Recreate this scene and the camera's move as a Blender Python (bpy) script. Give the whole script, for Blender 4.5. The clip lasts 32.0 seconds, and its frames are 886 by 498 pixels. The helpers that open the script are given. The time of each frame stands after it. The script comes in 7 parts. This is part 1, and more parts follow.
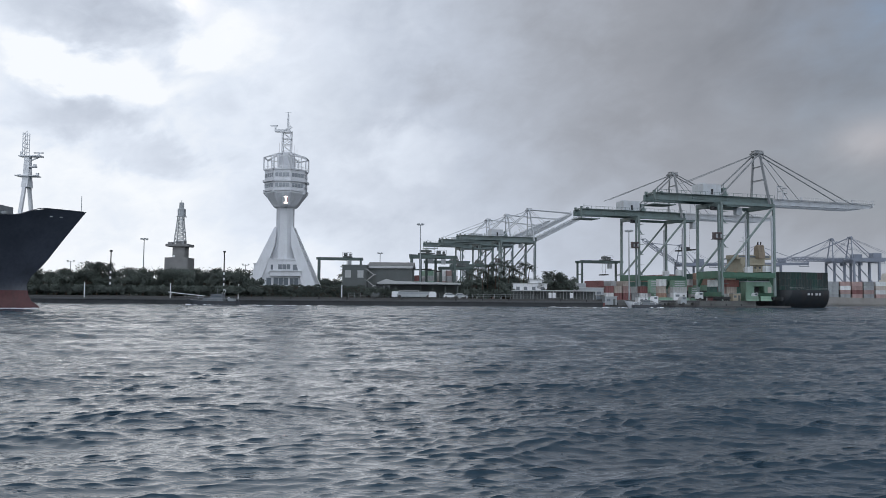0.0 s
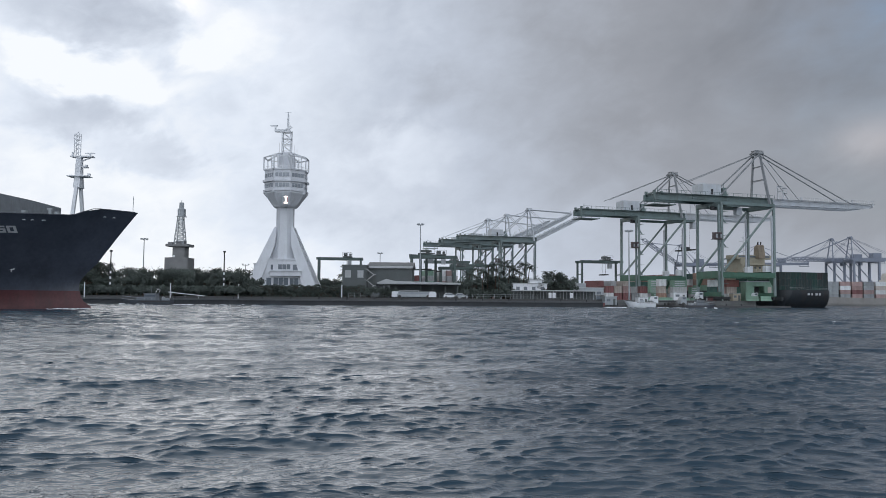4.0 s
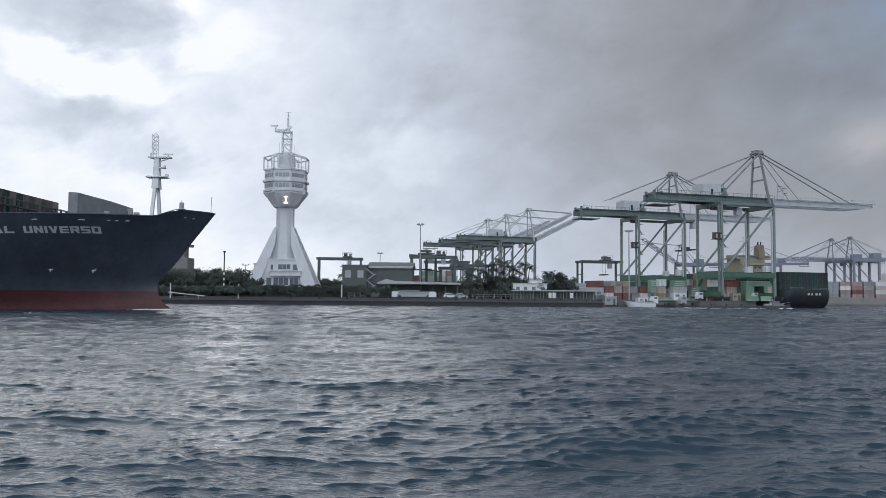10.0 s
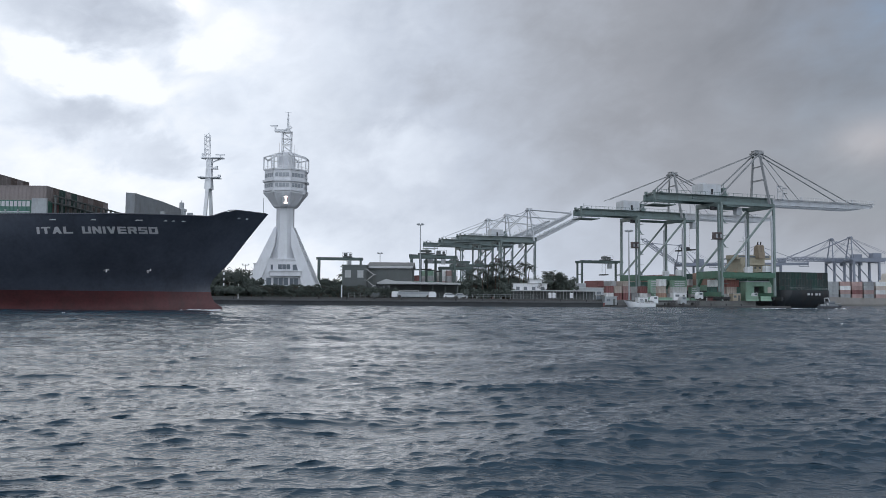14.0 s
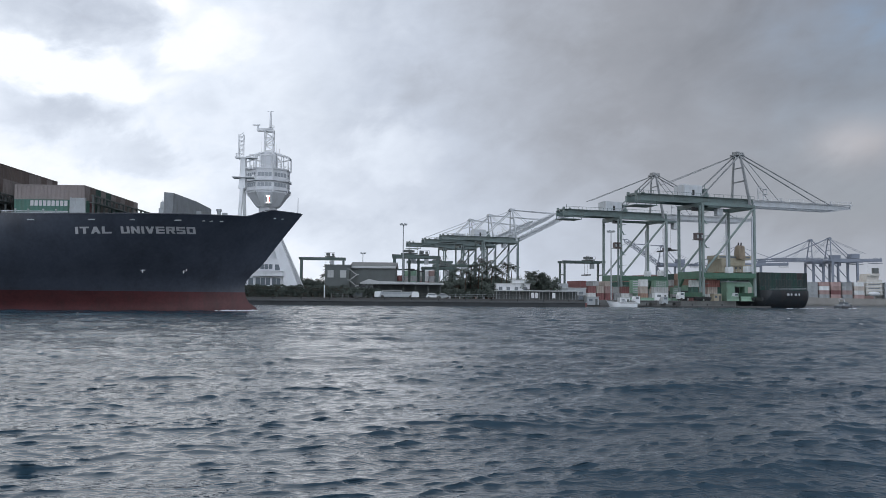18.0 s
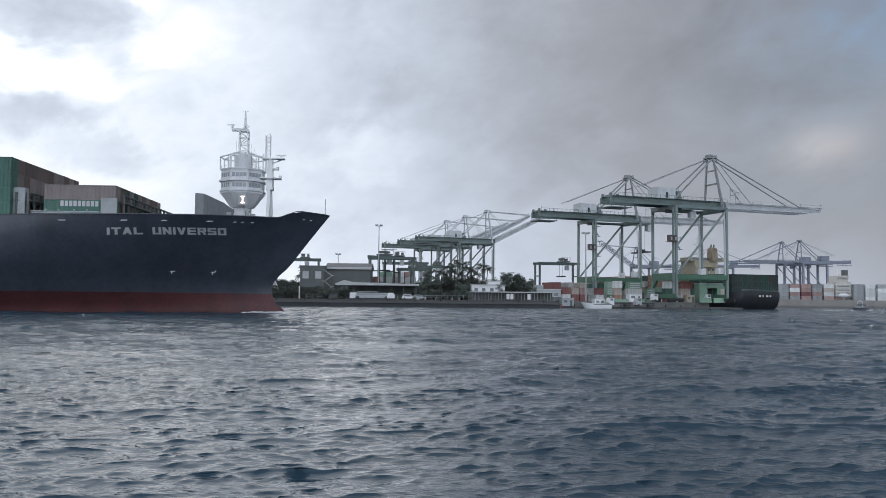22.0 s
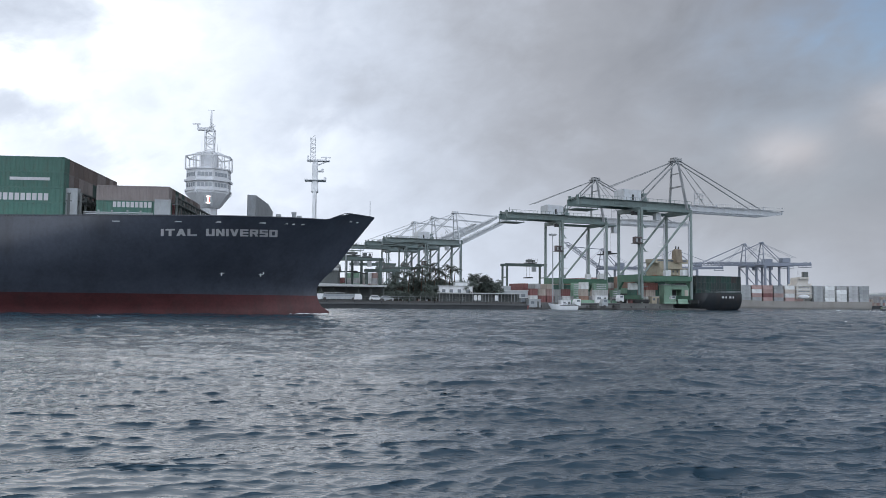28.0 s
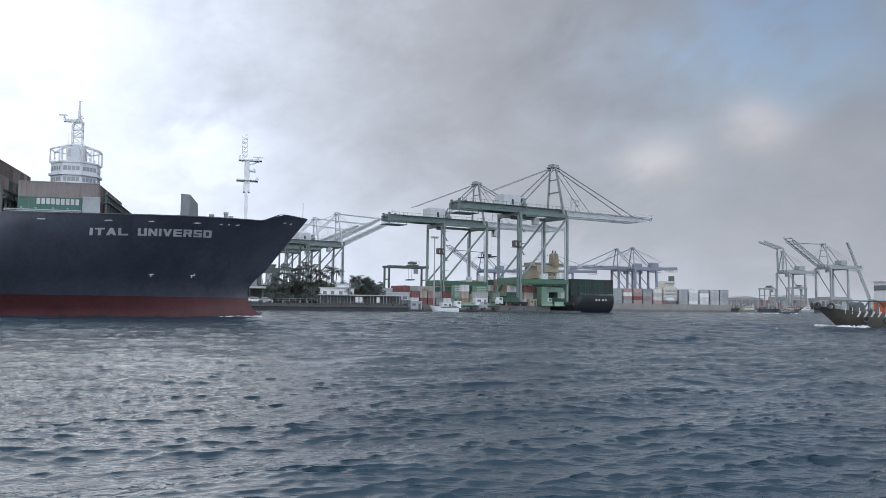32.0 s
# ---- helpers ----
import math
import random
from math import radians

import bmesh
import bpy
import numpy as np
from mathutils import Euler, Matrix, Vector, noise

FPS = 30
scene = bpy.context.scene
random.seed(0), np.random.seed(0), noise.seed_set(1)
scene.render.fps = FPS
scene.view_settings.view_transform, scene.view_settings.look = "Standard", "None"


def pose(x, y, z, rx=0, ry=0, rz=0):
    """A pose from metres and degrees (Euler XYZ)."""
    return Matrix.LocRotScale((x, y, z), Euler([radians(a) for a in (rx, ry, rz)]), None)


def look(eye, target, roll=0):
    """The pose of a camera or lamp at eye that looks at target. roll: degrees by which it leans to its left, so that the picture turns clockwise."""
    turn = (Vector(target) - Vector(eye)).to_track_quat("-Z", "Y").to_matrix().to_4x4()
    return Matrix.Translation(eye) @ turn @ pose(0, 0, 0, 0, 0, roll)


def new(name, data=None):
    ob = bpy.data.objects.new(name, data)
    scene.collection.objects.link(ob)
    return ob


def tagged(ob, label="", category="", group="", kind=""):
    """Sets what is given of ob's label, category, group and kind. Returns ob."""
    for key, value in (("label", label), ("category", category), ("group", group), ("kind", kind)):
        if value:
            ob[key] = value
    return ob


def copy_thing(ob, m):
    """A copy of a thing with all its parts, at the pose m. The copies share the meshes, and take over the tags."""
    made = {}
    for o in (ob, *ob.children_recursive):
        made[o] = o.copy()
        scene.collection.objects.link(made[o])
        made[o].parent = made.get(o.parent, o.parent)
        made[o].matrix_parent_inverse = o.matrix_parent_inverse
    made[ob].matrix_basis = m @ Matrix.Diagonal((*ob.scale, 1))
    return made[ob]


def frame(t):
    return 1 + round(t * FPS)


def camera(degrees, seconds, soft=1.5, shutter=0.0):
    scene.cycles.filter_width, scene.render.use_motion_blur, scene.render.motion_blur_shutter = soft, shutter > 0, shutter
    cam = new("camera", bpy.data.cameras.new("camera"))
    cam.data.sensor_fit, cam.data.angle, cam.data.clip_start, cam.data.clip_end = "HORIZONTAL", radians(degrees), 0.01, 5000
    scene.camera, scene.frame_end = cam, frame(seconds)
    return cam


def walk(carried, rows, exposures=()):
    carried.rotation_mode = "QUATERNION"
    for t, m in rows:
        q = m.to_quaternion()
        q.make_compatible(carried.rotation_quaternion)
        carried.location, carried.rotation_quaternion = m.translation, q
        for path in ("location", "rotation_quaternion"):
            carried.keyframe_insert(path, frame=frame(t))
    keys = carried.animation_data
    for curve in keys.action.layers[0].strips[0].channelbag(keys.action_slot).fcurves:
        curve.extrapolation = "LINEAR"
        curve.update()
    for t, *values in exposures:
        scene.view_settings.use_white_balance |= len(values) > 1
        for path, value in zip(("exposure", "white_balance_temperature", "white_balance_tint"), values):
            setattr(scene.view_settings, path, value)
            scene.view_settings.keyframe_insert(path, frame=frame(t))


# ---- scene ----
EYE = 2.28
cam = camera(57.27, 32.0, soft=0.85)
# seconds, heading to the right, tilt upwards, lean to the left, in degrees
CAM = [
    (0.0, -0.03, 3.468, 0.50), (3.5, -0.03, 3.468, 0.50), (5.5, -0.03, 3.468, 0.50), (10.0, -0.03, 3.468, 0.50), (14.5, -0.025, 3.468, 0.504),
    (16.5, 0.122, 3.486, 0.51), (17.0, 0.631, 3.495, 0.519), (17.5, 0.626, 3.494, 0.523), (18.0, 1.179, 3.483, 0.527), (18.5, 1.851, 3.506, 0.529),
    (19.0, 2.734, 3.563, 0.555), (19.5, 2.901, 3.575, 0.56), (20.0, 2.898, 3.579, 0.542), (20.5, 2.846, 3.575, 0.533), (21.0, 2.891, 3.575, 0.527),
    (21.5, 2.888, 3.58, 0.566), (22.0, 2.898, 3.583, 0.582), (22.5, 3.207, 3.643, 0.57), (23.0, 3.094, 3.603, 0.601), (23.5, 3.35, 3.592, 0.567),
    (24.0, 3.533, 3.606, 0.558), (24.5, 3.884, 3.641, 0.574), (25.0, 4.144, 3.654, 0.603), (25.5, 4.268, 3.677, 0.57), (27.5, 4.596, 3.674, 0.581),
    (28.0, 5.184, 3.684, 0.597), (28.5, 5.688, 3.775, 0.607), (29.0, 5.902, 3.658, 0.631), (29.5, 6.028, 3.689, 0.625), (30.0, 7.238, 3.723, 0.654),
    (30.5, 9.173, 3.763, 0.697), (31.0, 11.219, 3.851, 0.723), (31.5, 12.464, 3.88, 0.732), (32.0, 13.497, 3.921, 0.725)]
walk(cam, [(t, pose(0, 0, EYE, 90 + p, 0, -h) @ pose(0, 0, 0, 0, 0, r)) for t, h, p, r in CAM], [(0, 0.0), (11, 0.02), (14, 0.06), (20, 0.10), (25, 0.20), (28, 0.30), (30, 0.34), (32, 0.42)])

# ---- sky and light ----
SUN_AZ, SUN_EL = -32.0, 27.0      # to the left of straight ahead, behind the cloud
world = bpy.data.worlds.new("world")
scene.world = world
world.use_nodes = True
nt = world.node_tree
nt.nodes.clear()


def node(tree, kind, **values):
    n = tree.nodes.new(kind)
    for key, value in values.items():
        if key.startswith("i_"):
            n.inputs[key[2:]].default_value = value
        elif key.startswith("n_"):
            n.inputs[int(key[2:])].default_value = value
    return n


def ramp(tree, source, stops):
    r = tree.nodes.new("ShaderNodeValToRGB")
    while len(r.color_ramp.elements) < len(stops):
        r.color_ramp.elements.new(0.5)
    for e, (p, c) in zip(r.color_ramp.elements, stops):
        e.position = p
        e.color = (*c, 1) if len(c) == 3 else c
    tree.links.new(source, r.inputs[0])
    return r


def calc(tree, op, a, b=None, clamp=False):
    n = tree.nodes.new("ShaderNodeMath")
    n.operation, n.use_clamp = op, clamp
    for i, v in enumerate((a, b)):
        if v is None:
            continue
        if isinstance(v, (int, float)):
            n.inputs[i].default_value = v
        else:
            tree.links.new(v, n.inputs[i])
    return n.outputs[0]


def sun_vector():
    a, e = radians(SUN_AZ), radians(SUN_EL)
    return Vector((math.sin(a) * math.cos(e), math.cos(a) * math.cos(e), math.sin(e)))


def lobe(az, el, a, e, sa, se, edge=1.0):
    """A soft mass of cloud round the bearing a and height e, in degrees."""
    p = calc(nt, "POWER", calc(nt, "DIVIDE", calc(nt, "SUBTRACT", az, a), sa), 2.0)
    q = calc(nt, "POWER", calc(nt, "DIVIDE", calc(nt, "SUBTRACT", el, e), se), 2.0)
    return calc(nt, "POWER", 2.718, calc(nt, "MULTIPLY", calc(nt, "POWER", calc(nt, "ADD", p, q), edge), -1.0))


def total(tree, *terms):
    out = terms[0]
    for t in terms[1:]:
        out = calc(tree, "ADD", out, t)
    return out


def make_sky():
    sky = nt.nodes.new("ShaderNodeTexSky")
    sky.sky_type, sky.sun_disc = "NISHITA", False
    sky.sun_elevation, sky.sun_rotation = radians(SUN_EL), radians(SUN_AZ)
    tc = nt.nodes.new("ShaderNodeTexCoord")
    sep = nt.nodes.new("ShaderNodeSeparateXYZ")
    nt.links.new(tc.outputs["Generated"], sep.inputs[0])
    az = calc(nt, "MULTIPLY", calc(nt, "ARCTAN2", sep.outputs[0], sep.outputs[1]), 57.296)
    el = calc(nt, "MULTIPLY", calc(nt, "ARCSINE", sep.outputs[2]), 57.296)
    com = nt.nodes.new("ShaderNodeCombineXYZ")
    nt.links.new(calc(nt, "MULTIPLY", az, 0.1), com.inputs[0])
    nt.links.new(calc(nt, "ADD", calc(nt, "MULTIPLY", el, 0.15), calc(nt, "MULTIPLY", az, -0.02)), com.inputs[1])
    # three sizes of billow: broad masses, heaps, wisps
    big = node(nt, "ShaderNodeTexNoise", i_Scale=1.1, i_Detail=7.0, i_Roughness=0.55, i_Distortion=0.5)
    heap = node(nt, "ShaderNodeTexNoise", i_Scale=2.4, i_Detail=8.0, i_Roughness=0.52, i_Distortion=0.25)
    wisp = node(nt, "ShaderNodeTexNoise", i_Scale=5.5, i_Detail=8.0, i_Roughness=0.6, i_Distortion=0.6)
    for n in (big, heap, wisp):
        nt.links.new(com.outputs[0], n.inputs["Vector"])
    off = nt.nodes.new("ShaderNodeSeparateColor")
    nt.links.new(big.outputs[1], off.inputs[0])
    off2 = nt.nodes.new("ShaderNodeSeparateColor")
    nt.links.new(heap.outputs[1], off2.inputs[0])
    shift = lambda o, k: calc(nt, "MULTIPLY", calc(nt, "SUBTRACT", o, 0.5), k)
    # ragged cloud edges: the bearings are shifted by the billows
    waz = total(nt, az, shift(off.outputs[0], 12.0), shift(off2.outputs[0], 7.0))
    wel = total(nt, el, shift(off.outputs[1], 7.0), shift(off2.outputs[1], 5.0))
    # the veiled sun's side is bright, the other side grey
    lum = calc(nt, "ADD", 0.245, calc(nt, "MULTIPLY", lobe(az, el, SUN_AZ + 7, 12, 32, 60), 0.66))
    lum = calc(nt, "ADD", lum, calc(nt, "MULTIPLY", calc(nt, "POWER", 2.718, calc(nt, "MULTIPLY", calc(nt, "MAXIMUM", el, 0.0), -0.2)), 0.20))
    # mostly unseen sky high to the right, darkened to dim the water there
    lum = calc(nt, "ADD", lum, calc(nt, "MULTIPLY", lobe(az, el, 42, 44, 38, 28), -0.28))
    # unseen sky overhead and behind the eye, brightened to lift surfaces facing it
    back = calc(nt, "MAXIMUM", calc(nt, "MULTIPLY", sep.outputs[1], -1.0), 0.0)
    lum = calc(nt, "ADD", lum, calc(nt, "MULTIPLY", back, 0.6))
    lum = calc(nt, "ADD", lum, calc(nt, "MULTIPLY", calc(nt, "MAXIMUM", calc(nt, "SUBTRACT", sep.outputs[2], 0.5), 0.0), 0.15))
    for a, e, sa, se, k in CLOUDS:
        lum = calc(nt, "ADD", lum, calc(nt, "MULTIPLY", lobe(waz, wel, a, e, sa, se, 1.6), k))
    for a, e, sa, se in ((28.3, 10.4, 2.2, 1.5), (34.8, 12.4, 2.4, 1.6)):
        lum = calc(nt, "ADD", lum, calc(nt, "MULTIPLY", lobe(total(nt, az, shift(off2.outputs[0], 3.5)), total(nt, el, shift(off2.outputs[1], 3.0)), a, e, sa, se), 0.12))
    # billows stand out on the sun's side and flatten to the right
    side = calc(nt, "ADD", 0.16, calc(nt, "MULTIPLY", lobe(az, el, SUN_AZ + 8, 14, 30, 50), 0.6))
    lum = total(nt, lum, shift(big.outputs[0], 0.22), calc(nt, "MULTIPLY", side, total(nt, shift(heap.outputs[0], 0.42), shift(wisp.outputs[0], 0.20))))
    col = ramp(nt, lum, [(0.0, (0.15, 0.165, 0.195)), (0.34, (0.325, 0.345, 0.39)), (0.6, (0.535, 0.59, 0.69)), (0.84, (0.76, 0.825, 0.93)), (1.0, (0.93, 0.965, 1.01))])
    # the far heaps to the right catch warm light
    warm = nt.nodes.new("ShaderNodeMix")
    warm.data_type = "RGBA"
    warm.inputs[7].default_value = (0.60, 0.52, 0.50, 1)
    nt.links.new(calc(nt, "MULTIPLY", total(nt, lobe(az, el, 28.3, 10.0, 2.4, 1.5), lobe(az, el, 34.8, 12.0, 2.4, 1.5)), calc(nt, "MULTIPLY", heap.outputs[0], 0.8), True), warm.inputs[0])
    nt.links.new(col.outputs[0], warm.inputs[6])
    cloud = node(nt, "ShaderNodeBackground", i_Strength=1.0)
    # further strength added to the sky behind the eye
    nt.links.new(calc(nt, "ADD", 1.0, calc(nt, "MULTIPLY", back, 0.8)), cloud.inputs[1])
    nt.links.new(warm.outputs[2], cloud.inputs[0])
    blue = node(nt, "ShaderNodeBackground", i_Strength=0.10)
    nt.links.new(sky.outputs[0], blue.inputs[0])
    gap = calc(nt, "MULTIPLY", total(nt, *[calc(nt, "MULTIPLY", lobe(waz, wel, a, e, sa, se, 1.4), k) for a, e, sa, se, k in GAPS]), calc(nt, "MULTIPLY", heap.outputs[0], 2.0))
    mix = nt.nodes.new("ShaderNodeMixShader")
    nt.links.new(calc(nt, "MULTIPLY", gap, 0.7, True), mix.inputs[0])
    nt.links.new(cloud.outputs[0], mix.inputs[1])
    nt.links.new(blue.outputs[0], mix.inputs[2])
    out = nt.nodes.new("ShaderNodeOutputWorld")
    nt.links.new(mix.outputs[0], out.inputs[0])


# cloud masses: bearing, height, half widths, lighter or darker
CLOUDS = [(-25.0, 18.6, 6.4, 3.0, -0.27), (-14.8, 17.6, 2.8, 2.2, 0.20), (-25, 14.6, 6.5, 1.2, 0.22), (-24.5, 11.8, 4.0, 1.7, -0.24), (-19.5, 9.5, 3.0, 1.0, -0.16),
          (-4.5, 13.8, 5.0, 2.4, -0.05), (-2.0, 10.4, 4.5, 1.5, 0.10), (-10, 5.5, 6, 1.6, -0.08), (16, 15.5, 9, 4, -0.04), (12, 4, 14, 2.5, 0.05)]
# rents through which the blue shows: bearing, height, half widths, depth
GAPS = [(37.5, 18, 7, 5, 1.0), (29, 14.5, 7, 7, 0.30), (-18.0, 20.6, 2.6, 1.2, 0.75), (-9.0, 18.0, 3.4, 2.0, 0.5), (-22.5, 21.2, 3.0, 1.2, 0.5), (-8, 14.5, 3.5, 1.8, 0.25)]
make_sky()
sun = new("sun", bpy.data.lights.new("sun", "SUN"))
sun.data.energy, sun.data.angle, sun.data.color = 0.5, radians(70), (1.0, 0.95, 0.88)
sun.matrix_world = look(sun_vector() * 50, (0, 0, 0))

# ---- materials ----
MATS = {}


def mat(name, color, rough=0.6, metal=0.0, vary=0.18, scale=0.6, fine=9.0, bump=0.15, dirt=None, amount=0.35, per_object=0.0):
    """Painted or raw surface: broad stains, fine grain and relief."""
    if name in MATS:
        return MATS[name]
    m = MATS[name] = bpy.data.materials.new(name)
    m.use_nodes = True
    t = m.node_tree
    p = t.nodes["Principled BSDF"]
    p.inputs["Roughness"].default_value, p.inputs["Metallic"].default_value = rough, metal
    tc = t.nodes.new("ShaderNodeTexCoord")
    a = node(t, "ShaderNodeTexNoise", i_Scale=scale, i_Detail=6.0, i_Roughness=0.6)
    b = node(t, "ShaderNodeTexNoise", i_Scale=fine, i_Detail=3.0, i_Roughness=0.6)
    for n in (a, b):
        t.links.new(tc.outputs["Object"], n.inputs["Vector"])
    both = calc(t, "ADD", calc(t, "MULTIPLY", a.outputs[0], 0.65), calc(t, "MULTIPLY", b.outputs[0], 0.35))
    lo, hi = [c * (1 - vary) for c in color], [min(1, c * (1 + vary)) for c in color]
    col = ramp(t, both, [(0.35, lo), (0.65, hi)])
    last = col.outputs[0]
    if dirt:
        d = node(t, "ShaderNodeTexNoise", i_Scale=scale * 2.3, i_Detail=8.0, i_Roughness=0.7)
        st = t.nodes.new("ShaderNodeMapping")
        st.inputs["Scale"].default_value = (1, 1, 0.22)
        t.links.new(tc.outputs["Object"], st.inputs[0])
        t.links.new(st.outputs[0], d.inputs["Vector"])
        f = ramp(t, d.outputs[0], [(0.5, (0, 0, 0)), (0.72, (amount, amount, amount))])
        mx = t.nodes.new("ShaderNodeMix")
        mx.data_type = "RGBA"
        t.links.new(f.outputs[0], mx.inputs[0])
        t.links.new(last, mx.inputs[6])
        mx.inputs[7].default_value = (*dirt, 1)
        last = mx.outputs[2]
    if per_object:
        oi = t.nodes.new("ShaderNodeObjectInfo")
        hs = t.nodes.new("ShaderNodeHueSaturation")
        t.links.new(calc(t, "ADD", 1 - per_object / 2, calc(t, "MULTIPLY", oi.outputs["Random"], per_object)), hs.inputs["Value"])
        t.links.new(last, hs.inputs["Color"])
        last = hs.outputs[0]
    t.links.new(last, p.inputs["Base Color"])
    rr = calc(t, "ADD", rough - 0.08, calc(t, "MULTIPLY", both, 0.16))
    t.links.new(rr, p.inputs["Roughness"])
    if bump:
        bp = node(t, "ShaderNodeBump", i_Strength=bump, i_Distance=0.05)
        t.links.new(both, bp.inputs["Height"])
        t.links.new(bp.outputs[0], p.inputs["Normal"])
    return m


def glow(name, color, strength):
    m = MATS[name] = bpy.data.materials.new(name)
    m.use_nodes = True
    p = m.node_tree.nodes["Principled BSDF"]
    p.inputs["Base Color"].default_value = (*color, 1)
    p.inputs["Emission Color"].default_value = (*color, 1)
    p.inputs["Emission Strength"].default_value = strength
    return m


def leaf_mat(name, a, b):
    m = MATS[name] = bpy.data.materials.new(name)
    m.use_nodes = True
    t = m.node_tree
    p = t.nodes["Principled BSDF"]
    p.inputs["Roughness"].default_value, p.inputs["Specular IOR Level"].default_value = 0.85, 0.15
    g = t.nodes.new("ShaderNodeNewGeometry")
    c = ramp(t, g.outputs["Random Per Island"], [(0.0, a), (1.0, b)])
    oi = t.nodes.new("ShaderNodeObjectInfo")
    hs = t.nodes.new("ShaderNodeHueSaturation")
    t.links.new(calc(t, "ADD", 0.75, calc(t, "MULTIPLY", oi.outputs["Random"], 0.5)), hs.inputs["Value"])
    t.links.new(c.outputs[0], hs.inputs["Color"])
    t.links.new(hs.outputs[0], p.inputs["Base Color"])
    return m


def water_mat():
    m = MATS["water"] = bpy.data.materials.new("water")
    m.use_nodes = True
    t = m.node_tree
    p = t.nodes["Principled BSDF"]
    p.inputs["IOR"].default_value = 1.333
    p.inputs["Specular Tint"].default_value = (0.83, 0.915, 1.0, 1)
    p.inputs["Roughness"].default_value = 0.085
    tc = t.nodes.new("ShaderNodeTexCoord")
    a = node(t, "ShaderNodeTexNoise", i_Scale=0.06, i_Detail=4.0)
    t.links.new(tc.outputs["Object"], a.inputs["Vector"])
    c = ramp(t, a.outputs[0], [(0.35, (0.024, 0.050, 0.074)), (0.65, (0.034, 0.066, 0.094))])
    t.links.new(c.outputs[0], p.inputs["Base Color"])
    # patches of wind: ruffled and calmer stretches
    gs = t.nodes.new("ShaderNodeMapping")
    gs.inputs["Scale"].default_value = (0.05, 0.11, 1)
    t.links.new(tc.outputs["Object"], gs.inputs[0])
    g = node(t, "ShaderNodeTexNoise", i_Scale=1.0, i_Detail=4.0, i_Roughness=0.6)
    t.links.new(gs.outputs[0], g.inputs["Vector"])
    gust = ramp(t, g.outputs[0], [(0.35, (0.25, 0.25, 0.25)), (0.65, (1.0, 1.0, 1.0))])
    # ripples on the backs of the waves
    mp = t.nodes.new("ShaderNodeMapping")
    mp.inputs["Scale"].default_value = (0.7, 1.7, 1)
    mp.inputs["Rotation"].default_value = (0, 0, radians(14))
    t.links.new(tc.outputs["Object"], mp.inputs[0])
    b = node(t, "ShaderNodeTexNoise", i_Scale=1.7, i_Detail=1.2, i_Roughness=0.45)
    t.links.new(mp.outputs[0], b.inputs["Vector"])
    bp = node(t, "ShaderNodeBump", i_Strength=0.8, i_Distance=0.095)
    # the sheet itself carries the waves near at hand; farther out the ripples stand for more of them
    apart = t.nodes.new("ShaderNodeSeparateXYZ")
    t.links.new(tc.outputs["Object"], apart.inputs[0])
    out = calc(t, "MULTIPLY", calc(t, "SUBTRACT", apart.outputs[1], 18.0), 0.012, True)
    t.links.new(calc(t, "MULTIPLY", gust.outputs[0], calc(t, "ADD", 0.22, calc(t, "MULTIPLY", out, 1.0))), bp.inputs["Strength"])
    ridge = calc(t, "SUBTRACT", 1.0, calc(t, "ABSOLUTE", calc(t, "SUBTRACT", calc(t, "MULTIPLY", b.outputs[0], 2.2), 1.1), 0.0))
    # and short cat's-paws on top of them
    c2 = node(t, "ShaderNodeTexNoise", i_Scale=5.2, i_Detail=2.0, i_Roughness=0.5)
    t.links.new(mp.outputs[0], c2.inputs["Vector"])
    paw = calc(t, "POWER", calc(t, "MAXIMUM", calc(t, "SUBTRACT", 1.0, calc(t, "ABSOLUTE", calc(t, "SUBTRACT", calc(t, "MULTIPLY", c2.outputs[0], 2.4), 1.2))), 0.0), 3.0)
    t.links.new(calc(t, "ADD", calc(t, "POWER", calc(t, "MAXIMUM", ridge, 0.0), 4.0), calc(t, "MULTIPLY", paw, 0.6)), bp.inputs["Height"])
    t.links.new(bp.outputs[0], p.inputs["Normal"])
    return m


WATER = water_mat()
FOAM = mat("foam", (0.75, 0.78, 0.8), 0.8, vary=0.12, scale=1.5)
HULL = mat("hull_paint", (0.062, 0.072, 0.095), 0.33, vary=0.25, scale=0.12, fine=1.5, bump=0.08, dirt=(0.03, 0.03, 0.035), amount=0.5)
BOOT = mat("red_boot_paint", (0.085, 0.027, 0.029), 0.55, vary=0.25, scale=0.25, fine=2.0, bump=0.1, dirt=(0.05, 0.03, 0.03), amount=0.6)
WHITE = mat("white_paint", (0.74, 0.76, 0.78), 0.5, vary=0.06, scale=0.5, bump=0.05, dirt=(0.42, 0.40, 0.37), amount=0.3)
LETTER = mat("letter_paint", (0.54, 0.55, 0.57), 0.6, vary=0.12, scale=0.5, bump=0.0)
DECK = mat("deck_paint", (0.10, 0.13, 0.12), 0.7)
GREY = mat("grey_paint", (0.36, 0.39, 0.41), 0.55, dirt=(0.22, 0.19, 0.16), amount=0.4)
GANTRY = mat("gantry_dark_green", (0.075, 0.11, 0.105), 0.5, vary=0.2, scale=0.4, bump=0.05, dirt=(0.10, 0.085, 0.07), amount=0.4)
CRANE = mat("crane_green_paint", (0.145, 0.20, 0.195), 0.5, vary=0.2, scale=0.3, bump=0.05, dirt=(0.10, 0.085, 0.07), amount=0.4)
CRANE_LEG = mat("crane_leg_paint", (0.215, 0.27, 0.26), 0.5, vary=0.15, scale=0.3, bump=0.05, dirt=(0.10, 0.12, 0.10), amount=0.4)
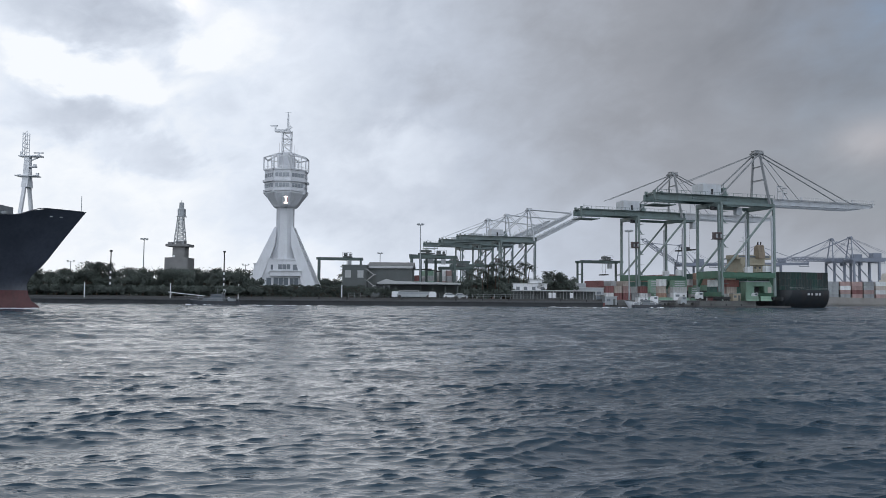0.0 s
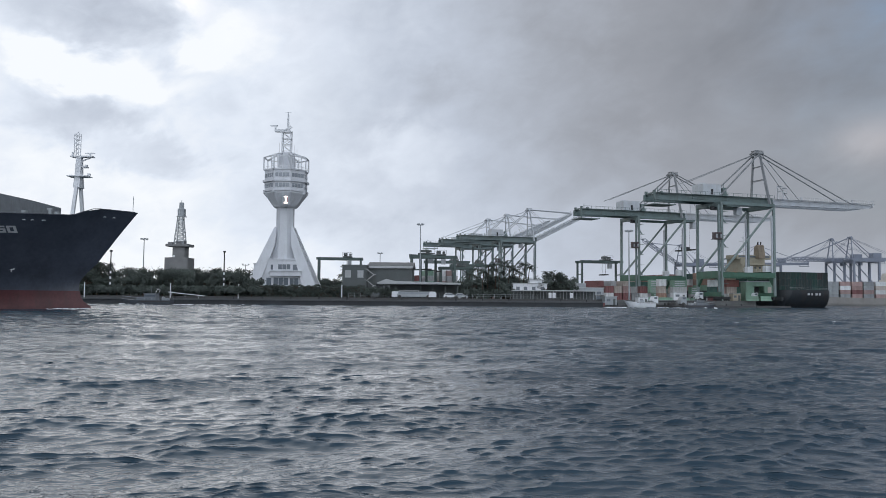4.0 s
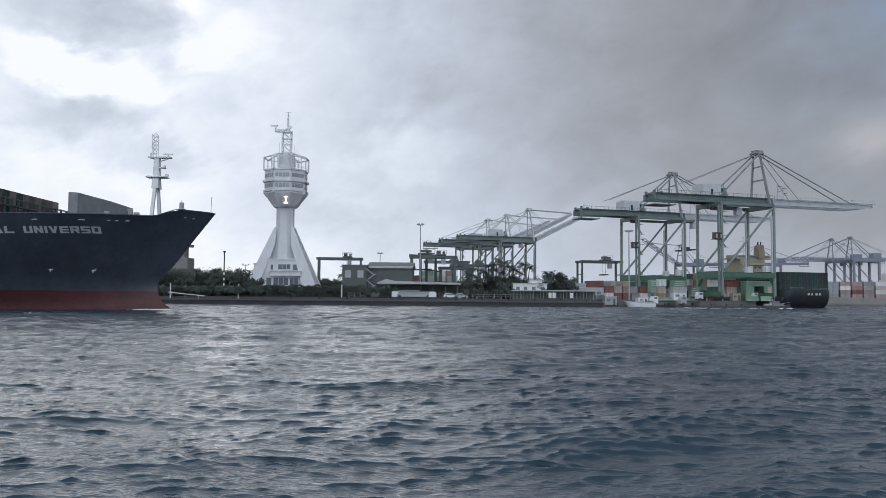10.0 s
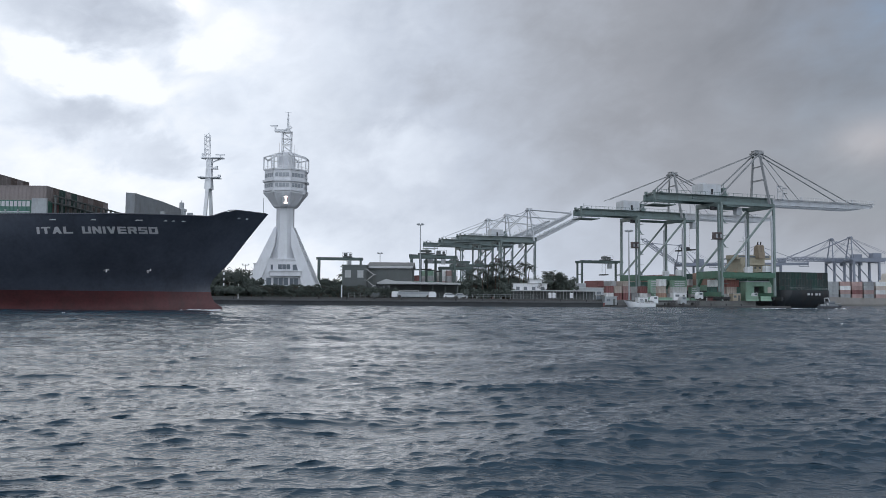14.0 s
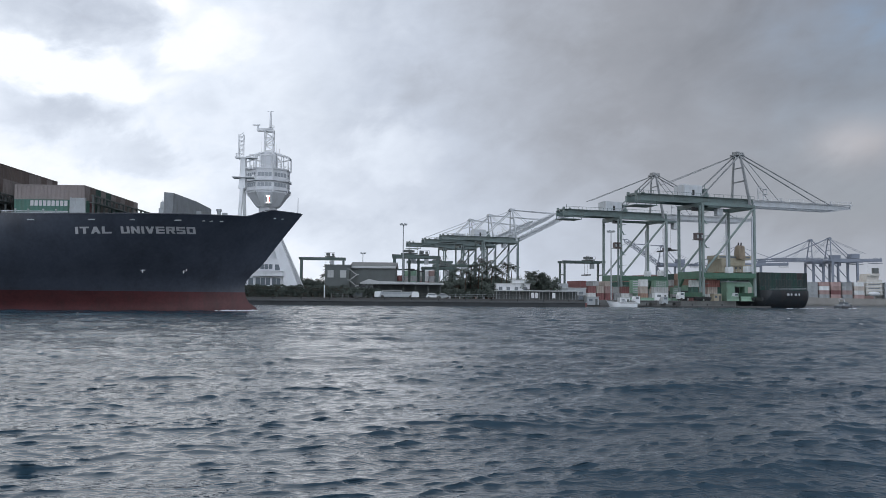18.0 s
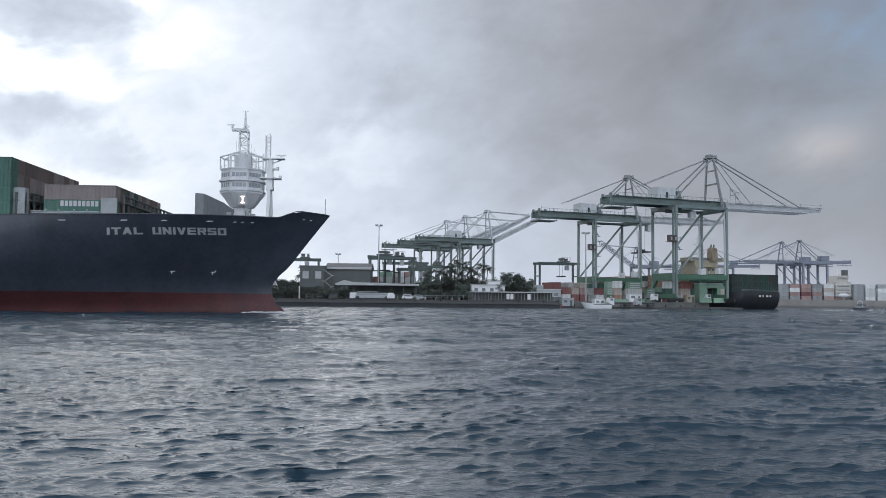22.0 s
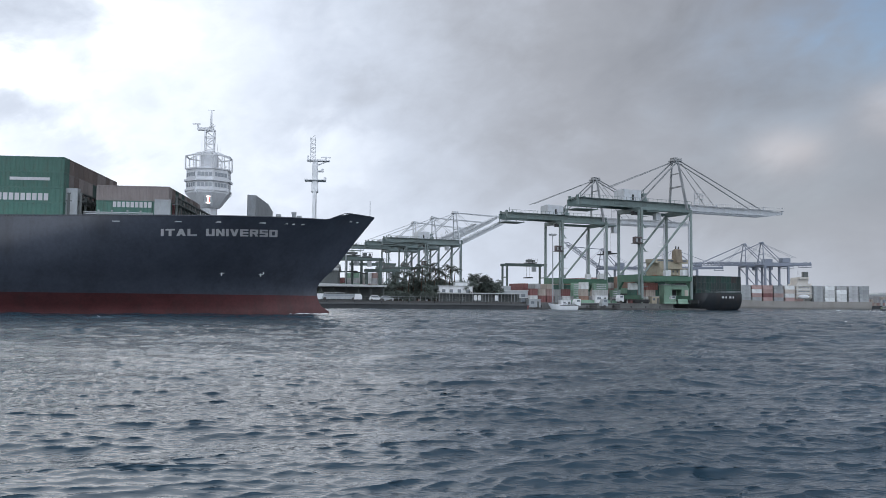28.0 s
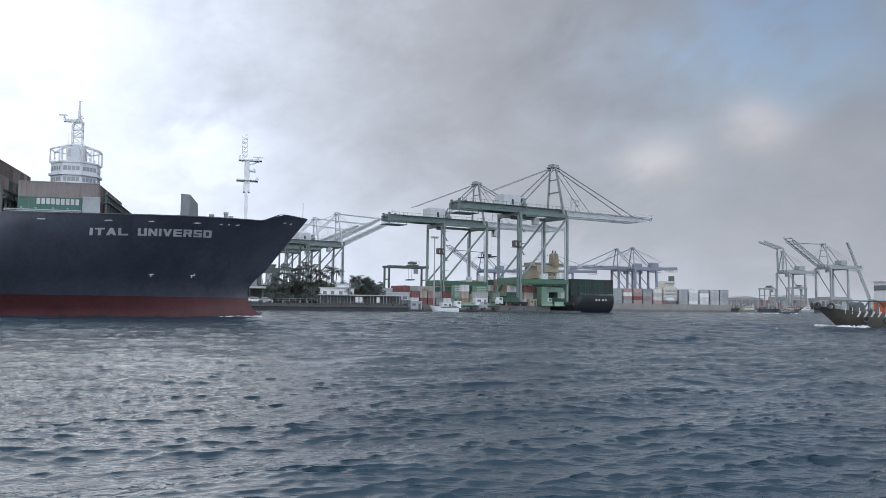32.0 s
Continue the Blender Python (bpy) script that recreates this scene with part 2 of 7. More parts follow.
CRANE_LOW = mat("crane_frame_green", (0.06, 0.15, 0.10), 0.5, vary=0.2, scale=0.4, bump=0.05, dirt=(0.12, 0.10, 0.08), amount=0.4)
CRANE_W = mat("crane_pale_paint", (0.52, 0.55, 0.58), 0.5, vary=0.1, scale=0.3, bump=0.05, dirt=(0.3, 0.28, 0.26), amount=0.35)
CRANE_MAST = mat("crane_mast_paint", (0.27, 0.285, 0.295), 0.55, vary=0.15, scale=0.3, bump=0.05, dirt=(0.16, 0.13, 0.11), amount=0.5)
# rear cranes' green paled and greyed: distance haze put into the paint
CRANE_FAR = mat("crane_hazed_paint", (0.17, 0.22, 0.218), 0.55, vary=0.2, scale=0.3, bump=0.05, dirt=(0.16, 0.14, 0.12), amount=0.4)
# both far crane colours carry the aerial haze, bluish and pale
FAR_BLUE = mat("far_crane_haze_blue", (0.22, 0.25, 0.305), 0.6, vary=0.1, scale=0.2, bump=0.0)
FAR_PALE = mat("far_haze_pale", (0.33, 0.36, 0.365), 0.6, vary=0.1, scale=0.2, bump=0.0)
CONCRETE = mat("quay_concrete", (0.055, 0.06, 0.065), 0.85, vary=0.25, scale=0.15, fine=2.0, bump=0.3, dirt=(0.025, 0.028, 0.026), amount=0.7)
APRON = mat("apron_asphalt", (0.09, 0.09, 0.09), 0.9, vary=0.2, scale=0.1)
RENDERED = mat("tower_render", (0.66, 0.68, 0.71), 0.7, vary=0.06, scale=0.25, fine=3.0, bump=0.1, dirt=(0.40, 0.40, 0.39), amount=0.35)
DARKGLASS = mat("dark_glass", (0.15, 0.175, 0.20), 0.12, vary=0.1, bump=0.0)
# glass lightened to mid grey, with the haze put into its colour
HAZED_GLASS = mat("hazed_glass", (0.30, 0.33, 0.36), 0.2, vary=0.12, bump=0.0)
SHED = mat("shed_cladding", (0.115, 0.13, 0.13), 0.7, vary=0.15, scale=0.2, dirt=(0.10, 0.09, 0.08))
ROOF = mat("pale_roof", (0.45, 0.47, 0.47), 0.6, vary=0.12, scale=0.3)
DARK = mat("dark_steel", (0.03, 0.033, 0.036), 0.6)
RUBBER = mat("tyre_rubber", (0.075, 0.073, 0.072), 0.8)
BARK = mat("bark", (0.08, 0.06, 0.045), 0.9, scale=2.0, bump=0.5)
LEAF = leaf_mat("leaves", (0.082, 0.098, 0.092), (0.128, 0.15, 0.13))
ORANGE = mat("orange_paint", (0.62, 0.14, 0.05), 0.5, dirt=(0.25, 0.08, 0.04), amount=0.4)
CREAM = mat("cream_paint", (0.44, 0.39, 0.30), 0.55, vary=0.1, dirt=(0.35, 0.25, 0.15))
# the muted reds, greys, blues and tans have distance haze in their colour
BOXES = {k: mat("container_" + k, c, 0.55, vary=0.12, scale=0.4, fine=4.0, bump=0.05, dirt=(0.12, 0.09, 0.07), amount=0.35, per_object=0.35) for k, c in {
    "green": (0.06, 0.155, 0.125), "dark_green": (0.012, 0.05, 0.042), "ink": (0.018, 0.036, 0.036), "dark_maroon": (0.038, 0.033, 0.036), "red": (0.29, 0.11, 0.095), "maroon": (0.19, 0.075, 0.075), "grey": (0.30, 0.32, 0.33),
    "white": (0.66, 0.68, 0.68), "blue": (0.05, 0.10, 0.22), "orange": (0.33, 0.21, 0.16), "pale_green": (0.22, 0.36, 0.27), "faded_red": (0.36, 0.25, 0.235), "faded_grey": (0.38, 0.39, 0.40), "hazed_blue": (0.25, 0.30, 0.36), "faded_tan": (0.42, 0.37, 0.33), "rust_brown": (0.13, 0.10, 0.09), "dull_brown": (0.20, 0.175, 0.17)}.items()}
SIGN = glow("lit_sign", (1.0, 0.86, 0.80), 1.6)
SIGN_RED = glow("lit_sign_red", (0.9, 0.12, 0.08), 0.6)


# ---- mesh tools ----
class Mesh:
    """Collects the faces of one part."""

    def __init__(self):
        self.v, self.f = [], []

    def add(self, verts, faces):
        k = len(self.v)
        self.v.extend([tuple(p) for p in verts])
        self.f.extend([tuple(i + k for i in face) for face in faces])
        return self

    def box(self, c, s, rz=0.0, cut=0.0):
        """A box of size s round the middle c; cut bevels its upright edges."""
        x, y, z = (h / 2 for h in s)
        if cut:
            ring = [(x - cut, -y), (x, -y + cut), (x, y - cut), (x - cut, y), (-x + cut, y), (-x, y - cut), (-x, -y + cut), (-x + cut, -y)]
        else:
            ring = [(x, -y), (x, y), (-x, y), (-x, -y)]
        co, si = math.cos(radians(rz)), math.sin(radians(rz))
        ring = [(c[0] + a * co - b * si, c[1] + a * si + b * co) for a, b in ring]
        n = len(ring)
        vs = [(a, b, c[2] - z) for a, b in ring] + [(a, b, c[2] + z) for a, b in ring]
        fs = [(i, (i + 1) % n, n + (i + 1) % n, n + i) for i in range(n)] + [tuple(range(n - 1, -1, -1)), tuple(range(n, 2 * n))]
        return self.add(vs, fs)

    def span(self, a, b):
        """A box between two opposite corners."""
        return self.box([(p + q) / 2 for p, q in zip(a, b)], [abs(q - p) for p, q in zip(a, b)])

    def beam(self, p, q, w, h=None, w2=None, h2=None):
        """A straight bar of width w and height h from p to q; it may taper to w2, h2."""
        h = w if h is None else h
        w2, h2 = w if w2 is None else w2, h if h2 is None else h2
        p, q = Vector(p), Vector(q)
        d = (q - p).normalized()
        side = d.cross(Vector((0, 0, 1)))
        side = side.normalized() if side.length > 1e-4 else Vector((0, 1, 0))
        top = side.cross(d).normalized()
        vs = []
        for o, a, b in ((p, w / 2, h / 2), (q, w2 / 2, h2 / 2)):
            vs += [o - side * a - top * b, o + side * a - top * b, o + side * a + top * b, o - side * a + top * b]
        return self.add(vs, [(0, 1, 5, 4), (1, 2, 6, 5), (2, 3, 7, 6), (3, 0, 4, 7), (3, 2, 1, 0), (4, 5, 6, 7)])

    def tube(self, p, q, r, r2=None, n=8):
        p, q = Vector(p), Vector(q)
        r2 = r if r2 is None else r2
        d = (q - p).normalized()
        side = d.orthogonal().normalized()
        top = d.cross(side)
        vs = [o + (side * math.cos(a) + top * math.sin(a)) * k for o, k in ((p, r), (q, r2)) for a in (2 * math.pi * i / n for i in range(n))]
        fs = [(i, (i + 1) % n, n + (i + 1) % n, n + i) for i in range(n)] + [tuple(range(n - 1, -1, -1)), tuple(range(n, 2 * n))]
        return self.add(vs, fs)

    def ring(self, c, R, r, axis, n=16, k=8):
        """A torus."""
        ax = Vector(axis).normalized()
        s = ax.orthogonal().normalized()
        t = ax.cross(s)
        vs = []
        for i in range(n):
            o = s * math.cos(2 * math.pi * i / n) + t * math.sin(2 * math.pi * i / n)
            for j in range(k):
                b = 2 * math.pi * j / k
                vs.append(Vector(c) + o * (R + r * math.cos(b)) + ax * r * math.sin(b))
        return self.add(vs, [(i * k + j, ((i + 1) % n) * k + j, ((i + 1) % n) * k + (j + 1) % k, i * k + (j + 1) % k) for i in range(n) for j in range(k)])

    def lathe(self, levels, n=8, turn=0.0, c=(0, 0)):
        """Rings of (radius, z) about an upright axis, closed at both ends."""
        vs = [(c[0] + r * math.cos(turn + 2 * math.pi * i / n), c[1] + r * math.sin(turn + 2 * math.pi * i / n), z) for r, z in levels for i in range(n)]
        fs = [(j * n + i, j * n + (i + 1) % n, (j + 1) * n + (i + 1) % n, (j + 1) * n + i) for j in range(len(levels) - 1) for i in range(n)]
        m = len(levels) - 1
        return self.add(vs, fs + [tuple(range(n - 1, -1, -1)), tuple(range(m * n, m * n + n))])

    def prism(self, outline, a, b, axis="y"):
        """An outline of (u, z) drawn out from a to b along x or y."""
        n = len(outline)
        vs = [(u, k, z) if axis == "y" else (k, u, z) for k in (a, b) for u, z in outline]
        return self.add(vs, [(i, (i + 1) % n, n + (i + 1) % n, n + i) for i in range(n)] + [tuple(range(n - 1, -1, -1)), tuple(range(n, 2 * n))])

    def data(self, name, material, smooth=False):
        me = bpy.data.meshes.new(name)
        me.from_pydata(self.v, [], self.f)
        me.materials.append(material)
        bm = bmesh.new()
        bm.from_mesh(me)
        bmesh.ops.recalc_face_normals(bm, faces=bm.faces)
        bm.to_mesh(me)
        bm.free()
        if smooth:
            for p in me.polygons:
                p.use_smooth = True
        return me


def thing(name, m, label, category, group="", kind=""):
    ob = new(name)
    ob.matrix_basis = m
    return tagged(ob, label, category, group, kind)


def part(name, mesh, material, parent, label="", smooth=False):
    ob = new(name, mesh.data(name, material, smooth) if isinstance(mesh, Mesh) else mesh)
    ob.parent = parent
    return tagged(ob, label)


def solo(name, mesh, material, m, label, category, group="", kind="", smooth=False):
    ob = new(name, mesh.data(name, material, smooth))
    ob.matrix_basis = m
    return tagged(ob, label, category, group, kind)


# ---- water, land and quays ----
def sea():
    rng = np.random.default_rng(4)
    ys = np.concatenate([[-6000, -2000, -600, -200], np.linspace(-60, 6, 12), np.geomspace(7.5, 420, 880), np.geomspace(440, 4600, 24)])
    n = 1050
    u = np.linspace(0, 1, n)
    left, right = -(np.abs(ys) * 0.72 + 24), np.abs(ys) * 1.02 + 24
    left[ys < 7], right[ys < 7] = -29, 31
    left[ys > 430], right[ys > 430] = left[ys > 430] * 1.6, right[ys > 430] * 1.4
    X = left[:, None] + (right - left)[:, None] * u[None, :]
    # open water goes on to both sides
    side = np.full((len(ys), 1), 6500.0)
    X = np.concatenate([-side, X, side], 1)
    n += 2
    Y = np.repeat(ys[:, None], n, 1)
    Zw, DX, DY = np.zeros_like(X), np.zeros_like(X), np.zeros_like(X)
    wind = radians(-78)
    dx = (right - left) / n
    dy = np.gradient(ys)
    cell = np.maximum(dx, dy * 0.8)[:, None]
    for k in range(150):
        L = 0.2 * (11 / 0.2) ** (k / 149)
        a = (wind if L < 3.2 else wind + 0.3) + rng.normal(0, float(np.interp(L, [0.4, 0.8, 3, 6], [0.5, 0.42, 0.38, 0.3])))
        # steepness of each train, by its length
        amp = L / (2 * np.pi) * rng.uniform(0.6, 1.3) * float(np.interp(L, [0.2, 0.36, 0.6, 1.0, 1.6, 2.6, 4.5, 7, 11], [0.060, 0.068, 0.047, 0.030, 0.021, 0.017, 0.022, 0.029, 0.015]))
        ph = rng.uniform(0, 2 * np.pi)
        w = 2 * np.pi / L
        fade = np.clip((L / cell - 2.0) / 2.0, 0, 1)
        # waves come in broken groups
        g1, g2, g3 = rng.uniform(2.5, 9) * L, rng.uniform(3, 12) * L, rng.uniform(0, 6.28, 2)
        fade = fade * (0.6 + 0.4 * np.sin(X * 6.28 / (1.5 * g1) + Y * 1.7 / g2 + g3[0])) * (0.55 + 0.45 * np.sin(Y * 6.28 / g2 - X * 2.1 / g1 + g3[1])) * 1.5
        if 0.9 < L < 4.5:
            fade = fade * (1 + 1.3 * np.clip((Y - 35) / 80, 0, 1))
        arg = w * (X * np.cos(a) + Y * np.sin(a)) + ph + 0.6 * np.sin(X * 0.11 + k) + 0.6 * np.sin(Y * 0.13 + 2 * k)
        peak = float(np.interp(L, [0.8, 2.5, 5], [2.8, 2.0, 1.3]))     # narrow crests, flat troughs
        Zw += fade * amp * np.cos(arg)
        DX -= fade * amp * peak * np.cos(a) * np.sin(arg)
        DY -= fade * amp * peak * np.sin(a) * np.sin(arg)
    V = np.stack([X + DX, Y + DY, Zw], -1).reshape(-1, 3)
    i, j = np.meshgrid(np.arange(len(ys) - 1), np.arange(n - 1), indexing="ij")
    q = np.stack([i * n + j, i * n + j + 1, (i + 1) * n + j + 1, (i + 1) * n + j], -1).reshape(-1, 4)
    me = bpy.data.meshes.new("water")
    me.vertices.add(len(V))
    me.vertices.foreach_set("co", V.ravel())
    me.loops.add(q.size)
    me.loops.foreach_set("vertex_index", q.ravel())
    me.polygons.add(len(q))
    me.polygons.foreach_set("loop_start", np.arange(0, q.size, 4))
    me.polygons.foreach_set("use_smooth", np.ones(len(q), dtype=bool))
    me.update(calc_edges=True)
    me.materials.append(WATER)
    ob = new("water", me)
    # a few of the highest crests break
    near = np.flatnonzero((V[:, 1] > 14) & (V[:, 1] < 130) & (np.abs(V[:, 0]) < V[:, 1] * 0.75 + 15))
    crests, taken = near[np.argsort(-V[near, 2] - 0.0016 * V[near, 1])], []
    for c in crests[:60000:7]:
        p = V[c]
        if all(abs(p[0] - q[0]) + abs(p[1] - q[1]) > 7 for q in taken):
            taken.append(p)
        if len(taken) == 16:
            break
    for x, y, z in taken:
        f = Mesh()
        for q in range(14):
            a, b, l, w, h = x + rng.normal(0, 0.11), y + rng.normal(0, 0.05), rng.uniform(0.02, 0.07), rng.uniform(0.015, 0.04), rng.uniform(0.0, 0.035)
            f.add([(a - l, b, z - 0.03), (a, b - w, z - 0.03), (a + l, b, z - 0.03), (a, b + w, z - 0.03), (a, b, z + 0.01 + h)], [(0, 1, 4), (1, 2, 4), (2, 3, 4), (3, 0, 4)])
        part("whitecap", f, FOAM, ob, "small breaking white crest")
    return tagged(ob, "choppy grey-blue harbour water with short wind waves", "water", kind="structure")


WATER_SHEET = sea()
WATER_Z = -0.6   # still-water level
BERTH = 0.55     # height of the low berth at the terminal
EDGE = 1.6       # height of the low quay edge
LAND = 2.25      # height of the quays
FACE_DIR = 17.8  # the terminal's cranes reach out along this heading
E_RAIL = Vector((-0.3057, 0.9521, 0))
E_BOOM = Vector((0.9521, 0.3057, 0))


def slab(name, outline, top, label, category, material=CONCRETE):
    n = len(outline)
    m = Mesh().add([(x, y, -3) for x, y in outline] + [(x, y, top) for x, y in outline],
                   [(i, (i + 1) % n, n + (i + 1) % n, n + i) for i in range(n)] + [tuple(range(n, 2 * n))])
    return solo(name, m, material, pose(0, 0, 0), label, category, kind="structure")


def land():
    slab("upper_terrace", [(-420, 222), (-86, 242), (49.5, 261), (49.5, 600), (-420, 600)], LAND, "raised ground behind the quay edge", "ground", APRON)
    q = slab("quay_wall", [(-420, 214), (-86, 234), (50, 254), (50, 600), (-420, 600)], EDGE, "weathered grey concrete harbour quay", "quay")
    cap = Mesh()
    for (a, b), (c, d) in (((-420, 214), (-86, 234)), ((-86, 234), (50, 254))):
        cap.beam((a, b - 0.1, EDGE - 0.22), (c, d - 0.1, EDGE - 0.22), 0.5, 0.45)
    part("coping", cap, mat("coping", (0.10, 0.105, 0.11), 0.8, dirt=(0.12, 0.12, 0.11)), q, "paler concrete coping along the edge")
    corner = Vector((121.5, 284, 0))
    far = corner + E_RAIL * 900
    slab("terminal_terrace", [(50.5, 279), (112, 291.2), (far.x - 9, far.y), (-319, far.y), (-319, 561), (50.5, 561)], LAND, "container terminal ground above the low berth", "ground", mat("terrace_concrete", (0.155, 0.16, 0.158), 0.85, vary=0.25, scale=0.3, fine=2.0, bump=0.3, dirt=(0.12, 0.12, 0.11), amount=0.6))
    t = slab("terminal_quay", [(50, 270), (121.5, 284), (far.x, far.y), (-320, far.y), (-320, 560), (50, 560)], BERTH, "grey concrete container terminal quay", "quay", mat("berth_concrete", (0.105, 0.105, 0.105), 0.85, vary=0.25, scale=0.3, fine=2.0, bump=0.3, dirt=(0.08, 0.08, 0.075), amount=0.7))
    fend = Mesh()
    for k in range(9):
        x = 56 + 7.5 * k
        fend.box((x, 270 + (x - 50) * 14 / 71.5 - 0.3, -0.1), (0.5, 0.4, 0.9), cut=0.12)
    part("fender", fend, RUBBER, t, "black rubber fenders on the quay face")
    slab("far_quay", [(150, 545), (520, 560), (1300, 560), (1300, 1300), (40, 1300)], LAND, "distant concrete quay of the opposite basin", "quay")


land()


# ---- container ship under way ----
STEM = [(-9.0, -13.5), (-2.5, -8.4), (-0.6, -7.4), (0.1, -7.8), (1.1, -9.3), (2.4, -10.0), (4.5, -10.3), (6.2, -9.3), (7.5, -7.7), (9.0, -6.4), (11.2, -4.8), (14.0, -2.7), (19.0, 1.2), (24, 4)]


def stem(z):
    return float(np.interp(z, [s[0] for s in STEM], [s[1] for s in STEM]))


def half_breadth(a, z):
    """Half the hull's breadth at a (metres from the stem head, negative aft) and height z."""
    k = min(max(z / 18, 0), 1)
    reach, p = 105 - 57 * k ** 0.75, 1.55 + 2.0 * k
    u = min(max((stem(z) - a) / reach, 0), 1)
    run = min(max((a + 285) / 45, 0), 1)
    stern = 0.35 + 0.65 * run ** 0.5 if z < 8 else 0.8 + 0.2 * run
    return 20 * (1 - (1 - u) ** p) * stern


def sheer(a):
    """Height of the bulwark's top edge."""
    return float(np.interp(a, [-285, -75, -54, -30, -10.5, -7.9, -4.5, 1.2], [15.6, 15.75, 16.05, 16.6, 17.2, 17.3, 18.8, 18.75]))


def hull_mesh(z0, z1, m):
    """The shell between two heights (z1 None: up to the sheer), both sides, with the stem closed."""
    U = np.concatenate([np.linspace(0, 1, 34) ** 1.7 * 0.30, np.linspace(0.32, 1, 18)])
    rows = []
    for k in range(m + 1):
        row = []
        for u in U:
            a = -285 * u
            top = sheer(a) if z1 is None else z1
            z = z0 + (top - z0) * k / m
            x = stem(z) + (-285 - stem(z)) * u
            if z1 is None:
                top = sheer(x)
                z = z0 + (top - z0) * k / m
                x = stem(z) + (-285 - stem(z)) * u
            row.append((x, half_breadth(x, z), z))
        rows.append(row)
    me, n = Mesh(), len(U)
    for s in (-1, 1):
        vs = [(x, s * y, z) for row in rows for x, y, z in row]
        fs = [(k * n + i, k * n + i + 1, (k + 1) * n + i + 1, (k + 1) * n + i) for k in range(m) for i in range(n - 1)]
        me.add(vs, fs)
    tr = [(-285, s * half_breadth(-285, r[-1][2]), r[-1][2]) for s in (-1, 1) for r in rows]
    me.add(tr, [(k, k + 1, m + 2 + k, m + 1 + k) for k in range(m)])
    return me


GLYPHS = {   # strokes in a cell one wide and one high
    "I": ["00-01"], "T": ["01-11", "h0-h1"], "A": ["00-h1", "h1-10", "23-83"], "L": ["01-00", "00-10"], "U": ["01-00", "00-10", "10-11"],
    "N": ["00-01", "01-10", "10-11"], "V": ["01-h0", "h0-11"], "E": ["00-01", "01-11", "0h-1h", "00-10"], "R": ["00-01", "01-11", "11-1h", "0h-1h", "qh-10"],
    "S": ["11-01", "01-0h", "0h-1h", "1h-10", "10-00"], "O": ["00-01", "01-11", "11-10", "10-00"]}


def lettering(text, size, a0, a1, z0, z1):
    """Broad square letters, raised on the starboard shell between a0 and a1."""
    at_ = {"0": 0.0, "1": 1.0, "h": 0.5, "q": 0.6, "2": 0.2, "3": 0.3, "8": 0.8}
    quads, x = [], 0.0
    for i, ch in enumerate(text):
        w = 0.0 if ch == "I" else 0.88
        for st in GLYPHS[ch]:
            p, q = ((x + at_[e[0]] * w, at_[e[1]]) for e in st.split("-"))
            n, d = 6, Vector((q[0] - p[0], q[1] - p[1]))
            d.normalize()
            t = (0.20, 0.145)
            p, q = (p[0] - d.x * t[0], p[1] - d.y * t[1]), (q[0] + d.x * t[0], q[1] + d.y * t[1])
            if abs(d.x) > 0.05 and abs(d.y) > 0.05:
                p, q = (p[0] + d.x * t[0], p[1]), (q[0] - d.x * t[0], q[1])
                o = (0.21, 0.0)
            else:
                o = (d.y * t[0], d.x * t[1])
            for k in range(n):
                f0, f1 = k / n, (k + 1) / n
                u0, v0, u1, v1 = p[0] + (q[0] - p[0]) * f0, p[1] + (q[1] - p[1]) * f0, p[0] + (q[0] - p[0]) * f1, p[1] + (q[1] - p[1]) * f1
                quads.append((i, [(u0 - o[0], v0 - o[1]), (u1 - o[0], v1 - o[1]), (u1 + o[0], v1 + o[1]), (u0 + o[0], v0 + o[1])]))
        x += w + 0.62
    lo, hi = -0.2, x - 0.62 + 0.2
    ms = {}
    for j, (c, quad) in enumerate(quads):
        vs, m = [], ms.setdefault(c, Mesh())
        for u, v in quad:
            f = (u + 0.1 * (v - 0.5) - lo) / (hi - lo)
            a, z = a0 + (a1 - a0) * f, z0 + (z1 - z0) * f + (v * 0.82 + 0.09) * size
            vs.append((a, -half_breadth(a, z) - 0.045 - 0.0015 * (j % 12), z))
        m.add(vs, [(0, 1, 2, 3)])
    return list(ms.values())


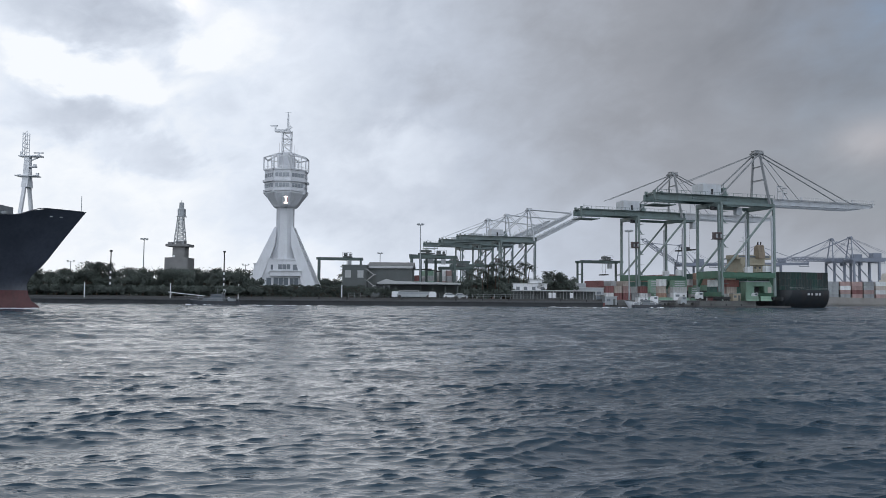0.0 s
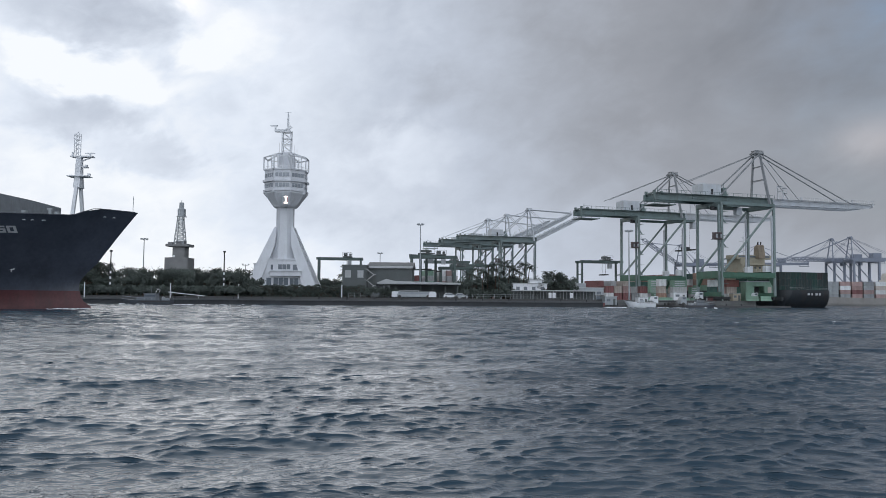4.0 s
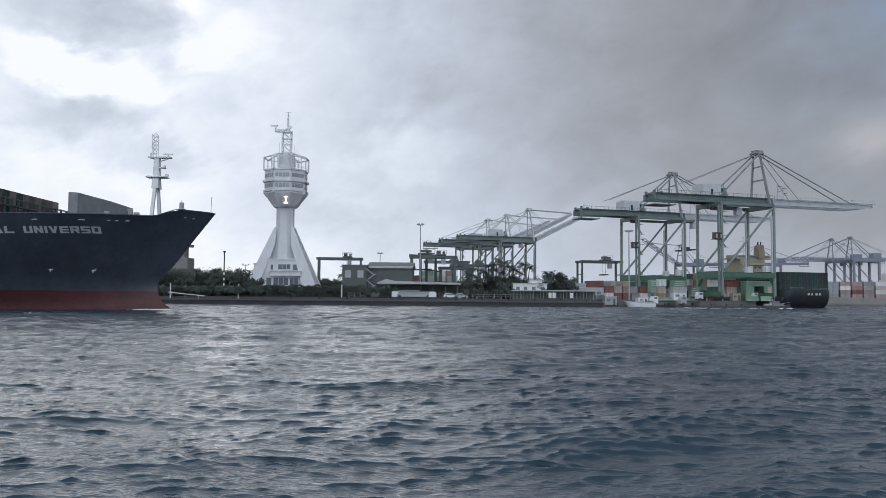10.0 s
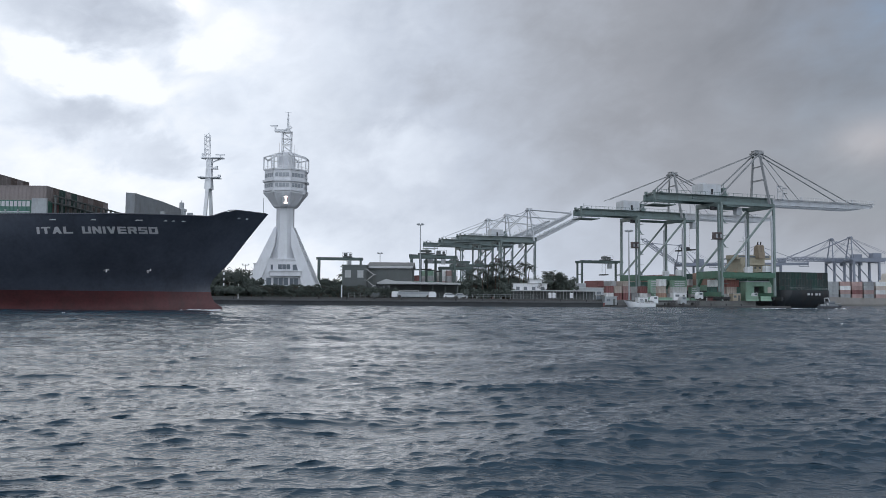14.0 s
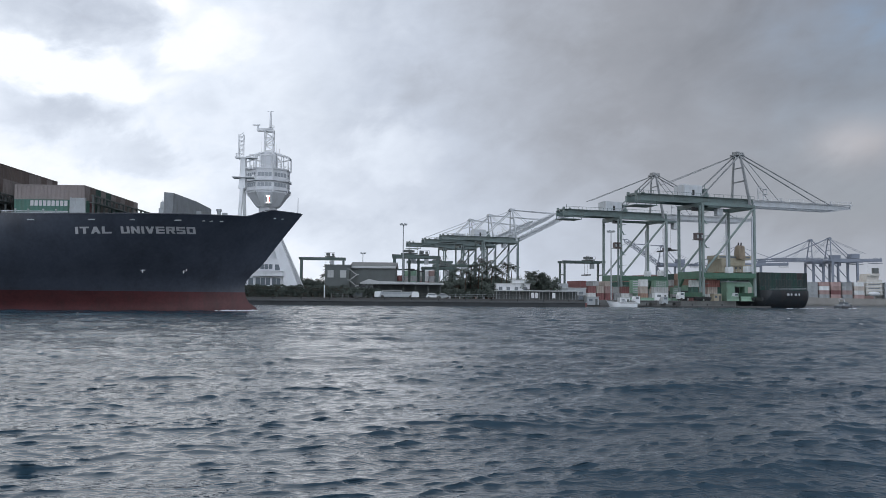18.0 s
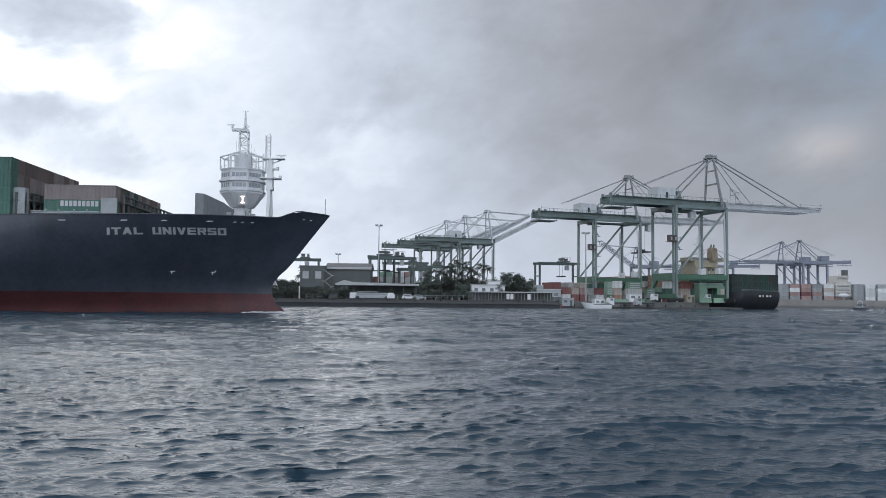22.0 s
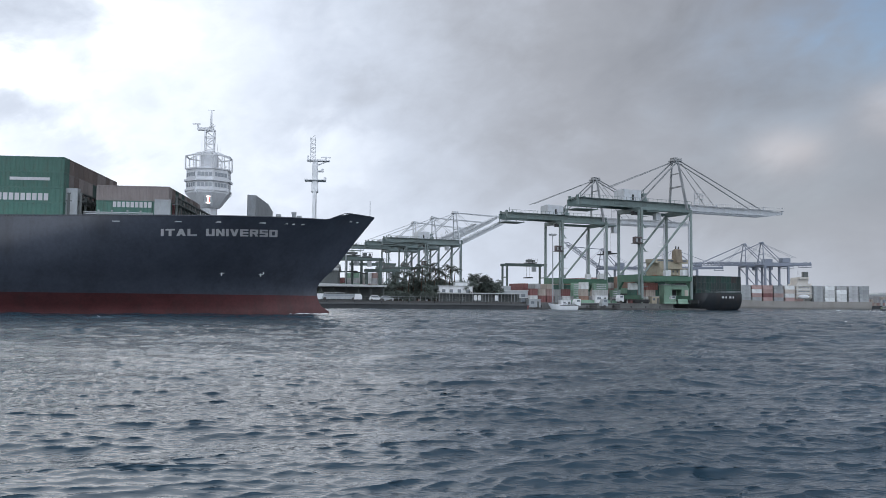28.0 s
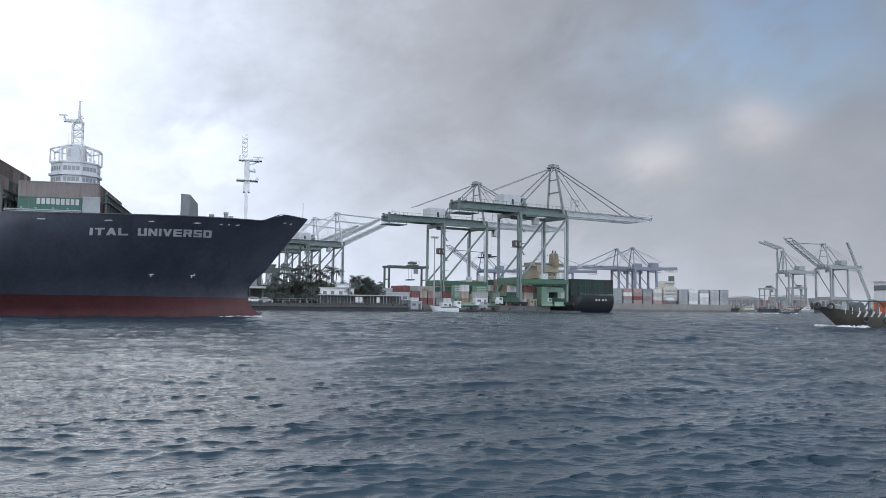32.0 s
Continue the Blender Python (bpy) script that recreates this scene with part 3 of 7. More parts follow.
def container(parent, name, a, b, z, colour, length=12.19, rz=0.0):
    """A box with corner posts, ribbed sides and end doors; a is its after end, b its middle."""
    key = (colour, round(length, 1))
    if key not in CONT:
        # one closed shell: plain rails below and above, ribbed walls and door bars between
        n = int(length / 0.75)
        half = [(0.0, -1.22, 0.0, -1.22)]
        for i in range(n):
            x0, w = 0.12 + (length - 0.24) * i / n, (length - 0.24) / n
            half += [(x0 + w * f, -1.22 + d, x0 + w * f, -1.22) for f, d in ((0.1, 0.01), (0.4, 0.01), (0.52, 0.09), (0.9, 0.09))]
        half.append((length, -1.22, length, -1.22))
        for y in (-1.02, -0.52, 0.0, 0.52):
            half += [(length - d, y + f, length, y + f) for f, d in ((0.0, 0.07), (0.09, 0.07), (0.11, 0.01), (0.2, 0.01), (0.22, 0.07))]
        loop = half + [(length - a, -b, length - c, -d) for a, b, c, d in half]
        rings = [[(c, d, z) for a, b, c, d in loop] if plain else [(a, b, z) for a, b, c, d in loop]
                 for z, plain in ((0.0, 1), (0.16, 1), (0.18, 0), (2.41, 0), (2.43, 1), (2.59, 1))]
        k = len(loop)
        m = Mesh().add([v for r in rings for v in r], [(r * k + i, r * k + (i + 1) % k, (r + 1) * k + (i + 1) % k, (r + 1) * k + i) for r in range(5) for i in range(k)]
                       + [tuple(range(k - 1, -1, -1)), tuple(range(5 * k, 6 * k))])
        CONT[key] = m.data("container", BOXES[colour])
    ob = new(name, CONT[key])
    if parent:
        ob.parent = parent
    ob.matrix_basis = pose(a, b, z, 0, 0, rz)
    return ob


CONT = {}


def container_ship():
    ship = thing("container_ship", pose(0, 0, 0), "large black-hulled container ship with red boot-topping, under way", "ship")
    part("hull", hull_mesh(3.1, None, 12), HULL, ship, "dark blue-black painted shell", True)
    part("boot_topping", hull_mesh(-6, 3.1, 9), BOOT, ship, "red paint at the waterline", True)
    bulb = Mesh()
    bulb.lathe([(0.05, -7.0)] + [(1.9 * math.sin(math.pi * k / 10), 0.2 - 6.5 * k / 10) for k in range(9, 0, -1)] + [(0.05, 0.25)], 12, c=(-10.6, 0))
    part("bulb", bulb, BOOT, ship, "", True)
    deck = Mesh()
    st = [-285 * (i / 60) - 1.6 for i in range(60)]
    vs = []
    for a in st:
        z = sheer(a) - 1.25
        y = half_breadth(a, z) - 0.05
        vs += [(a, -y, z), (a, y, z)]
    deck.add(vs, [(2 * i, 2 * i + 2, 2 * i + 3, 2 * i + 1) for i in range(len(st) - 1)])
    part("deck", deck, DECK, ship)
    aa = [0.6 - 0.9 * i for i in range(80)]
    for s in (-1, 1):
        rail = Mesh()
        for p, q in zip(aa, aa[1:]):
            rail.beam((p, s * half_breadth(p, sheer(p)), sheer(p)), (q, s * half_breadth(q, sheer(q)), sheer(q)), 0.32, 0.14)
        part("bulwark_rail", rail, HULL, ship)
    for word, a0, a1, z0, z1 in (("ITAL", -35.9, -30.1, 13.0, 13.25), ("UNIVERSO", -28.6, -16.8, 13.3, 13.7)):
        for glyph in lettering(word, 1.12, a0, a1, z0, z1):
            part("letter", glyph, LETTER, ship, "pale block letter of the ship's name")
    # freeing ports and fairleads below the rail
    for a, w in ((-2.6, 0.7), (-3.8, 0.7), (-12.5, 0.9), (-14.0, 0.6), (-15.2, 0.6), (-19.5, 1.8), (-26.5, 1.0), (-33.0, 1.2), (-43.0, 1.2)):
        z = sheer(a) - 1.05 - (0.35 if a > -5 else 0)
        f = Mesh()
        f.prism([(a - w / 2, z - 0.1), (a + w / 2, z - 0.1), (a + w / 2, z + 0.1), (a - w / 2, z + 0.1)], -half_breadth(a, z) - 0.06, -half_breadth(a, z) + 0.3)
        part("fairlead", f, GREY, ship, "small pale fairlead opening")
    # thruster and bulb marks
    for a in (-27.0, -20.3):
        y = -half_breadth(a, 7.0) - 0.05
        mk = Mesh().box((a, y, 7.0), (1.0, 0.1, 0.14)).box((a, y, 7.0), (0.14, 0.1, 0.9))
        if a > -25:
            mk.box((a + 0.5, y, 7.3), (0.14, 0.1, 0.6))
        part("mark", mk, LETTER, ship, "small white painted mark")
    # foremast
    deck_z = 16.6
    mast = Mesh()
    for s in (-1, 1):
        mast.beam((-11.0, 2.9 * s, deck_z - 1.2), (-11.0, 0.8 * s, 24.4), 0.65, 0.6, 0.6, 0.55)
    rings = [(23.6, 1.3, 2.4), (24.5, 1.25, 2.0), (25.9, 1.15, 1.5), (30.0, 0.95, 1.1)]
    vs = [(-11.0 + sx * w / 2, sy * d / 2, z) for z, w, d in rings for sx, sy in ((1, -1), (1, 1), (-1, 1), (-1, -1))]
    mast.add(vs, [(4 * k + i, 4 * k + (i + 1) % 4, 4 * k + 4 + (i + 1) % 4, 4 * k + 4 + i) for k in range(3) for i in range(4)] + [(3, 2, 1, 0), (12, 13, 14, 15)])
    mast = part("foremast", mast, WHITE, ship, "white tapered foremast")
    part("platform", Mesh().box((-10.9, 0, 25.9), (4.1, 2.6, 0.18)).box((-9.0, 0, 26.3), (0.5, 0.5, 0.5)).box((-12.7, 0, 26.1), (0.5, 0.4, 0.3)), WHITE, mast)
    part("platform", Mesh().box((-10.2, 0, 27.8), (1.7, 1.2, 0.25)).box((-9.6, 0, 28.1), (0.5, 0.5, 0.4)), WHITE, mast)
    part("platform", Mesh().box((-10.4, 0, 29.9), (4.4, 1.6, 0.24)).beam((-10.8, 0, 28.9), (-8.6, 0, 29.8), 0.22).box((-12.4, 0, 30.4), (0.3, 0.3, 0.9)), WHITE, mast)
    part("radar", Mesh().tube((-8.9, 0, 29.7), (-8.9, 0, 30.5), 0.16).box((-8.9, 0, 30.6), (1.9, 0.25, 0.22)), WHITE, mast)
    lat = Mesh()
    for x in (-0.45, 0.45):
        for y in (-0.45, 0.45):
            lat.beam((-11.5 + x, y, 29.6), (-11.5 + x, y, 34.6), 0.12)
    for k in range(6):
        z = 29.9 + 0.85 * k
        lat.box((-11.5, -0.45, z), (0.9, 0.1, 0.1)).box((-11.5, 0.45, z), (0.9, 0.1, 0.1))
        lat.beam((-11.95, -0.45, z), (-11.05, -0.45, z + 0.8), 0.09)
    part("lattice", lat, WHITE, mast)
    part("flagstaff", Mesh().tube((0.0, 0, 17.5), (0.0, 0, 22.0), 0.06), GREY, ship)
    for a, y, h in ((-13.7, -3, 1.7), (-14.6, -4, 2.3), (-6.4, -4, 0.9), (-17.0, -9, 1.3)):
        w = Mesh().tube((a, y, deck_z - 1), (a, y, deck_z + h), 0.38, n=10).box((a, y, deck_z + h), (0.9, 0.8, 0.4))
        part("winch", w, GREY, ship)
    # breakwater: a bent plate across the foredeck
    bw = Mesh()
    pts = [(-22.0, -14.2), (-20.7, -13.4), (-20.1, 0), (-20.7, 13.4), (-22.0, 14.2)]
    for (p, q), (r, s) in zip(pts, pts[1:]):
        bw.beam((p, q, 18.5), (r, s, 18.5), 0.25, 5.0)
    bw = part("breakwater", bw, mat("breakwater_paint", (0.25, 0.27, 0.29), 0.6, dirt=(0.16, 0.14, 0.12)), ship, "grey steel breakwater across the foredeck")
    for y in range(-12, 13, 4):
        part("brace", Mesh().beam((-20.6, y, 20.5), (-22.8, y, 16.4), 0.25), GREY, bw)
    # cargo
    hatch = Mesh()
    for a0, a1 in ((-49.4, -33.8), (-66.5, -52.6), (-81.5, -68)):
        hatch.span((a0, -18, 14.8), (a1, 18, 16.45 if a0 > -50 else 15.58))
    part("hatch_coaming", hatch, GREY, ship)
    rng = random.Random(8)
    bays = [(-47.2, lambda r: 2 if r < 11 else 1), (-64.0, lambda r: 4 if r < 12 else 3), (-79.0, lambda r: 4)]
    for nb, (a, tiers) in enumerate(bays):
        wide = 16 if nb else 14
        for r in range(wide):
            y = (r - (wide - 1) / 2) * 2.46
            for k in range(tiers(r)):
                if 0 < r < wide - 1 and k < tiers(r) - 1 and nb == 2:
                    continue
                c = "green" if (nb == 0 and k == 0 and r == 0) or (nb and r == 0) else rng.choice(["dull_brown", "dark_green", "maroon", "rust_brown", "dull_brown", "rust_brown"])
                if nb == 0 and r == 0 and k == 1:
                    c = "dull_brown"
                ob = container(ship, "cargo_container", a, y, (16.47 + 2.64 * k if nb == 0 else 15.6 + 2.6 * k), c)
                if r == 0 and c == "green" and (nb == 0 or k in (1, 2)):
                    # the line's name, as plain pale bars
                    for i in range(9):
                        part("name_bar", Mesh().box(((3.1 + 0.74 * i) if nb == 0 else (1.9 + 0.94 * i if k == 1 else 3.8 + 0.72 * i), -1.25, 1.95 if nb == 0 else (0.95 if k == 1 else 1.4)), (0.55 if nb == 0 else 0.7, 0.05, 0.95 if nb == 0 else (1.2 if k == 1 else 0.5))), LETTER, ob, "pale bar of lettering")
    for a in (-33.9, -49.3, -51.3):
        br = Mesh()
        n = 14 if a > -40 else 16
        for r in range(n):
            y = (r - (n - 1) / 2) * 2.46
            br.box((a, y, 18.0), (0.35, 0.3, 4.0))
        br.box((a, 0, 18.7), (1.0, 33 if a > -40 else 37, 0.18)).box((a, 0, 20.0), (0.5, 33 if a > -40 else 37, 0.2))
        part("lashing_bridge", br, SHED, ship, "grey steel lashing bridge between bays")
    part("side_locker", Mesh().box((-51.0, -17.7, 18.4), (2.2, 1.4, 5.0), cut=0.1).prism([(-53.6, 16.3), (-52.1, 16.3), (-52.1, 17.4), (-53.0, 17.1)], -18.3, -17.0), GREY, ship)
    part("wind_screen", Mesh().box((-35.9, -17.75, 17.9), (2.7, 0.25, 2.9)).box((-37.1, -17.6, 17.9), (0.25, 0.5, 3.0)).box((-34.7, -17.6, 17.9), (0.25, 0.5, 3.0)), GREY, ship, "pale grey steel wind screen beside the cargo")
    part("pipe_run", Mesh().tube((-49.0, -18.1, 16.9), (-37.4, -18.1, 16.9), 0.09, n=6).tube((-49.0, -18.1, 16.65), (-37.4, -18.1, 16.65), 0.07, n=6), CRANE_W, ship)
    for a in (-46.4, -44.2, -41.6, -39.4):
        part("deck_vent", Mesh().tube((a, -18.3, 15.6), (a, -18.3, 17.15), 0.11, n=8).tube((a, -18.3, 17.1), (a, -18.3, 17.3), 0.2, 0.16, n=8), GREY, ship)
    # bow wave
    fo = Mesh()
    for i in range(34):
        a = -8.0 - rng.random() ** 1.5 * 7
        y = -half_breadth(a, -0.6) - rng.uniform(-0.1, 0.9 + (-8 - a) * 0.05)
        l, w = rng.uniform(0.3, 1.1), rng.uniform(0.12, 0.3)
        z = -0.6 + rng.uniform(0.08, 0.24)
        fo.add([(a - l, y, z - 0.1), (a, y - w, z - 0.1), (a + l, y, z - 0.1), (a, y + w, z - 0.1), (a + 0.1, y, z + 0.12)], [(0, 1, 4), (1, 2, 4), (2, 3, 4), (3, 0, 4)])
    part("bow_foam", fo, FOAM, ship, "broken white foam along the waterline")
    return ship


SHIP = container_ship()


# ---- port control tower ----
def signal_tower():
    tw = thing("control_tower", pose(-56.4, 288, LAND), "white concrete port control tower with flared base and octagonal lookout", "tower")
    g = LAND      # heights below are above the water
    up = lambda z: z - g
    part("shaft", Mesh().lathe([(4.2, 0), (3.9, up(20)), (3.25, up(27)), (3.2, up(35))], 8, math.pi / 8), RENDERED, tw)
    # raking legs: a pair in front and a pair behind, each widening to its foot
    top = up(27.0)
    for sx in (-1, 1):
        for sy in (-1, 1):
            rings = []
            for z in (0.0, 5.0, 10.0, 15.0, 18.0, 21.5, top):
                out, into = 13.9 - 10.7 * z / top, max(2.6, 8.9 - 6.0 * z / 18.0)
                y = 7.2 - 4.6 * z / top
                rings.append([(sx * out, sy * y, z), (sx * into, sy * y, z), (sx * into, sy * (y - 2.1), z), (sx * out, sy * (y - 2.1), z)])
            n = len(rings) - 1
            part("leg", Mesh().add([v for r in rings for v in r], [(k * 4 + i, k * 4 + (i + 1) % 4, k * 4 + 4 + (i + 1) % 4, k * 4 + 4 + i) for k in range(n) for i in range(4)]
                                   + [(3, 2, 1, 0), (4 * n, 4 * n + 1, 4 * n + 2, 4 * n + 3)]), RENDERED, tw, "raking white concrete leg")
    base = part("base_building", Mesh().prism([(-8.2, 0), (8.2, 0), (5.2, up(15.4)), (-5.2, up(15.4))], -4.9, 4.9), RENDERED, tw)
    part("cornice", Mesh().box((0, -0.1, up(15.4)), (9.6, 10.4, 0.4)), RENDERED, tw)
    part("balcony", Mesh().box((1.6, -5.6, up(10.3)), (11.0, 1.6, 1.7), cut=0.2).box((1.6, -5.8, up(11.2)), (11.2, 2.0, 0.14)), RENDERED, tw, "white balcony parapet")
    for x, z, w, h in ((0.9, 12.7, 4.4, 1.9), (4.9, 12.5, 2.2, 2.2), (-3.4, 12.6, 0.9, 1.9), (-4.4, 7.6, 1.8, 2.6), (-0.2, 7.6, 5.2, 2.8), (4.4, 7.6, 3.0, 2.6)):
        win = part("window", Mesh().box((x, -4.92, up(z)), (w, 0.2, h)), DARKGLASS, tw, "dark recessed window")
        fr, nb = Mesh(), max(1, int(w / 1.4))
        for k in range(nb + 1):
            fr.box((x - w / 2 + w * k / nb, -5.04, up(z)), (0.14, 0.14, h))
        fr.box((x, -5.04, up(z) + h / 2), (w + 0.2, 0.2, 0.16)).box((x, -5.08, up(z) - h / 2), (w + 0.3, 0.26, 0.16))
        part("frame", fr, RENDERED, win)
    part("annex", Mesh().box((-10.4, 9.2, up(8.2)), (4.6, 3, up(8.2) * 2), cut=0.1).box((-10.4, 9.2, up(14.3)), (5.0, 3.4, 0.3)), RENDERED, tw)
    part("porthole", Mesh().tube((0, -4.0, up(15.0)), (0, -4.3, up(15.0)), 0.45, n=12), DARKGLASS, tw)
    # lookout
    part("lookout_base", Mesh().lathe([(4.0, up(33.8)), (4.6, up(34.4)), (7.7, up(38.6)), (7.7, up(39.0))], 8, math.pi / 8), RENDERED, tw)
    part("lookout", Mesh().lathe([(7.6, up(39.0)), (7.6, up(46.6)), (7.3, up(46.9)), (3.0, up(46.9))], 8, math.pi / 8), RENDERED, tw)
    for z, r, h in ((39.3, 8.1, 0.55), (42.6, 8.35, 0.7), (46.7, 7.9, 0.5)):
        part("ledge", Mesh().lathe([(r, up(z)), (r, up(z + h))], 8, math.pi / 8), RENDERED, tw)
    for k in range(8):
        a = math.pi / 4 * k
        for z in (41.3, 44.9):
            R = 7.6 * math.cos(math.pi / 8)
            m = Mesh().box((R, 0, up(z)), (0.16, 5.0, 1.35))
            w = part("window", m, HAZED_GLASS, tw, "haze-grey lookout window band")
            w.matrix_basis = Matrix.Rotation(a, 4, "Z")
            for q in range(5):
                part("mullion", Mesh().box((R + 0.1, -2.5 + 1.25 * q, up(z)), (0.12, 0.12, 1.35)), RENDERED, w)
    # fins under the lookout
    for k in range(8):
        a = math.pi / 4 * k + math.pi / 8
        m = Mesh().prism([(3.9, up(34.2)), (7.95, up(38.7)), (7.95, up(39.3)), (3.9, up(39.3))], -0.35, 0.35)
        part("fin", m, RENDERED, tw).matrix_basis = Matrix.Rotation(a, 4, "Z")
    board = part("signal_board", Mesh().box((1.4, -7.0, up(36.0)), (2.9, 0.5, 3.5)), GREY, tw, "grey signal board")
    le = Mesh().box((1.4, -7.3, up(36.0)), (0.55, 0.12, 2.2)).box((1.4, -7.3, up(37.1)), (1.4, 0.12, 0.36)).box((1.4, -7.3, up(34.9)), (1.4, 0.12, 0.36))
    part("letter", le, SIGN, board, "lit white letter I")
    part("letter_edge", Mesh().box((1.7, -7.27, up(36.0)), (0.4, 0.1, 2.3)), SIGN_RED, board)
    # upper block, frames and mast
    part("upper_block", Mesh().lathe([(2.95, up(46.6)), (2.95, up(53.2)), (2.6, up(53.6))], 8, math.pi / 8), RENDERED, tw)
    for k in range(8):
        a = math.pi / 4 * k
        fr, c, e = Mesh(), 8.0 * math.cos(math.pi / 8), 8.0 * math.sin(math.pi / 8)
        fr.beam((c, -e, up(46.9)), (c, -e, up(51.5)), 0.36).beam((c, -e, up(51.5)), (c, e, up(51.5)), 0.32, 0.36)
        fr.beam((c, -e, up(51.5)), (2.7, -1.1, up(53.4)), 0.34).beam((c - 2.6, -e * 0.72, up(46.9)), (c - 2.6, -e * 0.72, up(52.3)), 0.26)
        fr.beam((c, -e, up(48.0)), (c, e, up(48.0)), 0.1)
        part("roof_frame", fr, WHITE, tw, "white tubular roof frame").matrix_basis = Matrix.Rotation(a, 4, "Z")
    for x, y, h in ((-4.5, -3, 2.4), (4.6, -3.4, 2.0), (5.6, 0, 1.5)):
        part("antenna", Mesh().tube((x, y, up(46.9)), (x, y, up(46.9) + h), 0.1).box((x, y, up(46.9) + h), (0.9, 0.2, 0.3)), WHITE, tw)
    mast = Mesh()
    for x in (-1.5, 1.5):
        for y in (-1.3, 1.3):
            mast.beam((x, y, up(53.2)), (x, y, up(61.8)), 0.34)
    for k in range(4):
        z = up(54.2 + 2.3 * k)
        for y in (-1.3, 1.3):
            mast.beam((-1.5, y, z), (1.5, y, z), 0.25)
            mast.beam((-1.5 if k % 2 else 1.5, y, z), (1.5 if k % 2 else -1.5, y, z + 2.2), 0.25)
        for x in (-1.5, 1.5):
            mast.beam((x, -1.3, z), (x, 1.3, z), 0.25)
    mast = part("lattice_mast", mast, WHITE, tw, "white lattice radar mast")
    part("arm", Mesh().box((-1.6, 0, up(61.7)), (5.4, 1.6, 0.9)), WHITE, mast)
    part("scanner", Mesh().tube((-4.2, 0, up(61.8)), (-4.2, 0, up(63.2)), 0.35).box((-4.7, 0, up(63.5)), (2.6, 0.5, 0.35)), WHITE, mast)
    part("pole", Mesh().tube((0.3, 0, up(61.8)), (0.3, 0, up(68.4)), 0.5, 0.22).box((0.3, 0, up(68.5)), (2.2, 0.15, 0.15)), WHITE, mast)
    for x, z in ((1.9, 56.5), (-1.9, 57.5), (2.6, 55)):
        part("whip_antenna", Mesh().tube((x * 1.4, 0, up(53.2)), (x * 1.4, 0, up(z)), 0.07), WHITE, mast)
    return tw


signal_tower()


def fort_tower():
    ft = thing("watch_tower", pose(-97.6, 300, LAND), "dark blocky masonry watch tower with a lattice beacon mast", "tower")
    stone = mat("fort_stone", (0.22, 0.22, 0.22), 0.85, vary=0.2, scale=0.3, fine=3, bump=0.3)
    part("lower_block", Mesh().box((0, 0, 7.0), (8.7, 8, 14.0), cut=0.4), stone, ft)
    part("upper_block", Mesh().box((0.3, 0, 16.2), (4.7, 4.7, 5.2), cut=0.3).box((0.2, 0, 13.9), (6.0, 6, 0.5)), stone, ft)
    part("gallery", Mesh().box((0, 0, 18.6), (8.4, 7, 0.9)).box((-3.2, 0, 19.4), (1.6, 3, 0.9)).box((0.3, 0, 19.6), (3.0, 3, 1.4)), stone, ft)
    la = Mesh()
    zs = [19.3 + 1.55 * k for k in range(7)]
    half = lambda z: 1.75 - (z - 19.3) * 0.09
    for sx in (-1, 1):
        for sy in (-1, 1):
            la.beam((sx * half(19.3), sy * half(19.3), 19.3), (sx * half(29.4), sy * half(29.4), 29.4), 0.28)
    for z, q in zip(zs, zs[1:]):
        for s in (-1, 1):
            la.beam((-half(z), s * half(z), z), (half(q), s * half(q), q), 0.16).beam((half(z), s * half(z), z), (-half(q), s * half(q), q), 0.16)
            la.beam((s * half(z), -half(z), z), (s * half(q), half(q), q), 0.16)
            la.beam((-half(q), s * half(q), q), (half(q), s * half(q), q), 0.16)
    la = part("lattice", la, GREY, ft, "grey steel lattice")
    part("lantern", Mesh().box((0.3, 0, 30.8), (2.5, 2.4, 2.9), cut=0.3).box((0.3, 0, 29.4), (3.0, 2.8, 0.3)), GREY, la)
    part("lantern_top", Mesh().tube((0.2, 0, 32.2), (0.2, 0, 34.6), 0.95, 0.8, 10).tube((0.2, 0, 34.6), (0.2, 0, 35.4), 0.15), GREY, la)
    part("porthole", Mesh().box((-1.4, -2.4, 14.5), (0.8, 0.12, 0.9)), WHITE, ft)


fort_tower()


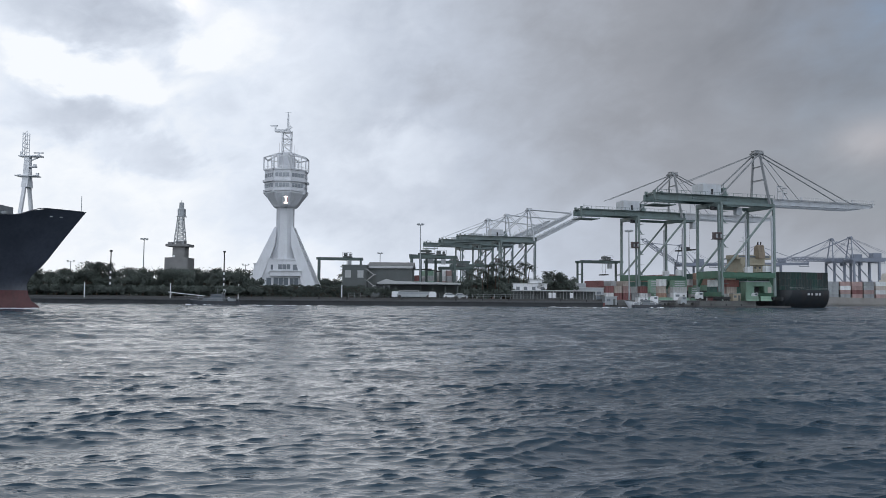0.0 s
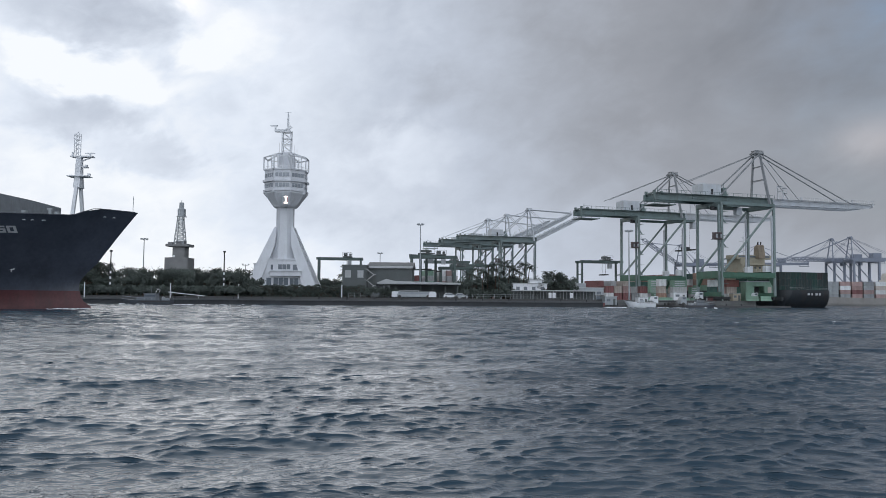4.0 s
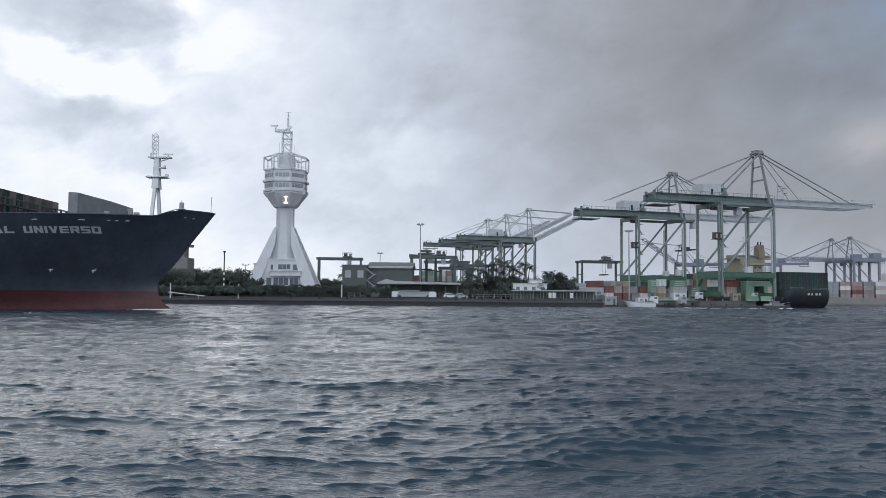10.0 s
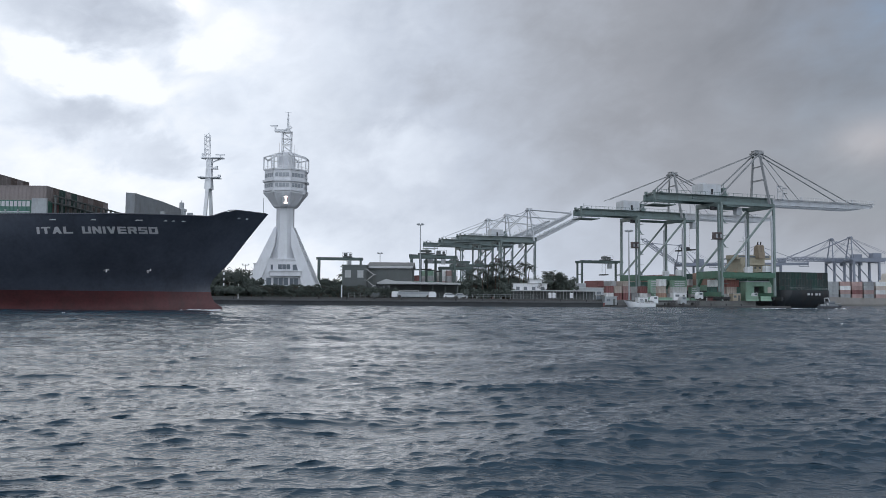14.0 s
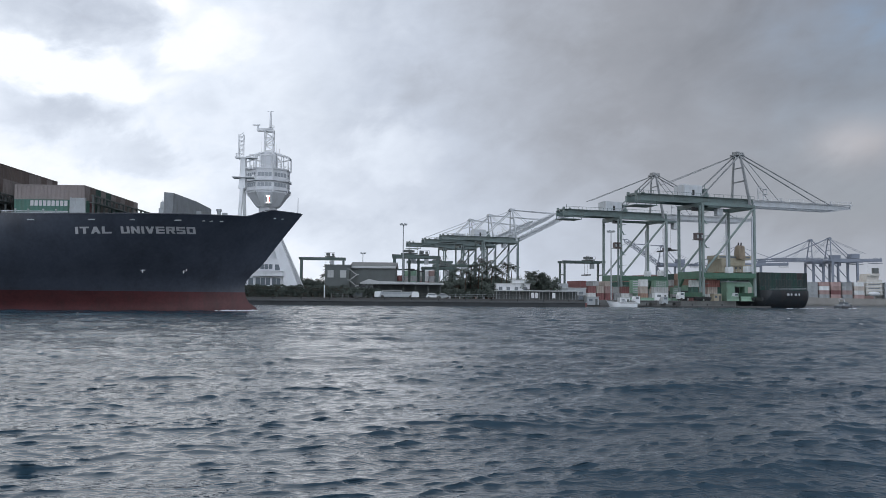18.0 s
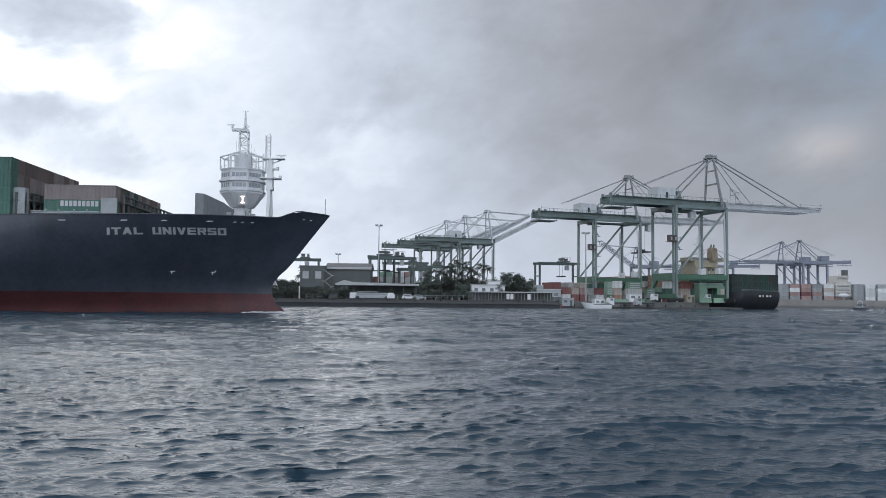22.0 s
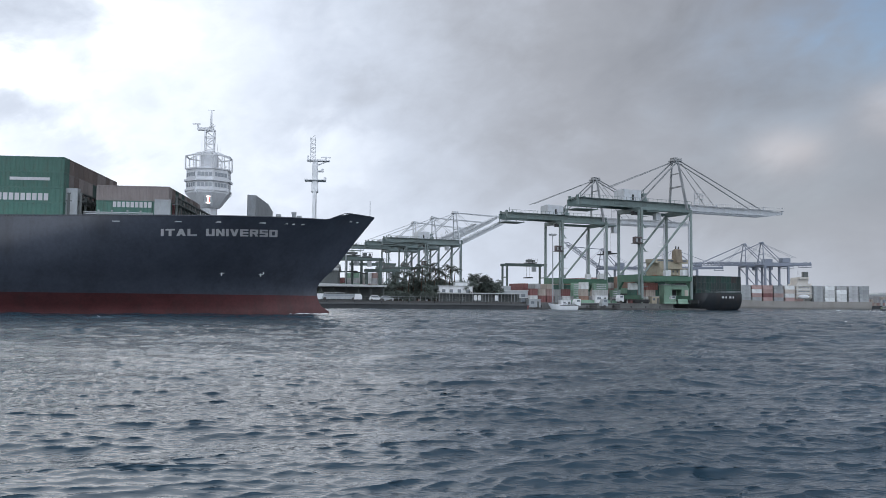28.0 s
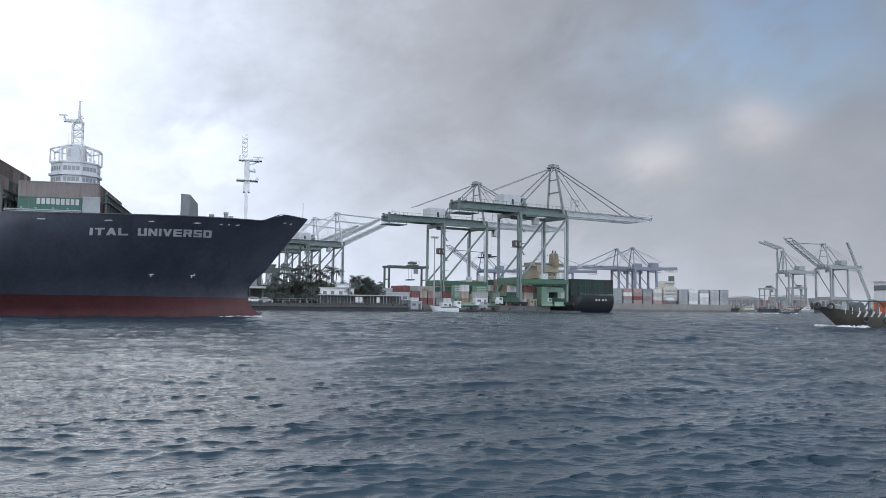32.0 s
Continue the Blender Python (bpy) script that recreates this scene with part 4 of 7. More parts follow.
# ---- ship-to-shore cranes ----
def quay_crane(m, label, boom_up=0.0, steel=CRANE, pale=CRANE_W, simple=False, group="quay cranes of the terminal", knee=0.0, stout=0.95, trolley_at=-14.0):
    """Origin on the waterside rail; x points over the water, y along the rail."""
    cr = thing("quay_crane", m, label, "crane", group)
    low = CRANE_LOW if steel in (CRANE, CRANE_FAR) else steel
    post = CRANE_LEG if steel is CRANE else steel
    mast = CRANE_MAST if steel is CRANE else pale
    G, W, B0, B1, T = 22.0, 7.0, -46.6, 48.3, 34.5     # gauge, half leg spacing, back end, boom tip, girder's underside
    for x in (0, -G):
        for y in (-W, W):
            leg = part("leg", Mesh().box((x, y, T / 2 + 0.9), (stout, stout * 0.85, T - 1.8), cut=0.12), post, cr)
            bg = Mesh()
            if simple:
                part("bogie", bg.box((x, y, 0.9), (0.9, 5.0, 1.8)), steel, leg)
                continue
            for k in (-1, 1):
                bg.box((x, y + 2.2 * k, 0.95), (0.9, 3.4, 0.9), cut=0.1)
                for q in (-1, 0, 1):
                    bg.tube((x - 0.25, y + 2.2 * k + 1.1 * q, 0.35), (x + 0.25, y + 2.2 * k + 1.1 * q, 0.35), 0.35, n=10)
            part("bogie", bg, DARK, leg)
    for x in (0, -G):
        part("sill_beam", Mesh().beam((x, -W, 2.2), (x, W, 2.2), 1.2, 1.5), low, cr)
        part("portal_beam", Mesh().beam((x, -W, 9.1), (x, W, 9.1), 1.2, 2.6)
             .prism([(-W + 0.4, 7.9), (-W + 2.6, 7.9), (-W + 0.4, 5.0)], x - 0.5, x + 0.5, "x").prism([(W - 0.4, 7.9), (W - 2.6, 7.9), (W - 0.4, 5.0)], x - 0.5, x + 0.5, "x"), low, cr)
        part("top_tie", Mesh().beam((x, -W, T - 0.6), (x, W, T - 0.6), 1.2, 1.6), steel, cr)
    for y in (-W, W):
        part("portal_tie", Mesh().beam((-G, y, 9.1), (0, y, 9.1), 1.0, 1.7), low, cr)
        part("diagonal_brace", Mesh().tube((-G, y, 9.8), (0, y, T - 0.8), 0.42, n=8), post, cr)
        part("upper_tie", Mesh().beam((-G, y, T - 0.4), (0, y, T - 0.4), 0.9, 1.0), steel, cr)
    for y in (-3.2, 3.2):
        part("girder", Mesh().beam((B0, y, T + 1.3), (2.5, y, T + 1.3), 0.9, 2.3), steel, cr)
    for k in range(8):
        part("cross_tie", Mesh().box((B0 + 1 + k * 6.8, 0, T + 2.2), (0.5, 6.4, 0.5)), steel, cr)
    # walkway and rails along the girder
    wk = Mesh().box(((B0 + 2) / 2, -4.4, T + 2.5), (48, 1.2, 0.12))
    for k in range(25):
        wk.box((B0 + 2 + 1.95 * k, -4.95, T + 3.05), (0.1, 0.1, 1.1))
    wk.box(((B0 + 2) / 2, -4.95, T + 3.6), (48, 0.1, 0.1))
    part("walkway", wk, steel, cr)
    house = part("machinery_house", Mesh().box((-23.0, 0, T + 4.7), (7.6, 6.4, 4.0), cut=0.15), pale, cr, "pale grey machinery house")
    if not simple:
        part("roof_vent", Mesh().box((-25, 0, T + 6.9), (2, 2, 0.5)), pale, house)
        part("door", Mesh().box((-23, -3.23, T + 4.0), (0.9, 0.08, 2.0)), DARK, house)
    part("back_platform", Mesh().box((B0 + 4, 0, T - 1.3), (9, 7.2, 0.25)).box((B0 + 0.2, -3.4, T - 0.2), (0.2, 0.2, 2.4)).box((B0 + 8.2, -3.4, T - 0.2), (0.2, 0.2, 2.4))
         .box((B0 + 0.2, 3.4, T - 0.2), (0.2, 0.2, 2.4)).box((B0 + 8.2, 3.4, T - 0.2), (0.2, 0.2, 2.4)).box((B0 + 4, -3.6, T - 0.4), (9, 0.1, 0.1)), steel, cr)
    part("end_sheave", Mesh().box((B0 + 0.5, -2.6, T + 3.0), (0.9, 0.8, 1.2), cut=0.1).box((B0 + 0.5, 2.6, T + 3.0), (0.9, 0.8, 1.2), cut=0.1).box((B0 + 0.4, 0, T + 2.7), (0.5, 5, 0.5)).box((B0 + 3.6, -2, T + 2.9), (0.8, 0.8, 1.0)).box((B0 + 1.4, -3.2, T + 3.6), (0.15, 0.15, 2.2)), steel, cr)
    # pylon
    A = 53.8
    for y in (-W, W):
        s = 1 if y > 0 else -1
        part("pylon_leg", Mesh().beam((0.0, s * 5.2, T), (-1.4, s * 1.7, A), 0.85, 0.85, 0.6, 0.6), mast, cr)
        part("pylon_stay", Mesh().beam((-1.6, s * 1.6, A - 0.3), (-G + 2, s * 3.2, T + 2.5), 0.5, 0.5), mast, cr)
        part("back_rope", Mesh().tube((-1.6, s * 1.2, A), (-33, s * 2.2, T + 6.8), 0.13, n=6), mast, cr)
    part("pylon_head", Mesh().box((-1.3, 0, A + 0.1), (3.4, 4.2, 0.5), cut=0.15).box((-1.9, 0, A + 0.8), (1.4, 2.6, 0.9)).box((-0.2, 0, A + 0.6), (1.0, 3.0, 0.6)).box((-1.3, -1.9, A + 1.0), (3.2, 0.1, 0.1)).box((-2.8, -1.9, A + 0.6), (0.1, 0.1, 0.9)).box((0.2, -1.9, A + 0.6), (0.1, 0.1, 0.9)), mast, cr)
    part("pylon_cross", Mesh().beam((-0.6, -3.4, 44), (-0.6, 3.4, 44), 0.5), mast, cr)
    part("pylon_cross", Mesh().beam((-1.0, -2.5, 49), (-1.0, 2.5, 49), 0.4), mast, cr)
    if not simple:
        lad = Mesh()
        for k in range(12):
            lad.box((-0.35 - 0.06 * k, -4.4 + 0.25 * k, T + 3 + 1.3 * k), (0.7, 0.5, 0.12))
        part("ladder", lad, mast, cr)
    # boom, hinged at the waterside
    boom = Empty_at("boom", cr, pose(2.6, 0, T + 1.3, 0, -boom_up, 0))
    L = knee or B1 - 2.6
    for y in (-3.2, 3.2):
        if simple:
            tr = Mesh().beam((0, y, 0.8), (L, y, 0.8), 0.5, 0.45).beam((0, y, -0.9), (L - 3, y, -0.9), 0.5, 0.45)
            nt_ = int(L / 3.2)
            for k in range(nt_):
                u, v = L * k / nt_, L * (k + 1) / nt_
                tr.beam((u, y, -0.9), ((u + v) / 2, y, 0.8), 0.28).beam(((u + v) / 2, y, 0.8), (min(v, L - 3), y, -0.9), 0.28)
            part("boom_truss", tr, pale, boom)
            if knee:     # the outer half hangs level from the knee
                part("outer_beam", Mesh().beam((L - 0.6, y, 0.2), (L - 0.6 + 25 * math.cos(radians(13 - boom_up)), y, 25 * math.sin(radians(13 - boom_up))), 0.8, 1.7), pale, boom)
            continue
        part("boom_beam", Mesh().beam((0, y, 0), (L - 7, y, 0), 0.8, 2.0).beam((L - 7, y, 0), (L, y, 0.25), 0.8, 2.0, 0.6, 0.9), pale, boom)
    bt = Mesh()
    for k in range(int(L / 5.7)):
        bt.box((1 + k * 5.7, 0, 0.6), (0.45, 6.4, 0.45))
    for k in range(int(L / 5.7) - 1):
        bt.beam((1 + k * 5.7, -3.2, 0.6), (6.7 + k * 5.7, 3.2, 0.6), 0.2)
    part("boom_ties", bt, pale, boom)
    rl = Mesh().box((L / 2, -4.2, 1.15), (L, 1.0, 0.1))
    for k in range(int(L / 2.1)):
        rl.box((1 + 2.1 * k, -4.6, 1.7), (0.09, 0.09, 1.1))
    rl.box((L / 2, -4.6, 2.2), (L, 0.09, 0.09))
    part("boom_walkway", rl, pale, boom)
    part("tip_frame", Mesh().box((L - 0.2, 0, 0.5), (0.5, 7.4, 0.9)).box((L + 0.2, -3.4, 1.8), (0.12, 0.12, 2.0)), pale, boom)
    # stays from the pylon head to the boom
    ca, sa = math.cos(radians(boom_up)), math.sin(radians(boom_up))
    for at in ((21, 10) if knee else (36.5, 13.0)):
        for s in (-1, 1):
            q = (2.6 + at * ca - 1.2 * sa, s * 2.4, T + 1.3 + at * sa + 1.2 * ca)
            part("fore_stay", Mesh().tube((-0.4, s * 1.0, A + 0.3), q, 0.22 if at > 20 else 0.13, n=6), mast, cr)
            part("stay_post", Mesh().beam((at, s * 3.2, 0.6), (at, s * 3.2, 2.4), 0.3), pale, boom)
    if not simple:
        for x, y in ((4.0, -1.5), (9.0, 1.5)):
            part("service_frame", Mesh().box((x, y, 3.6), (0.25, 0.25, 5.6)).box((x + 0.7, y, 6.3), (1.6, 1.3, 0.15)).box((x + 0.7, y, 4.4), (1.6, 1.3, 0.12)).box((x + 1.4, y, 5.3), (0.12, 0.12, 2.0)), pale, boom)
    # trolley with cab
    tx = -10 if boom_up else trolley_at
    tr = part("trolley", Mesh().box((tx, 0, T - 0.6), (5.5, 6.6, 0.8)), steel, cr)
    part("cab", Mesh().box((tx + 3.0, -1.5, T - 2.4), (2.4, 2.2, 2.6), cut=0.2), pale, tr)
    if trolley_at > 0:
        sp = part("spreader", Mesh().box((tx, 0, T - 13.0), (2.4, 11.8, 0.5)).box((tx, 0, T - 12.2), (2.0, 4.0, 0.9), cut=0.1), DARK, tr, "dark lifting spreader")
        for x in (-0.9, 0.9):
            for y in (-1.6, 1.6):
                part("hoist_rope", Mesh().tube((tx + x, y, T - 12), (tx + x, y, T - 1), 0.05, n=5), DARK, sp)
    if not simple:
        cabin_x = -G - 2.2
        for k, paint in enumerate((GREY, DARK, GREY)):
            part("cabin_panel", Mesh().box((cabin_x - 0.9 + 0.9 * k, -W - 1.45, 22.4 + 0.3 * (k % 2)), (0.6, 0.08, 1.2)), paint, cr, "painted panel on the lift cabin")
        for y in (-W, W):
            part("ladder_cage", Mesh().box((-0.95, y, 20), (0.5, 0.5, 21)), pale, cr)
        part("lift_cabin", Mesh().box((-G - 2.2, -W - 0.4, 22.6), (2.8, 2.0, 2.2), cut=0.1).box((-G - 2.2, -W - 0.4, 21.3), (3.4, 2.6, 0.15)), mat("lift_cabin_paint", (0.085, 0.065, 0.066), 0.55, vary=0.25, scale=1.5, dirt=(0.16, 0.12, 0.1)), cr, "dark brown lift cabin")
        part("house_deck", Mesh().box((-24.2, 0, T + 1.75), (14.5, 7.6, 1.5), cut=0.1), steel, cr)
        part("rope_tower", Mesh().box((-17.6, -2.4, T + 4.0), (1.6, 1.4, 3.4), cut=0.1).box((-17.4, 0, T + 3.2), (2.2, 6.0, 1.0)).tube((-17.6, -2.4, T + 5.7), (-17.6, -2.4, T + 7.2), 0.12, n=6), steel, cr)
        part("hoist_block", Mesh().box((-21.5, -2.6, T - 1.7), (2.6, 2.2, 1.3), cut=0.15).box((-20.2, -2.6, T - 2.0), (1.4, 1.6, 0.7)), DARK, cr, "dark service hoist under the girder")
        part("lift_shaft", Mesh().box((-G - 1.3, -W, T / 2 + 1), (0.6, 0.6, T - 4)), steel, cr)
        for k in range(7):
            z = 6 + 4.2 * k
            part("stairway", Mesh().beam((-G + 0.9, -W - 1.0, z), (-G + 0.9, -W + 3.0, z + 4.0 if k % 2 else z), 0.5, 0.18).box((-G + 1.0, -W - 1.0, z), (1.2, 1.0, 0.12)), steel, cr)
        for y in (-W, W):
            part("drive_cabinet", Mesh().box((-1.6, y * 0.7, 11.5), (2.2, 2.0, 2.2), cut=0.1), WHITE, cr, "white electrical cabinet")
    return cr


def Empty_at(name, parent, m):
    """A hinge: a short pin that carries the parts turning on it."""
    ob = new(name, Mesh().tube((0, -4.2, 0), (0, 4.2, 0), 0.35, n=8).data(name, CRANE_W))
    ob.parent = parent
    ob.matrix_basis = m
    return ob


RAIL0 = Vector((115.9, 295.7, LAND))


def cranes():
    for s, up, lab in ((0.0, 0.0, "tall green-grey container crane with its pale boom lowered"), (54.0, 0.0, "tall green-grey container crane with its pale boom lowered, behind another"),
                       (206.0, 26.0, "green-grey container crane with its pale boom half raised"), (241.0, 26.0, "green-grey container crane with its pale boom half raised"),
                       (275.6, 24.0, "distant green-grey container crane with its boom half raised")):
        p = RAIL0 + E_RAIL * s
        quay_crane(pose(p.x, p.y, LAND, 0, 0, FACE_DIR), lab, up, CRANE_FAR if s > 100 else CRANE, trolley_at=5.0 if s == 54.0 else -14.0)
    # across the basin
    for x, y, turn, up, col, col2, lab in ((336.3, 705, 182, 0, FAR_BLUE, FAR_BLUE, "distant blue-grey container crane"), (342.6, 684.5, 184, 0, FAR_BLUE, FAR_BLUE, "distant blue-grey container crane"),
                                           (305, 790, 160, 0, FAR_BLUE, FAR_BLUE, "distant blue-grey container crane"), (233, 800, 200, 30, FAR_BLUE, FAR_BLUE, "distant blue-grey container crane"),
                                           (464.1, 580.6, 195, 27, FAR_PALE, FAR_PALE, "distant pale container crane with its boom half raised"),
                                           (494.4, 674.4, 193, 88, FAR_PALE, FAR_PALE, "distant pale container crane with its jointed boom folded up")):
        quay_crane(pose(x, y, LAND, 0, 0, turn), lab, up, col, col2, True, "cranes across the basin", 22.0 if up == 88 else 0.0, 1.8 if col is FAR_BLUE else 1.7)


cranes()


# ---- yard: gantries, boxes, sheds, lamp masts ----
def yard_gantry(m, wide, high, label, CRANE=GANTRY, DARK=DARK):
    """A rubber-tyred yard gantry; x runs across its span."""
    g = thing("yard_gantry", m, label, "gantry crane", "yard gantries")
    for x in (-wide / 2, wide / 2):
        for y in (-3.2, 3.2):
            leg = part("leg", Mesh().box((x, y, high / 2 + 0.5), (0.8, 0.8, high - 1.0)), CRANE, g)
            part("wheel", Mesh().tube((x - 0.3, y, 0.8), (x + 0.3, y, 0.8), 0.8, n=12), RUBBER, leg)
        part("sill_beam", Mesh().beam((x, -4.4, 1.9), (x, 4.4, 1.9), 0.8, 0.9), CRANE, g)
        part("end_tie", Mesh().beam((x, -3.2, high * 0.66), (x, 3.2, high * 0.66), 0.5), CRANE, g)
    for y in (-3.2, 3.2):
        part("girder", Mesh().beam((-wide / 2 - 1, y, high), (wide / 2 + 1, y, high), 0.8, 1.1), CRANE, g)
    part("trolley", Mesh().box((wide * 0.18, 0, high + 1.0), (4.2, 6.6, 0.5)).box((wide * 0.18 - 0.9, 0, high + 2.1), (1.6, 4, 1.1)).box((wide * 0.18 + 1.3, 0, high + 2.0), (1.0, 3, 0.9)).box((wide * 0.18 + 2.2, -3.2, high + 2.0), (0.1, 0.1, 1.6)).box((wide * 0.18 - 2.2, -3.2, high + 2.0), (0.1, 0.1, 1.6)).box((wide * 0.18, -3.2, high + 2.8), (4.5, 0.1, 0.1)), SHED, g)
    part("cab", Mesh().box((wide * 0.18 + 1, -2, high - 2.0), (1.8, 1.8, 2.2), cut=0.15), GREY, g)
    part("spreader", Mesh().box((wide * 0.12, 0, high - 6), (2.4, 6.2, 0.5)).box((wide * 0.12 - 0.8, 0, high - 3), (0.08, 0.08, 6)).box((wide * 0.12 + 0.8, 0, high - 3), (0.08, 0.08, 6)), DARK, g)
    return g


def lamp_mast(x, y, high, heads=6):
    l = thing("lamp_mast", pose(x, y, LAND), "tall grey floodlight mast with a ring of lamps", "lamp", "floodlight masts")
    part("pole", Mesh().tube((0, 0, 0), (0, 0, high), 0.32, 0.16, 8), GREY, l)
    part("crown", Mesh().box((0, 0, high - 0.3), (2.6, 0.9, 0.15)), GREY, l)
    for k in range(heads):
        a = 2 * math.pi * k / heads
        part("floodlight", Mesh().box((1.25 * math.cos(a), 1.25 * math.sin(a), high + 0.1), (0.6, 0.6, 0.45), cut=0.08), GREY, l)


def at(x, y):
    """Ground place under a bearing: x across per 1436 of depth y."""
    return (x - 784) / 1436 * y


def yard():
    for px, d, wide, high, rz in ((601, 372, 19.0, 17.6, 4), (766, 345, 18.0, 17.4, 4), (790, 392, 20, 17.4, 4), (835, 420, 21, 17.0, 4), (1060, 380, 19.0, 17.6, 10), (749, 356, 8.5, 18.6, 40), (806, 352, 13.0, 13.0, 4)):
        yard_gantry(pose(at(px, d), d, LAND, 0, 0, rz), wide, high, "dark green yard gantry crane on rubber tyres")
    for px, d, high in ((743, 330, 30.0), (1113, 300, 25.5), (672, 420, 23.0), (253, 320, 22.3), (124, 330, 13.8), (434, 340, 13.4)):
        lamp_mast(at(px, d), d, high, 6 if high > 20 else 2)
    rng = random.Random(5)
    pal = ["faded_grey", "faded_red", "faded_tan", "grey", "white", "pale_green", "maroon", "green", "faded_red", "faded_grey"]
    blocks = [(1030, 1110, 330, 3), (1060, 1140, 310, 2), (1120, 1240, 345, 3), (1150, 1215, 312, 2), (1290, 1330, 300, 2), (830, 930, 400, 4), (720, 830, 372, 5), (940, 1030, 350, 2)]
    for x0, x1, d, tiers in blocks:
        a, end = at(x0, d), at(x1, d)
        while a < end:
            h = max(1, tiers - rng.choice([0, 0, 1, 1, 2]))
            ln = 2.44
            if rng.random() < 0.12:
                a += 2.6
            for k in range(h):
                c = rng.choice(pal)
                ob = container(None, "shipping_container", a, d + (a - at(x0, d)) * 0.32 + rng.uniform(-0.2, 0.2), LAND + 2.6 * k, c, 12.19, FACE_DIR + 90)
                tagged(ob, {"maroon": "dark red"}.get(c, c.replace("_", " ")) + " ribbed steel shipping container in a yard stack", "container", "yard containers")
            a += ln + 0.35


yard()


def gable_shed(name, x0, x1, y, depth, eave, ridge, label, wallm=SHED, roofm=ROOF):
    b = thing(name, pose((x0 + x1) / 2, y, LAND), label, "building")
    w = x1 - x0
    part("wall", Mesh().box((0, depth / 2, eave / 2), (w, depth, eave)), wallm, b)
    part("roof", Mesh().prism([(-0.5, eave), (depth + 0.5, eave), (depth + 0.5, eave + 0.25), (depth / 2, ridge + 0.25), (-0.5, eave + 0.25)], -w / 2 - 0.5, w / 2 + 0.5, "x"), roofm, b)
    part("fascia", Mesh().box((0, -0.55, eave + 0.1), (w + 1.0, 0.12, 0.7)), roofm, b)
    n = max(2, int(w / 4))
    for k in range(n):
        part("pilaster", Mesh().box((-w / 2 + w * (k + 0.5) / n, -0.1, eave / 2), (0.3, 0.2, eave)), wallm, b)
    return b


def buildings():
    b = gable_shed("warehouse", at(651, 305), at(729, 305), 305, 24, 11.6, 13.6, "long grey-green warehouse with a pale eaves band", SHED, mat("dull_roof", (0.13, 0.14, 0.145), 0.7, vary=0.15, scale=0.3))
    part("eaves_band", Mesh().box((0, -0.7, 11.5), (at(729, 305) - at(651, 305) + 0.8, 0.5, 0.9)), ROOF, b, "pale eaves band")
    part("door", Mesh().box((-3, -0.06, 2.6), (4.2, 0.1, 5.2)), DARK, b)
    o = thing("office_block", pose(at(627, 298), 298, LAND), "grey flat-roofed office block", "building")
    part("wall", Mesh().box((0, 5, 5.8), (9.0, 10, 11.6), cut=0.15), SHED, o)
    part("parapet", Mesh().box((0, 5, 11.8), (9.4, 10.4, 0.5)), SHED, o)
    for x in (-2.4, 2.2):
        w = part("window", Mesh().box((x, -0.04, 8.6), (2.2, 0.12, 2.6)), ROOF, o, "pale window panel")
        part("frame", Mesh().box((x, -0.12, 8.6), (0.1, 0.08, 2.6)).box((x, -0.12, 9.95), (2.4, 0.12, 0.12)), GREY, w)
    stair = thing("stair_tower", pose(at(655, 296), 296, LAND), "open steel stair tower beside the warehouse", "stairs")
    for k in range(5):
        part("flight", Mesh().beam((-1.4 if k % 2 else 1.4, 0, 0.08 + 2.06 * k), (1.4 if k % 2 else -1.4, 0, 2.4 + 2.0 * k), 0.9, 0.2), ROOF, stair)
        part("landing", Mesh().box((1.6 if k % 2 else -1.6, 0, 2.4 + 2 * k), (1.0, 1.2, 0.15)), ROOF, stair)
    # open canopy with parked vehicles under it
    x0, x1 = at(668, 272), at(815, 272)
    c = thing("canopy_shed", pose((x0 + x1) / 2, 272, LAND), "long open shed with a flat pale-edged roof", "building")
    w = x1 - x0
    part("roof", Mesh().prism([(-w / 2, 4.6), (w / 2, 4.6), (w / 2, 5.2), (-w / 2 + 6, 5.6), (-w / 2 + 3, 6.3), (-w / 2, 5.1)], -1, 12), ROOF, c)
    part("back_wall", Mesh().box((1.5, 11.6, 2.3), (w - 4, 0.3, 4.6)), SHED, c)
    for k in range(7):
        part("post", Mesh().box((-w / 2 + 2 + (w - 3) * k / 6, 0, 2.3), (0.3, 0.3, 4.6)), SHED, c)
    coach = thing("coach", pose(at(733, 260), 260, EDGE + 0.64), "white and grey coach parked before the open shed", "bus", "parked vehicles")
    part("body", Mesh().prism([(-7.0, 0.4), (7.0, 0.4), (7.0, 1.5), (6.6, 2.05), (-6.8, 2.05), (-7.0, 1.7)], -1.25, 1.25), GREY, coach, "grey sides")
    part("front_end", Mesh().prism([(4.6, 0.35), (7.1, 0.35), (7.1, 1.5), (6.6, 2.1), (5.0, 2.1)], -1.3, 1.3), WHITE, coach, "white front end")
    part("rear_end", Mesh().prism([(-7.1, 0.35), (-5.6, 0.35), (-5.0, 2.1), (-6.9, 2.1), (-7.1, 1.7)], -1.3, 1.3), WHITE, coach, "white rear end")
    part("window_band", Mesh().box((-0.1, 0, 1.6), (9.4, 2.56, 0.5)), HAZED_GLASS, coach)
    part("roof_rack", Mesh().box((-1.6, 0, 2.4), (6.4, 1.8, 0.12)).box((-4.6, 0, 2.2), (0.12, 1.8, 0.3)).box((1.4, 0, 2.2), (0.12, 1.8, 0.3)), ROOF, coach)
    for x in (-4.6, 4.4):
        for y in (-1.15, 1.0):
            part("wheel", Mesh().tube((x, y - 0.12, 0.5), (x, y + 0.15, 0.5), 0.5, n=12), RUBBER, coach)
